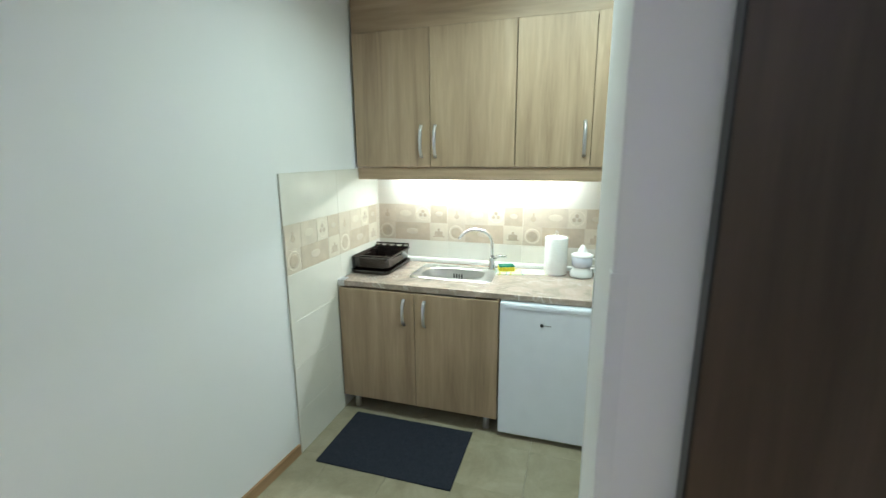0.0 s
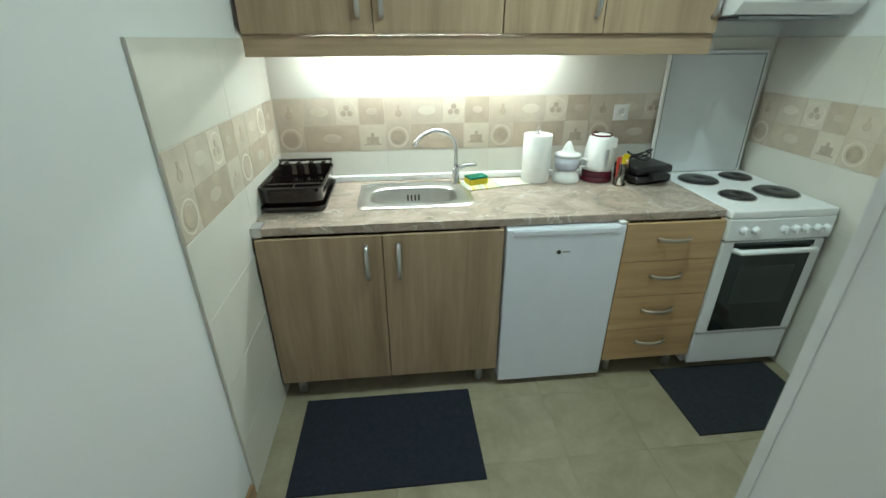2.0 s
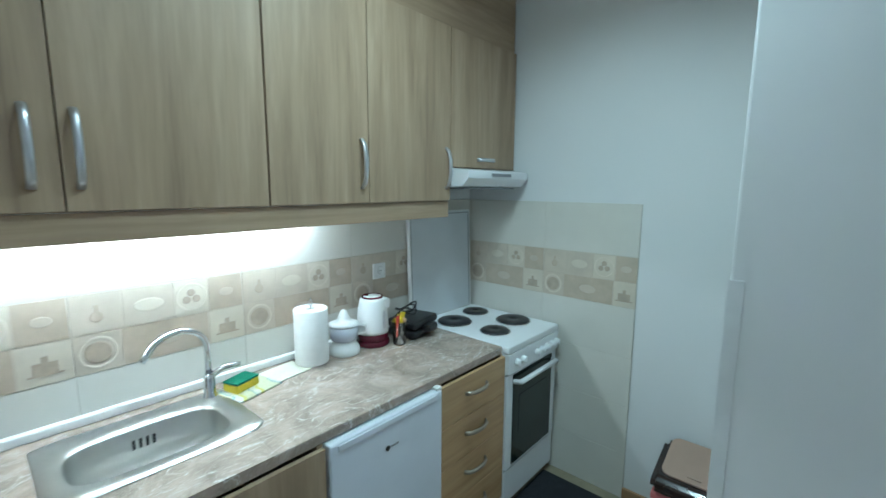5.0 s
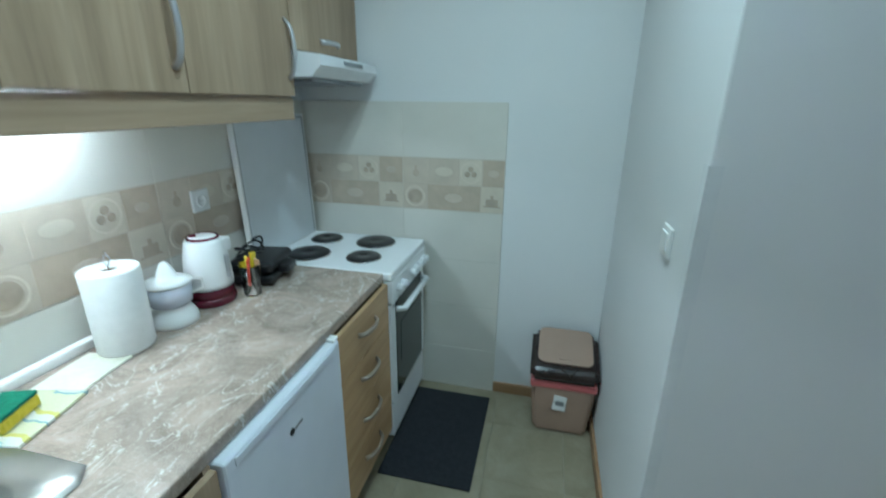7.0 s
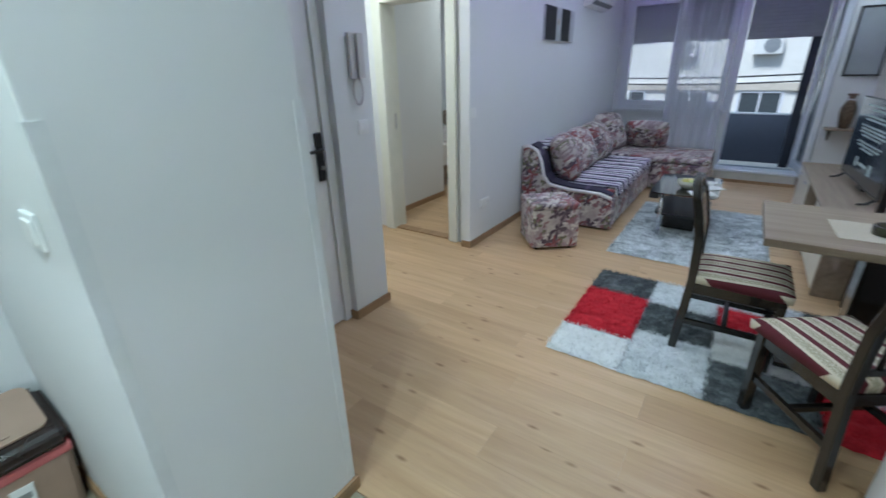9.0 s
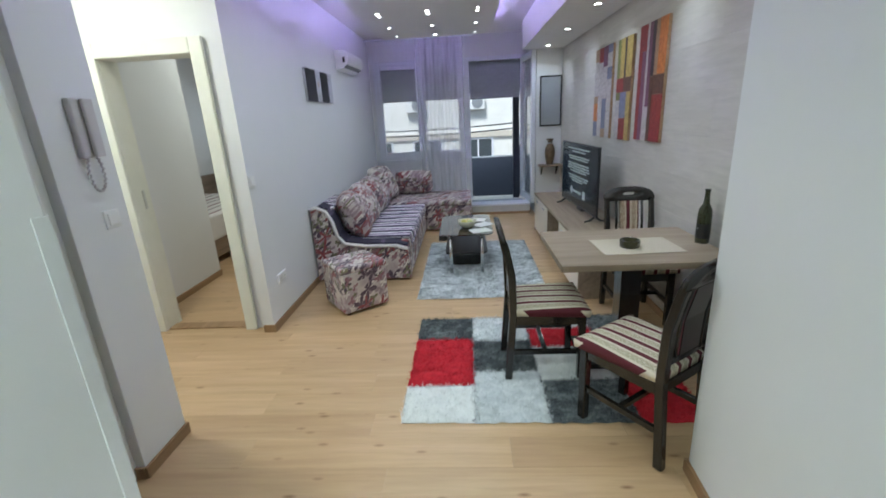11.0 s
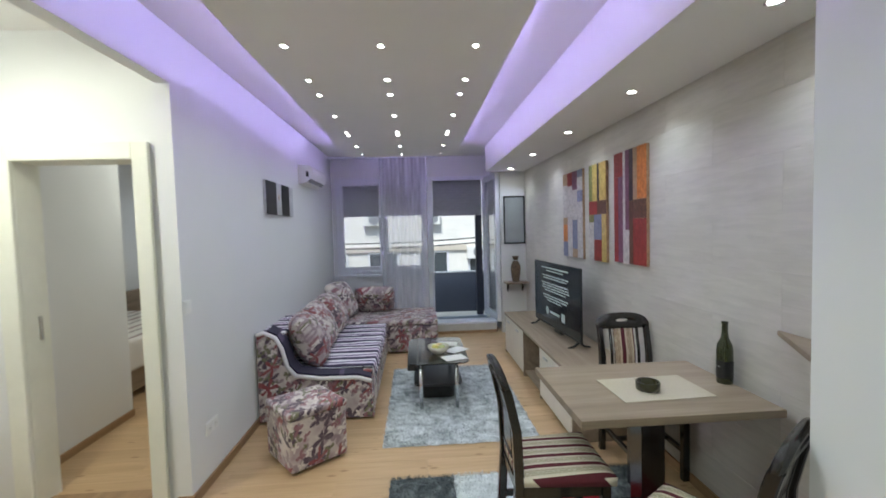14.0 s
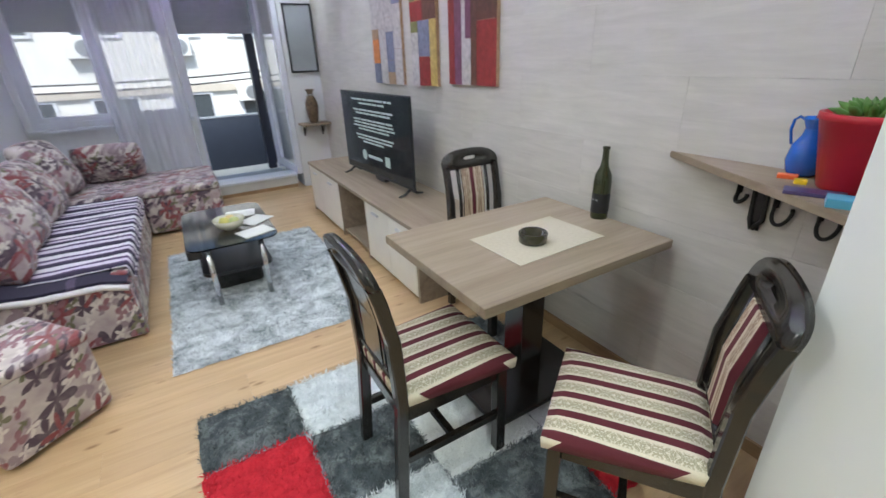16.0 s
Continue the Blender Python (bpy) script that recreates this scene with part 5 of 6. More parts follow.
for i in range(71):
    x = 0.585 + 0.74 * i / 70
    col = [cb.verts.new((x, -4.935 + 0.010 * math.sin(x * 41 + z * 0.8) + 0.004 * math.sin(x * 97), z)) for z in (0.03, 0.6, 1.2, 1.9, 2.70)]
    if prev:
        for a in range(4):
            cb.faces.new((prev[a], col[a], col[a + 1], prev[a + 1]))
    prev = col
part("second_fabric", cb, CURT_D, cur, "overlapping second layer", True)
part("curtain_rail", box(0.42, 2.11, -5.0, -4.92, 2.70, 2.725, 0.004), PVC, cur, "white curtain rail")

# ---- balcony and the street ----
setting("balcony_floor", box(-1.0, 2.6, -6.5, -5.47, -0.16, -0.05), GROUT, "grey balcony slab", "floor")
part("outer_jamb", box(-0.34, -0.235, -5.46, -5.36, 0.08, 2.42, 0.004), plain("jamb_slate", (0.03, 0.035, 0.055), 0.5), bd, "dark slate outer jamb")
par = thing("balcony_parapet", "dark blue-grey balcony railing cover", "railing")
part("cover", box(-0.9, 2.5, -6.42, -6.39, -0.05, 0.71, 0.004), plain("parapet_blue", (0.022, 0.027, 0.042), 0.6), par)
part("top_rail", box(-0.92, 2.52, -6.44, -6.37, 0.711, 0.74, 0.006), GREYMETAL, par)
FACADE = mottled("facade_render", (0.72, 0.71, 0.68), (0.78, 0.77, 0.74), (0.82, 0.81, 0.79), 1.2, 0.9)
FACADE2 = mottled("facade_tan", (0.50, 0.45, 0.39), (0.57, 0.52, 0.45), (0.63, 0.58, 0.51), 1.2, 0.9)
WINGLASS = plain("far_window_glass", (0.06, 0.075, 0.09), 0.1)
setting("ground", box(-70, 70, -80, -6.6, -9.2, -9.0), mottled("asphalt", (0.04, 0.04, 0.042), (0.055, 0.055, 0.057), (0.07, 0.07, 0.07), 3), "grey asphalt street far below", "ground")
hs = thing("apartment_building", "pale rendered apartment block across the street", "building")
part("wall", box(-14, 14, -26, -18, -9, 5.6), FACADE, hs)
part("cornice", box(-14.2, 14.2, -18, -17.7, 5.4, 5.8, 0.03), FACADE, hs)
part("roof", box(-14.2, 14.2, -26.2, -17.9, 5.8, 6.0), GREYMETAL, hs)
part("string_course", box(-14, 14, -18, -17.88, 0.55, 0.8), FACADE2, hs)
for zf in (-3.95, -0.95, 2.35):
    for k in range(11):
        xw = -11.5 + k * 2.3
        w = part("window", frame_ring(xw - 0.7, xw + 0.7, zf, zf + 1.5, -18.04, -17.93, 0.09, bmesh.new()), PVC, hs)
        part("pane", box(xw - 0.61, xw + 0.61, -18.02, -17.97, zf + 0.09, zf + 1.41), WINGLASS, w)
        part("bar", box(xw - 0.03, xw + 0.03, -18.0, -17.92, zf + 0.09, zf + 1.41), PVC, w)


def wall_ac(x, z):
    a = thing("air_conditioner_unit", "white outdoor air conditioner unit on a facade", "air conditioner", pose(x, -17.72, z), "outdoor air conditioners")
    part("case", box(-0.42, 0.42, -0.26, 0.08, 0, 0.6, 0.03), PLASTIC, a)
    part("fan_grille", xform(lathe([(0.24, 0), (0.24, 0.015), (0.0, 0.02)], seg=20), pose(-0.1, 0.085, 0.3, -90, 0, 0)), GREYMETAL, a)


for x, z in ((0.1, 1.75), (-1.95, 0.15), (2.75, 1.75), (4.9, -0.1)):
    wall_ac(x, z)
for k, (za, zb) in enumerate(((1.15, 1.75), (0.95, 1.6))):
    tagged(part("overhead_cable", tube(arc(lambda s: (8 - 16 * s, -18.02 + 5.0 * math.sin(s * math.pi), za + (zb - za) * s - 0.3 * math.sin(s * math.pi)), 16), 0.022, 6), BLACK), "black overhead cable across the street", "cable", "overhead cables")

# ---- air conditioner, wall pictures ----
ac = thing("air_conditioner", "white split air conditioner high on the wall", "air conditioner", pose(WX, -3.62, 2.25))
pr = [(0.0, -0.01), (-0.06, -0.005), (-0.11, 0.012), (-0.15, 0.04), (-0.178, 0.075), (-0.192, 0.115), (-0.19, 0.16), (-0.165, 0.195), (-0.12, 0.21), (0.0, 0.21)]
ab = bmesh.new()
l0 = [ab.verts.new((x * 0.85, -0.39, z - 0.1)) for x, z in pr]
l1 = [ab.verts.new((x * 0.85, 0.39, z - 0.1)) for x, z in pr]
ab.faces.new(l0)
ab.faces.new(l1[::-1])
for i in range(len(pr)):
    j = (i + 1) % len(pr)
    ab.faces.new((l0[j], l0[i], l1[i], l1[j]))
bmesh.ops.recalc_face_normals(ab, faces=ab.faces[:])
part("housing", ab, PLASTIC, ac)
part("air_outlet", xform(box(-0.052, 0.0, -0.37, 0.37, -0.008, 0.004), pose(-0.092, 0, -0.082, 0, 40, 0)), BLACK, ac, "dark air outlet slot")
part("end_display", box(-0.12, -0.09, 0.388, 0.393, -0.03, 0.03), BLACK, ac)

tri = thing("photo_panel", "black and white canvas print on the white wall", "picture")
part("canvas", box(2.095, 2.119, -2.88, -2.03, 1.745, 2.055, 0.003), plain("print_grey", (0.5, 0.5, 0.53), 0.6, 0, 0.15), tri)
for ya, yb in ((-2.32, -2.032), (-2.73, -2.48)):
    part("dark_band", box(2.092, 2.0955, ya, yb, 1.747, 2.053), plain("print_black", (0.012, 0.012, 0.014), 0.5, 0, 0.3), tri)
part("bloom", xform(lathe([(0.03, 0), (0.025, 0.004), (0, 0.005)], seg=12), pose(2.095, -2.40, 1.92, 0, -90, 0)), MOTIF, tri)

PAINT = {}


def paint(c):
    if c not in PAINT:
        PAINT[c] = plain("canvas_paint", c, 0.55, 0, 0.25, 30.0, 0.5)
    return PAINT[c]


RD, OR, PU, BR, YE, BL, GN, WH, DK, TN = (0.25, 0.025, 0.022), (0.55, 0.18, 0.045), (0.17, 0.06, 0.11), (0.11, 0.045, 0.028), (0.46, 0.33, 0.10), (0.19, 0.20, 0.30), (0.20, 0.20, 0.07), (0.50, 0.46, 0.45), (0.05, 0.028, 0.035), (0.36, 0.23, 0.14)


def canvas(y0, y1, z0, z1, cells, label):
    """cells: from the far end (u=0) to the near end, from below (v=0) upward."""
    c = thing("wall_canvas", label, "painting", group="abstract canvases")
    part("stretcher", box(SX + 0.001, -0.822, y0, y1, z0, z1, 0.002), paint(TN), c)
    for u0, u1, v0, v1, col in cells:
        part("colour_block", box(-0.8225, -0.8195, y0 + (y1 - y0) * u0 + 0.001, y0 + (y1 - y0) * u1 - 0.001, z0 + (z1 - z0) * v0 + 0.001, z0 + (z1 - z0) * v1 - 0.001), paint(col), c)


canvas(-1.47, -0.985, 1.27, 2.125, [(0, 0.3, 0.78, 1, RD), (0, 0.14, 0, 0.78, RD), (0.14, 0.3, 0, 0.78, PU), (0.3, 0.38, 0, 1, WH), (0.38, 0.5, 0.3, 1, PU), (0.38, 0.5, 0, 0.3, WH), (0.5, 0.62, 0.55, 1, DK), (0.5, 0.62, 0, 0.55, BR), (0.62, 0.74, 0.56, 1, TN), (0.74, 1, 0.56, 1, OR), (0.62, 1, 0.4, 0.56, BR), (0.62, 1, 0, 0.4, RD)], "abstract canvas with red, purple and orange bars")
canvas(-1.975, -1.62, 1.25, 2.105, [(0, 0.22, 0.62, 1, GN), (0.22, 0.5, 0.62, 1, YE), (0.5, 0.62, 0.62, 1, DK), (0.62, 1, 0.62, 1, YE), (0, 0.5, 0.48, 0.62, RD), (0.5, 1, 0.48, 0.62, BR), (0, 0.3, 0.4, 0.48, GN), (0.3, 0.75, 0.22, 0.48, BL), (0.75, 1, 0, 0.48, YE), (0, 0.3, 0, 0.4, WH), (0.3, 0.75, 0, 0.22, RD)], "abstract canvas with yellow, brown and blue blocks")
cells, rnd = [], random.Random(5)
for i in range(4):
    v = 0.0
    while v < 0.999:
        w = min(1 - v, rnd.uniform(0.08, 0.24))
        if 1 - v - w < 0.06:
            w = 1 - v
        cells.append((i / 4, (i + 1) / 4, v, v + w, rnd.choice((BL, RD, WH, WH, PU, BL, WH, TN, OR))))
        v += w
canvas(-2.67, -2.13, 1.245, 2.11, cells, "abstract canvas with small blue, red and white blocks")

# ---- frame, shelf and vase at the far end ----
pf2 = thing("picture_frame", "tall grey picture with thin dark frame", "picture")
part("frame", xform(frame_ring(-0.835, -0.52, 1.32, 2.02, -0.02, 0.0, 0.018, bmesh.new()), pose(0, -4.378, 0)), BLACK, pf2)
part("sheet", box(-0.82, -0.535, -4.394, -4.388, 1.335, 2.005), plain("grey_sheet", (0.34, 0.36, 0.38), 0.3, 0, 0.1, 3), pf2)
fs = thing("corner_shelf", "small wooden wall shelf on black brackets", "shelf")
part("board", box(-0.838, -0.50, -4.395, -4.18, 0.745, 0.768, 0.003), STANDW, fs)
for x in (-0.78, -0.56):
    bk = bmesh.new()
    box(x - 0.008, x + 0.008, -4.398, -4.388, 0.61, 0.744, bm=bk)
    box(x - 0.008, x + 0.008, -4.388, -4.25, 0.732, 0.744, bm=bk)
    tube([(x, -4.39, 0.64), (x, -4.34, 0.66), (x, -4.29, 0.735)], 0.006, 6, bk)
    part("bracket", bk, BLACKIRON, fs)
vz = thing("vase", "tall bronze-brown patterned vase on the corner shelf", "vase", pose(-0.66, -4.28, 0.768))
part("body", lathe([(0.045, 0), (0.05, 0.01), (0.062, 0.08), (0.074, 0.17), (0.07, 0.23), (0.045, 0.285), (0.032, 0.31), (0.034, 0.34), (0.055, 0.372), (0.05, 0.374), (0.03, 0.34), (0.0, 0.30)]), mottled("vase_bronze", (0.03, 0.018, 0.012), (0.12, 0.075, 0.045), (0.24, 0.17, 0.10), 30, 0.3), vz, "", True)
part("neck_band", lathe([(0.034, 0.305), (0.038, 0.312), (0.034, 0.32)], caps=False), CHROME, vz, "", True)

# ---- tv stand and television ----
ts = thing("tv_stand", "long oak-look television stand with white doors", "tv stand")
part("top", box(-0.835, -0.305, -3.42, -1.065, 0.478, 0.505, 0.003), STANDW, ts)
for y0 in (-1.09, -1.91, -2.52, -3.415):
    part("upright", box(-0.83, -0.312, y0, y0 + 0.024, 0.0, 0.478, 0.002), STANDW, ts)
part("bottom", box(-0.83, -0.33, -3.39, -1.09, 0.04, 0.06), STANDW, ts)
part("back_panel", box(-0.838, -0.828, -3.41, -1.07, 0.0, 0.478), STANDW, ts)
DOORW = plain("stand_door_cream", (0.70, 0.66, 0.58), 0.35, 0, 0.03)
for ya, yb in ((-1.885, -1.49), (-1.487, -1.092), (-3.39, -2.96), (-2.957, -2.50)):
    d = part("door", box(-0.327, -0.309, ya, yb, 0.04, 0.474, 0.002), DOORW, ts, "cream white front")
    part("handle", box(-0.309, -0.292, (ya + yb) / 2 - 0.05, (ya + yb) / 2 + 0.05, 0.42, 0.435, 0.004), ALU, d)
tv = thing("television", "flat-screen television showing white text on dark screen", "television", pose(-0.58, -2.2, 0.505, 0, 0, 3))
part("screen_case", box(0.004, 0.02, -0.59, 0.59, 0.055, 0.70, 0.004), BLACK, tv)
part("rear_housing", box(-0.035, 0.0035, -0.36, 0.36, 0.07, 0.42, 0.012), BLACK, tv)
part("screen", box(0.0195, 0.0225, -0.582, 0.582, 0.075, 0.692), plain("screen_dark", (0.010, 0.016, 0.020), 0.08), tv, "dark glossy screen")
TXT = glow("screen_text", (0.36, 0.42, 0.41), 0.10)
rnd = random.Random(3)
for z, reach in ((0.635, 0.36), (0.605, 0.22), (0.555, 0.34), (0.530, 0.30), (0.480, 0.36), (0.455, 0.34), (0.430, 0.36), (0.405, 0.27), (0.355, 0.33), (0.330, 0.30), (0.305, 0.20)):
    y = -reach
    while y < reach - 0.03:
        w = min(rnd.uniform(0.05, 0.16), reach - y)
        part("text_bar", box(0.0228, 0.0236, y, y + w, z, z + 0.014), TXT, tv, "white text")
        y += w + 0.012
part("emblem", xform(cyl(0, 0, 0, 0.0008, 0.042, seg=20), pose(0.0228, -0.20, 0.205, 0, 90, 0)), TXT, tv)
part("emblem_bar", box(0.0228, 0.0236, -0.13, 0.12, 0.19, 0.215), TXT, tv)
part("emblem_block", box(0.0228, 0.0236, 0.17, 0.25, 0.16, 0.24), TXT, tv)
part("stand_neck", box(-0.04, 0.0, -0.08, 0.08, 0.012, 0.08, 0.004), BLACK, tv)
for y in (-0.5, 0.5):
    ft = bmesh.new()
    tube([(-0.10, y, 0.008), (-0.05, y, 0.016), (0.0, y, 0.052), (0.05, y, 0.016), (0.10, y, 0.008)], [0.007, 0.010, 0.014, 0.010, 0.007], 8, ft)
    part("foot", ft, BLACK, tv, "", True)

# ---- coffee table ----
ct = thing("coffee_table", "glass-topped coffee table with black shelf and chrome legs", "coffee table")
part("glass_top", rounded_sheet(0.345, 0.88, -2.60, -1.72, 0.412, 0.422, 0.09), glass("tinted_glass", (0.20, 0.215, 0.22)), ct, "smoky glass top")
part("lower_shelf", rounded_sheet(0.40, 0.83, -2.50, -1.82, 0.19, 0.21, 0.08), BLACK, ct, "black lower shelf")
part("plinth", rounded_sheet(0.46, 0.77, -2.38, -1.98, 0.026, 0.19, 0.05), BLACKWOOD, ct, "black core")
part("side_band", rounded_sheet(0.80, 0.885, -2.55, -1.75, 0.36, 0.411, 0.03), BLACK, ct)
for x, y in ((0.46, -1.765), (0.77, -1.765), (0.46, -2.53), (0.77, -2.53)):
    part("leg", cyl(x, y, 0.02, 0.411, 0.017, 0.017, 18), CHROME, ct, "chrome tube leg", True)
bw = thing("fruit_bowl", "glass bowl with yellow and green fruit", "bowl", pose(0.60, -2.02, 0.4225))
part("bowl", lathe([(0.04, 0), (0.05, 0.004), (0.085, 0.035), (0.10, 0.075), (0.096, 0.075), (0.08, 0.037), (0.0, 0.01)]), plain("bowl_glass", (0.50, 0.48, 0.38), 0.15, 0, 0.1, bumpy=0), bw, "", True)
for k, (dx, dy, c) in enumerate(((0.03, 0.0, (0.55, 0.5, 0.14)), (-0.03, 0.025, (0.45, 0.48, 0.2)), (-0.01, -0.035, (0.6, 0.45, 0.2)))):
    part("fruit", lathe([(0.0, 0.025), (0.024, 0.03), (0.034, 0.055), (0.024, 0.082), (0.0, 0.086)], dx, dy, 14), plain("fruit_skin", c, 0.4), bw, "", True)
for k, (x, y, a) in enumerate(((0.47, -1.86, 20), (0.50, -2.32, -8), (0.43, -2.1, 40))):
    tagged(part("magazine", xform(box(-0.10, 0.10, -0.075, 0.075, 0, 0.006, 0.001), pose(x, y, 0.4225 + 0.0005 * k, 0, 0, a)), plain("paper_white", (0.68, 0.67, 0.64), 0.6)), "white paper leaflet on the glass table", "magazine", "leaflets")

# ---- on the dining table ----
tagged(part("placemat", xform(box(-0.225, 0.225, -0.15, 0.15, 0, 0.003, 0.001), pose(-0.385, -0.135, 0.752, 0, 0, 2)), plain("placemat_beige", (0.50, 0.44, 0.34), 0.8, 0, 0.05, 90, 0.4)), "beige woven placemat on the table", "placemat")
ash = thing("ashtray", "dark green-brown round glass ashtray", "ashtray", pose(-0.345, -0.115, 0.755))
ag = plain("ashtray_glass", (0.035, 0.032, 0.014), 0.12, 0, 0.2, bumpy=0, coat=0.5)
part("dish", lathe([(0.052, 0), (0.056, 0.004), (0.057, 0.04), (0.052, 0.044), (0.046, 0.04), (0.043, 0.012), (0, 0.01)]), ag, ash, "", True)
wb = thing("wine_bottle", "dark green wine bottle with black label", "bottle", pose(-0.775, -0.16, 0.752))
part("glass", lathe([(0.036, 0), (0.038, 0.005), (0.038, 0.165), (0.034, 0.198), (0.018, 0.232), (0.014, 0.262), (0.0135, 0.302), (0.016, 0.305), (0.016, 0.315), (0.0, 0.316)]), plain("bottle_green", (0.022, 0.027, 0.007), 0.08, 0, 0.15, bumpy=0, coat=0.6), wb, "", True)
part("label", lathe([(0.0385, 0.03), (0.0388, 0.032), (0.0388, 0.115), (0.0385, 0.117)], caps=False), BLACK, wb, "black paper label", True)
part("label_bar", box(0.025, 0.0385, -0.012, 0.014, 0.085, 0.092), GREYMETAL, wb)

# ---- shelf in the corner by the white wall ----
sh = thing("corner_shelf", "triangular wooden corner shelf with black coat hooks", "shelf")
part("board", prism([(SX + 0.002, 0.08), (-0.475, 0.765), (SX + 0.002, 0.765)], 1.052, 1.078, 0.002), STANDW, sh)


def coat_hook(y, z, wide, drop, r=0.006):
    """A rod that drops from a wall plate and curls up beside it."""
    h = bmesh.new()
    curl = arc(lambda q: (-0.832 + 0.022 * math.sin(q * math.pi), y + wide / 2 * (1 - math.cos(q * math.pi)), z - drop * math.sin(q * math.pi)), 14)
    tube([(-0.836, y, z + 0.04)] + curl + [(-0.832, y + wide * 0.97, z + drop * 0.35)], r, 8, h)
    box(-0.844, -0.836, y - 0.009, y + 0.009, z + 0.005, z + 0.055, 0.002, bm=h)
    part("coat_hook", h, BLACKIRON, sh, "black iron hook", True)


coat_hook(0.352, 0.972, 0.030, 0.020, 0.007)
coat_hook(0.468, 0.948, 0.052, 0.040)
coat_hook(0.590, 0.940, 0.052, 0.040)
for y in (0.402, 0.440):
    part("bracket_prong", tube([(-0.838, y, 1.05), (-0.836, y, 0.98), (-0.835, y + 0.004, 0.90), (-0.820, 0.423, 0.870)], 0.008, 8), BLACKIRON, sh, "black iron prong", True)
part("shelf_bracket", box(-0.844, -0.836, 0.408, 0.438, 0.862, 1.05, 0.003), BLACKIRON, sh, "black iron bracket")
part("bracket_arm", box(-0.836, -0.70, 0.414, 0.432, 1.040, 1.0515, 0.003), BLACKIRON, sh, "black iron arm")
rp = thing("flower_pot", "tapered red plastic pot with green succulent on the shelf", "plant pot", pose(-0.728, 0.662, 1.078))
part("pot", lathe([(0.070, 0), (0.074, 0.005), (0.108, 0.176), (0.113, 0.178), (0.112, 0.195), (0.102, 0.195), (0.098, 0.172), (0, 0.168)]), plain("red_plastic", (0.42, 0.010, 0.025), 0.35), rp, "", True)
LEAF = plain("succulent_leaf", (0.09, 0.20, 0.04), 0.45, 0, 0.25, 20)
for k in range(34):
    a, t = k * 2.4, k / 34
    el = radians(20 + 65 * (1 - t))
    L = 0.090 - 0.03 * (1 - t)
    d = Vector((math.cos(a) * math.cos(el), math.sin(a) * math.cos(el), math.sin(el)))
    o = Vector((0.02 * math.cos(a), 0.02 * math.sin(a), 0.166))
    part("leaf", tube([o, o + d * L * 0.35, o + d * L * 0.75 + Vector((0, 0, 0.004)), o + d * L], [0.006, 0.011, 0.009, 0.001], 6), LEAF, rp, "", True)
jug = thing("blue_jug", "small blue glass jug with curled handle", "jug", pose(-0.795, 0.522, 1.078))
BLUE = plain("blue_glass", (0.012, 0.10, 0.42), 0.1, 0, 0.2, bumpy=0, coat=0.6)
part("body", lathe([(0.028, 0), (0.040, 0.01), (0.048, 0.045), (0.041, 0.085), (0.024, 0.115), (0.019, 0.14), (0.030, 0.166), (0.03, 0.16), (0.018, 0.13), (0, 0.11)]), BLUE, jug, "", True)
part("handle", tube([(0, -0.024, 0.155), (0, -0.040, 0.164), (0, -0.052, 0.154), (0, -0.055, 0.125), (0, -0.045, 0.085)], 0.004, 8), BLUE, jug, "", True)
for nm, lab, cat, c, x, y, w, d2, h in (("modelling_clay", "orange block beside the jug", "block", (0.75, 0.14, 0.04), -0.732, 0.515, 0.03, 0.05, 0.012), ("modelling_clay", "yellow block beside the pot", "block", (0.75, 0.50, 0.02), -0.695, 0.562, 0.03, 0.03, 0.012), ("phone", "purple glossy phone lying on the shelf", "phone", (0.07, 0.05, 0.13), -0.608, 0.628, 0.06, 0.13, 0.009), ("tissue_pack", "light blue plastic packet on the shelf", "packet", (0.10, 0.36, 0.50), -0.555, 0.712, 0.06, 0.08, 0.022)):
    tagged(part(nm, xform(box(-w / 2, w / 2, -d2 / 2, d2 / 2, 0, h, 0.003), pose(x, y, 1.078, 0, 0, 20)), plain(nm + "_skin", c, 0.3)), lab, cat)

# ---- on the worktop ----
Z = 0.872
RACK = plain("rack_brown", (0.013, 0.008, 0.007), 0.13, 0, 0.15, bumpy=0, coat=0.4)
dr = thing("dish_rack", "dark brown plastic dish rack on the worktop", "dish rack", pose(-0.065, 3.565, Z, 0, 0, 0))


def round_rect(hx, hy, r, z):
    pts = []
    for cx, cy, a0 in ((hx - r, hy - r, 0), (r - hx, hy - r, 90), (r - hx, r - hy, 180), (hx - r, r - hy, 270)):
        for k in range(6):
            a = math.radians(a0 + 18 * k)
            pts.append((0.0025 + cx + r * math.cos(a), cy + r * math.sin(a), z))
    return pts


def tub(steps):
    """An open shell with rounded corners: steps of half width, half depth, height."""
    b = bmesh.new()
    rings = [[b.verts.new(p) for p in round_rect(hx, hy, 0.035, z)] for hx, hy, z in steps]
    for ra, rb in zip(rings, rings[1:]):
        for i in range(24):
            b.faces.new((ra[i], ra[(i + 1) % 24], rb[(i + 1) % 24], rb[i]))
    b.faces.new(rings[0][::-1])
    b.faces.new(rings[-1])
    bmesh.ops.recalc_face_normals(b, faces=b.faces[:])
    return b


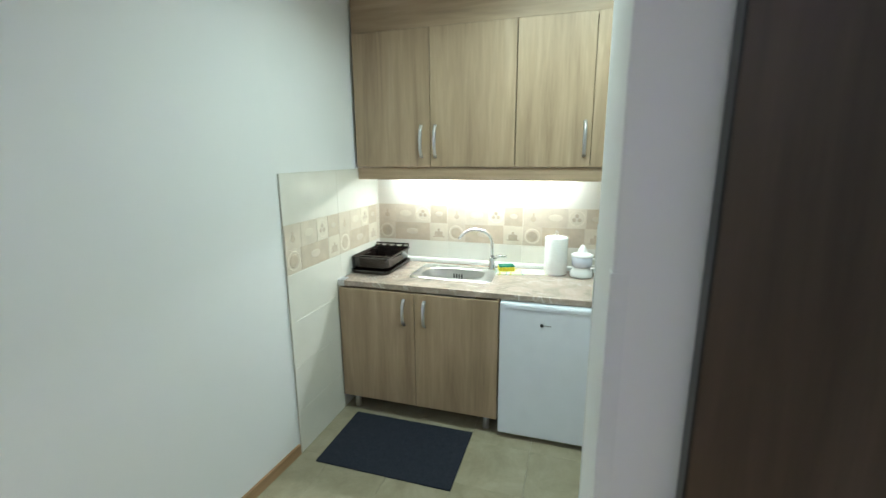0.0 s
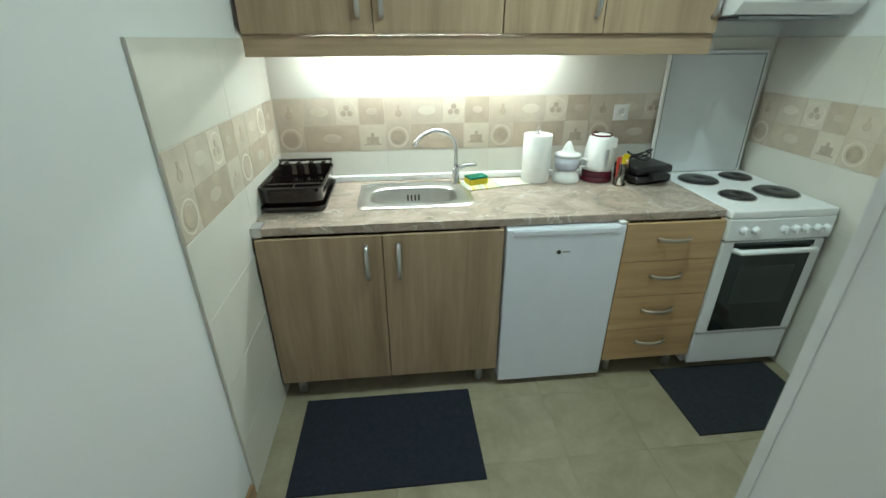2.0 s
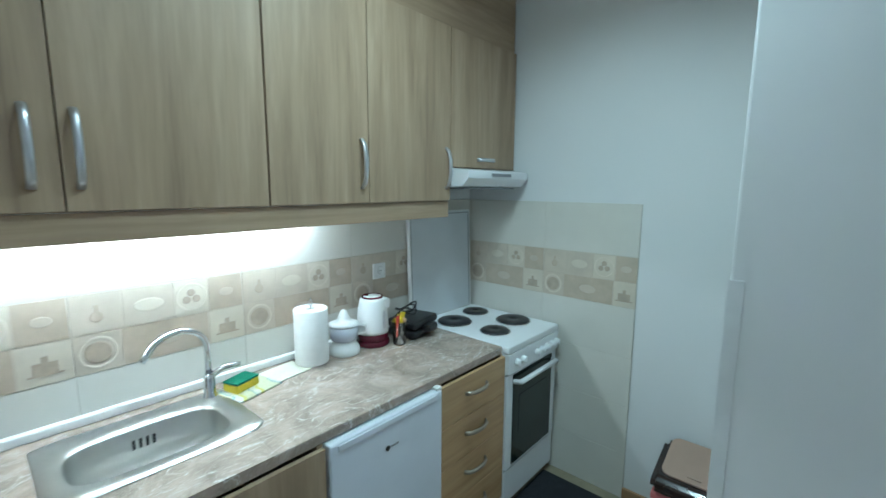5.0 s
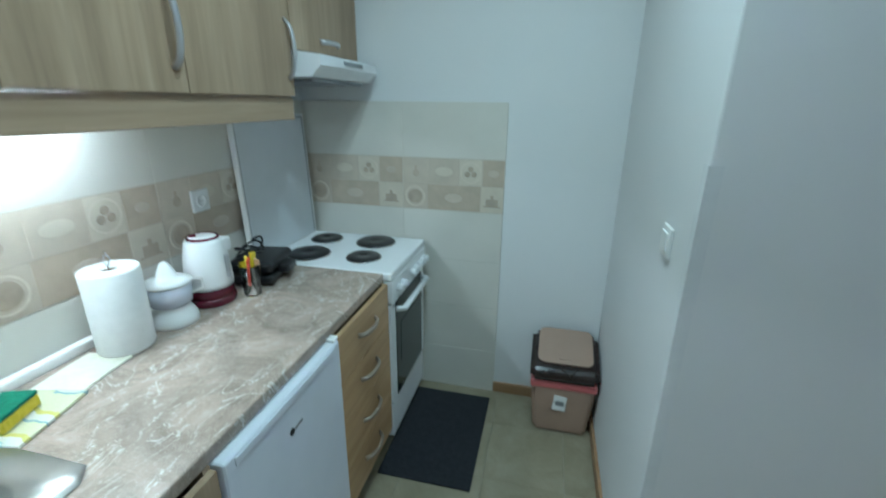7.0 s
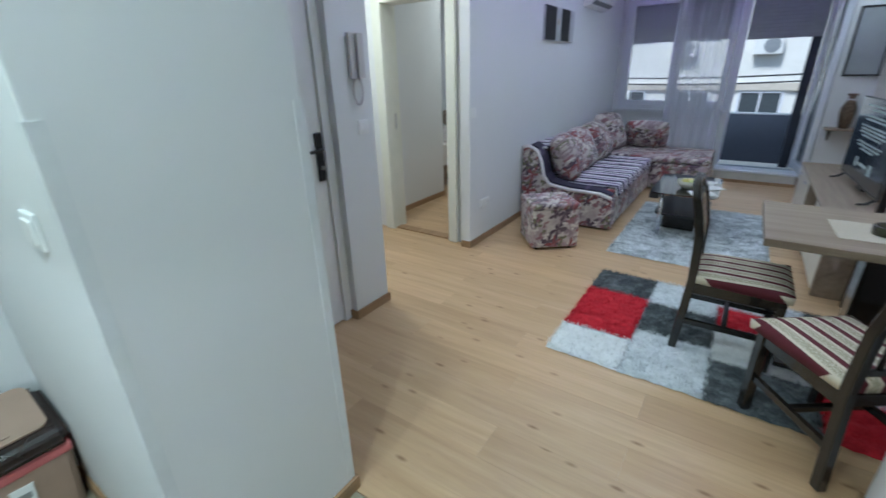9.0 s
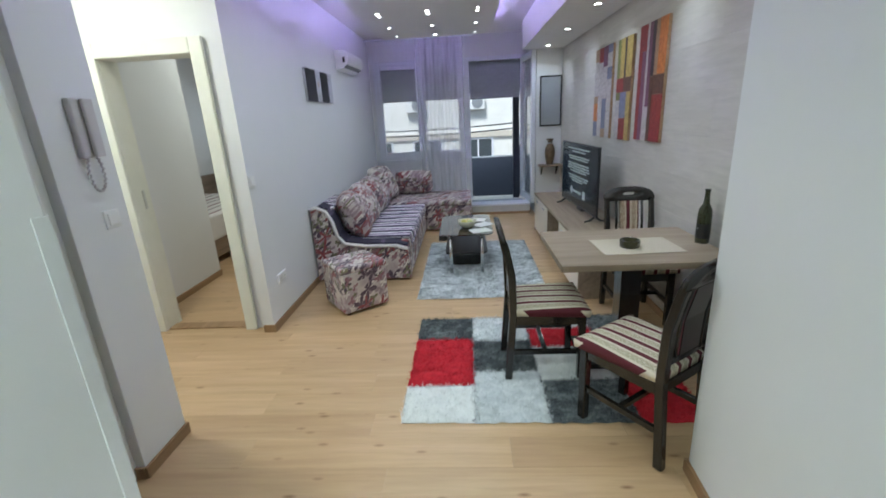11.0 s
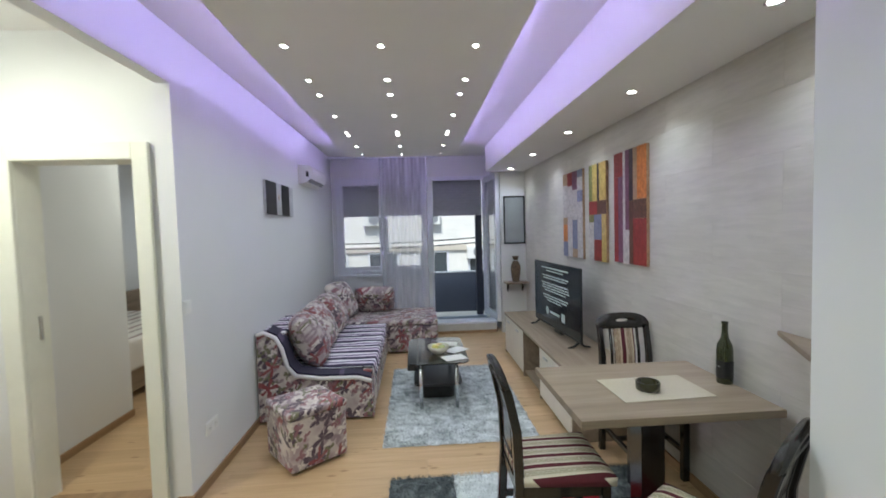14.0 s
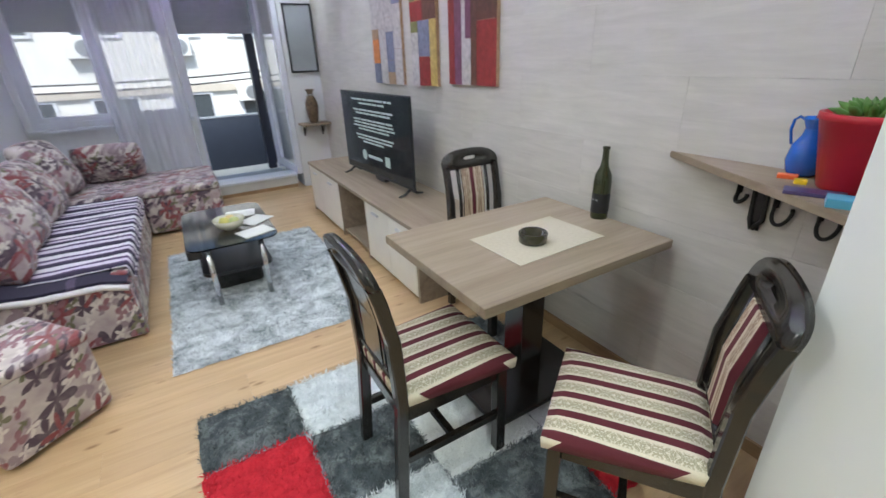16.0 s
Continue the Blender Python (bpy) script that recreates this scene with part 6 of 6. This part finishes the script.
part("drip_tray", tub([(0.125, 0.192, 0.0), (0.134, 0.201, 0.005), (0.138, 0.206, 0.028), (0.134, 0.202, 0.028), (0.128, 0.196, 0.008)]), RACK, dr, "", True)
part("basket", tub([(0.120, 0.186, 0.012), (0.126, 0.190, 0.05), (0.130, 0.194, 0.100), (0.136, 0.200, 0.104), (0.136, 0.200, 0.110), (0.132, 0.196, 0.112), (0.125, 0.189, 0.108), (0.120, 0.184, 0.05), (0.116, 0.180, 0.026)]), RACK, dr, "", True)
part("divider", box(-0.117, 0.122, -0.10, -0.090, 0.03, 0.098, 0.003), RACK, dr)
part("end_divider", box(0.0, 0.008, -0.18, -0.10, 0.03, 0.096, 0.003), RACK, dr)
for k in range(12):
    x = -0.11 + k * 0.02
    part("rib", tube([(x, -0.09, 0.04), (x, 0.0, 0.03), (x, 0.10, 0.045), (x, 0.175, 0.06)], 0.0022, 5), RACK, dr)
for k in range(6):
    part("cross_rib", box(-0.117, 0.122, -0.08 + k * 0.045, -0.076 + k * 0.045, 0.032, 0.036), RACK, dr)
for k in range(4):
    x = -0.085 + k * 0.058
    part("cutlery_post", box(x - 0.011, x + 0.011, 0.140, 0.180, 0.05, 0.126, 0.004), RACK, dr)
part("cutlery_bar", box(-0.125, 0.13, 0.178, 0.192, 0.126, 0.138, 0.004), RACK, dr)
for x in (-0.122, 0.121):
    part("back_corner", box(x, x + 0.008, 0.15, 0.19, 0.105, 0.1255, 0.003), RACK, dr)

pt = thing("paper_towel", "roll of white paper towel on a chrome stand", "paper towel", pose(1.085, 3.70, Z))
part("roll", lathe([(0.022, 0.008), (0.068, 0.008), (0.070, 0.012), (0.070, 0.236), (0.068, 0.240), (0.024, 0.240), (0.022, 0.236), (0.021, 0.10)], caps=False), plain("paper_towel_white", (0.80, 0.80, 0.79), 0.95, 0, 0.03, 40, 0.6), pt, "", True)
part("core", lathe([(0.0215, 0.232), (0.0195, 0.232), (0.0195, 0.09), (0.0, 0.09)], caps=False), plain("cardboard_core", (0.22, 0.16, 0.11), 0.9), pt, "brown cardboard core", True)
part("stand_rod", tube([(0, 0, 0), (0, 0, 0.245), (-0.010, 0, 0.262), (0, 0, 0.285), (0.010, 0, 0.262), (0.001, 0, 0.246)], 0.0025, 6), CHROME, pt, "chrome wire loop", True)
part("stand_base", cyl(0, 0, 0, 0.007, 0.064, seg=28), CHROME, pt)
ju = thing("citrus_juicer", "white and clear plastic citrus juicer", "juicer", pose(1.245, 3.695, Z))
part("foot", lathe([(0.068, 0), (0.070, 0.01), (0.066, 0.03), (0.056, 0.045), (0.05, 0.06), (0.05, 0.062)]), PLASTIC, ju, "", True)
part("jug", lathe([(0.052, 0.062), (0.060, 0.07), (0.064, 0.13), (0.061, 0.13), (0.057, 0.075), (0.0, 0.068)]), plain("juicer_milky", (0.52, 0.53, 0.60), 0.25, 0, 0.05), ju, "clear grey jug", True)
part("strainer", lathe([(0.066, 0.130), (0.068, 0.138), (0.05, 0.145), (0.03, 0.15), (0.026, 0.165), (0.012, 0.195), (0.0, 0.203)]), PLASTIC, ju, "white reamer cone", True)
part("grip", tube([(0.06, -0.02, 0.12), (0.098, -0.03, 0.11), (0.096, -0.03, 0.08), (0.062, -0.02, 0.075)], 0.006, 8), PLASTIC, ju, "", True)
ke = thing("electric_kettle", "white electric kettle with burgundy base", "kettle", pose(1.41, 3.695, Z, 0, 0, 48))
WINE = plain("burgundy_plastic", (0.085, 0.006, 0.018), 0.25, 0, 0.1, bumpy=0)
part("base", lathe([(0.078, 0), (0.080, 0.005), (0.078, 0.02), (0.072, 0.026), (0.0, 0.026)]), WINE, ke, "", True)
part("lower_band", lathe([(0.073, 0.026), (0.075, 0.03), (0.073, 0.06), (0.070, 0.061)]), WINE, ke, "", True)
part("body", lathe([(0.075, 0.060), (0.077, 0.075), (0.070, 0.16), (0.060, 0.215), (0.055, 0.224), (0.050, 0.226), (0.0, 0.226)]), PLASTIC, ke, "", True)
part("lid", lathe([(0.043, 0.226), (0.041, 0.233), (0.030, 0.236), (0.012, 0.234), (0.0, 0.234)]), PLASTIC, ke, "white lid", True)
part("lid_ring", lathe([(0.050, 0.226), (0.050, 0.232), (0.047, 0.235), (0.0435, 0.232), (0.0435, 0.226)], caps=False), WINE, ke, "burgundy lid ring", True)
part("lid_catch", box(-0.012, 0.012, 0.018, 0.040, 0.2345, 0.243, 0.004), WINE, ke, "burgundy lid catch")
part("spout", prism([(-0.03, -0.052), (-0.005, -0.085), (0.02, -0.055)], 0.175, 0.222, 0.004), PLASTIC, ke)
part("handle", tube([(0.045, 0.0, 0.21), (0.09, -0.01, 0.215), (0.105, -0.012, 0.17), (0.10, -0.012, 0.10), (0.066, -0.005, 0.075)], [0.012, 0.011, 0.010, 0.010, 0.010], 8), PLASTIC, ke, "", True)
part("water_gauge", box(-0.06, -0.035, -0.062, -0.05, 0.09, 0.17, 0.004), glass("gauge_clear", (0.75, 0.75, 0.8), 0.1), ke)
sg = thing("snack_glass", "glass holding colourful sugar and coffee sachets", "drinking glass", pose(1.485, 3.588, Z))
part("tumbler", lathe([(0.028, 0), (0.030, 0.004), (0.037, 0.115), (0.035, 0.115), (0.028, 0.008), (0, 0.006)]), GLASS, sg, "", True).visible_shadow = False
for k, (c, a) in enumerate((((0.72, 0.55, 0.02), 10), ((0.50, 0.05, 0.03), -12), ((0.72, 0.58, 0.05), 4), ((0.60, 0.40, 0.25), -5), ((0.70, 0.52, 0.02), 16))):
    part("sachet", xform(box(-0.014, 0.014, -0.004, 0.004, 0.008, 0.160 - 0.009 * k, 0.002), pose(-0.014 + 0.007 * k, 0.008 * (k % 3 - 1), 0, 4 * (k % 2), a, 25 * k)), plain("sachet_print", c, 0.35), sg, "printed sachet")
wm = thing("waffle_maker", "black sandwich maker with its cord on top", "sandwich maker", pose(1.645, 3.66, Z, 0, 0, 12))
part("lower_shell", box(-0.11, 0.11, -0.085, 0.09, 0.006, 0.045, 0.018, 3), BLACK, wm)
part("upper_shell", box(-0.11, 0.11, -0.085, 0.09, 0.049, 0.092, 0.020, 3), BLACK, wm)
part("grip", box(-0.04, 0.04, -0.125, -0.08, 0.03, 0.065, 0.010, 3), BLACK, wm)
for x in (-0.08, 0.08):
    part("foot", cyl(x, 0.0, 0, 0.008, 0.012), BLACK, wm)
part("cord", tube(arc(lambda s: (-0.02 + 0.065 * math.cos(s * 13), 0.03 + 0.045 * math.sin(s * 13), 0.10 + 0.045 * s + 0.012 * math.sin(s * 29)), 60), 0.0042, 6), BLACK, wm, "black coiled power cord", True)
spg = thing("sponge", "yellow kitchen sponge with green scouring side", "sponge", pose(0.775, 3.675, Z + 0.009, 0, 0, 20))
part("foam", box(-0.05, 0.05, -0.035, 0.035, 0, 0.028, 0.005), mottled("foam_yellow", (0.55, 0.42, 0.02), (0.66, 0.52, 0.03), (0.72, 0.58, 0.08), 80), spg)
part("scourer", box(-0.05, 0.05, -0.035, 0.035, 0.0285, 0.038, 0.003), mottled("scourer_green", (0.01, 0.10, 0.06), (0.015, 0.16, 0.09), (0.03, 0.2, 0.12), 90), spg)
tagged(part("sponge_pack", xform(box(-0.09, 0.09, -0.07, 0.07, 0, 0.008, 0.003), pose(0.795, 3.655, Z, 0, 0, 14)), stripes("pack_print", 0, 0.09, [(0, (0.60, 0.60, 0.40)), (0.55, (0.30, 0.42, 0.42)), (0.64, (0.62, 0.63, 0.56)), (0.86, (0.56, 0.52, 0.16))], 0.25, 1.4)), "printed plastic sponge wrapper on the worktop", "packet")
tagged(part("cleaning_cloth", xform(box(-0.095, 0.095, -0.065, 0.065, 0, 0.005, 0.002), pose(0.945, 3.695, Z, 0, 0, 8)), plain("cloth_cream", (0.62, 0.60, 0.50), 0.9, 0, 0.05, 60, 0.6)), "folded cream cleaning cloth on the worktop", "cloth")

# ---- waste bin ----
bn = thing("waste_bin", "brown plastic swing bin with dark lid frame", "waste bin", pose(2.165, 2.43, 0))
TAUPE = plain("bin_taupe", (0.36, 0.25, 0.19), 0.4, 0, 0.05)
bb = bmesh.new()
lo = [(-0.10, -0.125), (0.10, -0.125), (0.10, 0.125), (-0.10, 0.125)]
hi = [(-0.125, -0.15), (0.12, -0.15), (0.12, 0.15), (-0.125, 0.15)]
va = [bb.verts.new((x, y, 0)) for x, y in lo]
vb = [bb.verts.new((x, y, 0.30)) for x, y in hi]
bb.faces.new(va[::-1])
bb.faces.new(vb)
for i in range(4):
    bb.faces.new((va[i], va[(i + 1) % 4], vb[(i + 1) % 4], vb[i]))
bmesh.ops.bevel(bb, geom=list(bb.edges), offset=0.018, segments=3, affect='EDGES')
part("bucket", bb, TAUPE, bn)
part("bag_edge", box(-0.128, 0.123, -0.153, 0.153, 0.265, 0.305, 0.015, 3), plain("bag_pink", (0.45, 0.12, 0.12), 0.45), bn, "pink bin liner edge")
lf = bmesh.new()
pr = [(-0.135, 0.30), (-0.138, 0.34), (-0.122, 0.372), (0.0, 0.416), (0.118, 0.455), (0.125, 0.30)]
f0 = [lf.verts.new((x, -0.158, z)) for x, z in pr]
f1 = [lf.verts.new((x, 0.158, z)) for x, z in pr]
lf.faces.new(f0)
lf.faces.new(f1[::-1])
for i in range(len(pr)):
    j = (i + 1) % len(pr)
    lf.faces.new((f0[j], f0[i], f1[i], f1[j]))
bmesh.ops.recalc_face_normals(lf, faces=lf.faces[:])
bmesh.ops.bevel(lf, geom=list(lf.edges), offset=0.024, segments=3, affect='EDGES')
part("lid_frame", lf, plain("bin_dark", (0.022, 0.012, 0.010), 0.15, 0, 0.1, bumpy=0), bn, "glossy dark brown lid frame")
flap = part("flap", xform(rounded_sheet(-0.100, 0.118, -0.126, 0.126, -0.004, 0.007, 0.035), pose(0.002, 0, 0.4165, 0, -19.2, 0)), TAUPE, bn, "taupe swing flap")
part("flap_grip", xform(box(-0.078, -0.070, -0.028, 0.028, 0.006, 0.013, 0.003), pose(0.002, 0, 0.4165, 0, -19.2, 0)), TAUPE, flap)
part("side_handle", box(-0.03, 0.03, -0.158, -0.146, 0.12, 0.24, 0.005), BLACK, bn, "black side handle")
part("sticker", xform(box(-0.03, 0.03, -0.0015, 0.0015, -0.04, 0.04), pose(-0.122, 0.01, 0.19, 0, -4.6, 90)), PLASTIC, bn, "white sticker")
part("sticker_bar", xform(box(-0.02, 0.02, -0.002, 0.002, -0.012, 0.012), pose(-0.1235, 0.01, 0.19, 0, -4.6, 90)), GREYMETAL, bn)

# ---- wall tiles of the kitchen ----
ROWZ = [1.54 - 0.258 * k for k in range(7)]


def mesh_of(name, bm, material):
    me = bpy.data.meshes.new(name)
    bm.to_mesh(me)
    bm.free()
    me.materials.append(material)
    return me


def piece(name, me, parent, m):
    ob = new(name, me)
    ob.parent = parent
    ob.matrix_world = m
    return ob


TW, TG = 0.5255, 0.0008


def decor_tile(parent, m, width):
    """A tile with two rows of squares, each with its own motif; m puts its lower left corner on the wall (front looks along -y)."""
    t = piece("decor_tile", mesh_of("decor_tile", box(TG, width - TG, 0, 0.008, TG, 0.258 - TG, 0.001, 1), TILE_A), parent, m)
    full = [("top", 0.0, 0.135, TILE_A, "pear"), ("top", 0.135, 0.285, TILE_B if width < 0.3 else TILE_A, "oval"), ("top", 0.285, 0.40, TILE_C, "beans"), ("top", 0.40, 0.525, TILE_B, "dot"),
            ("low", 0.0, 0.125, TILE_A, "cup"), ("low", 0.125, 0.395, TILE_B, "oval"), ("low", 0.395, 0.525, TILE_C, "pot")]
    for row, a, b, mt, motif in full:
        if a >= width - 0.04:
            continue
        b = min(b, width)
        z0 = 0.131 if row == "top" else 0.003
        sq = box(a + 0.003, b - 0.003, -0.0012, 0.0005, z0, z0 + 0.124)
        q = part("decor_square", sq, mt, t)
        cx, cz = (a + b) / 2, z0 + 0.062
        s = bmesh.new()
        if motif == "cup":
            lathe([(0.036, 0), (0.034, 0.0012), (0, 0.0014)], seg=20, bm=s)
        elif motif == "beans":
            for dx, dy in ((-0.016, -0.008), (0.016, -0.008), (0.0, 0.017)):
                lathe([(0.014, 0), (0.012, 0.0012), (0, 0.0014)], dx, dy, 12, s)
        elif motif == "pot":
            box(-0.03, 0.03, -0.03, 0.005, 0, 0.0013, bm=s)
            box(-0.008, 0.008, 0.005, 0.024, 0, 0.0013, bm=s)
            box(-0.042, 0.042, -0.036, -0.03, 0, 0.0013, bm=s)
        elif motif == "pear":
            lathe([(0.018, 0), (0.016, 0.0012), (0, 0.0014)], 0, -0.012, 14, s)
            box(-0.006, 0.006, -0.005, 0.026, 0, 0.0012, bm=s)
        else:
            lathe([(0.03 if motif == "oval" else 0.022, 0), (0.028 if motif == "oval" else 0.02, 0.001), (0, 0.0012)], seg=18, bm=s)
            xform(s, Matrix.Diagonal((1.5 if motif == "oval" else 1.2, 0.75, 1, 1)))
        if motif in ("cup", "beans"):
            h = lathe([(0.052, 0), (0.051, 0.0008), (0.046, 0.0008), (0.045, 0)], seg=24, caps=False)
            part("motif_ring", xform(h, pose(cx, -0.0014, cz, 90, 0, 0)), MOTIF_P, t)
        xform(s, pose(cx, -0.0016, cz, 90, 0, 0))
        part("motif", s, MOTIF if motif in ("cup", "pot", "beans") else TILE_B if motif == "pear" else (TILE_C if row == "top" else TILE_A) if motif == "oval" else TILE_A, t)


def tile_wall(name, m, width, label):
    """Rows of tiles along +x of m, fronts toward -y."""
    w = thing(name, label, "wall tiles", kind="structure")
    part("grout", xform(box(0, width, 0.0014, 0.0105, 0, ROWZ[0]), m), GROUT, w)
    shared = {}
    x = 0.0
    while x < width - 0.02:
        tw = round(min(TW, width - x), 4)
        for k in range(6):
            z1 = ROWZ[k]
            z0 = max(0.0, ROWZ[k + 1]) if k < 5 else 0.0
            if k == 1:
                decor_tile(w, m @ pose(x, 0, z0), tw)
                continue
            key = (tw, round(z1 - z0, 3))
            if key not in shared:
                shared[key] = mesh_of("wall_tile", box(TG, tw - TG, 0, 0.008, TG, z1 - z0 - TG, 0.0012, 1), WALLTILE)
            piece("wall_tile", shared[key], w, m @ pose(x, 0, z0))
        x += TW


tile_wall("wall_tiles_back", pose(KX0 + 0.003, KY, 0), KX1 - KX0 - 0.006, "cream kitchen wall tiles with a coffee-motif border")
tile_wall("wall_tiles_left", pose(KX0, 2.725, 0, 0, 0, 90), KY - 2.725 - 0.003, "cream wall tiles with border beside the worktop")
tile_wall("wall_tiles_right", pose(KX1, KY - 0.003, 0, 0, 0, -90), KY - 2.785, "cream wall tiles with border beside the cooker")

for x0, x1 in ((KX0 - 0.010, KX0 + 0.0035), (KX1 - 0.0035, KX1 + 0.010)):
    setting("trim_tile_corner", box(x0, x1, KY - 0.0035, KY + 0.010, 0, 1.54), GROUT, "pale grout joint in the tiled corner", "trim")

# ---- stone tiles of the living room ----
sw = thing("wall_stone", "large pale stone-look wall tiles with fine joints", "wall", kind="structure")
meshes = {}
for r in range(9):
    y = -4.4 - (0.45 if r % 2 else 0.0)
    z0 = -0.01 + 0.27 * r
    z1 = min(z0 + 0.27, 2.38)
    while y < 0.78:
        ya, yb = max(y, -4.4), min(y + 0.9, 0.78)
        if yb - ya > 0.01:
            key = (round(yb - ya, 3), round(z1 - max(z0, 0), 3))
            if key not in meshes:
                meshes[key] = mesh_of("stone_tile", box(-0.010, 0, 0.0003, key[0] - 0.0003, 0.0003, key[1] - 0.0003, 0.0004, 1), STONE)
            piece("stone_tile", meshes[key], sw, pose(SX, ya, max(z0, 0)))
        y += 0.9

# ---- laid floors ----
fl = thing("floor", "light oak laminate floor in long boards", "floor", kind="structure")
PW, PL = 0.192, 1.285
plank = mesh_of("plank", box(0.0002, PL - 0.0002, 0.0002, PW - 0.0002, -0.010, 0, 0.0004, 1), LAMINATE)
SHORT = {1.0: plank}


def cut_plank(share):
    """A board sawn to a share of its length."""
    share = max(0.05, round(share * 20) / 20)
    if share not in SHORT:
        SHORT[share] = mesh_of("plank", box(0.0002, PL * share - 0.0002, 0.0002, PW - 0.0002, -0.010, 0, 0.0004, 1), LAMINATE)
    return SHORT[share]


row = 0
y = -5.2
while y < 1.70:
    west, east_end = -0.99, (5.1 if y < -1.9 else 3.65 if y < 0.5 else 2.3)
    x = west
    first = PL * max(0.1, round((row * 0.47 % 1.0) * 20) / 20)
    length = first
    while x < east_end - 0.02:
        length = min(length, PL, max(PL * 0.05, round((east_end - x) / PL * 20) / 20 * PL))
        piece("plank", cut_plank(length / PL), fl, pose(x, y, 0))
        x += length
        length = PL
    y += PW
    row += 1
kf = thing("floor_kitchen", "beige stone-look kitchen floor tiles", "floor", kind="structure")
FT = 0.345
tile = mesh_of("floor_tile", box(0.0007, FT - 0.0007, 0.0007, FT - 0.0007, -0.010, 0, 0.0004, 1), FLOORTILE)
for i in range(8):
    for j in range(7):
        piece("floor_tile", tile, kf, pose(-0.36 + i * FT, y + 0.004 + j * FT, 0))
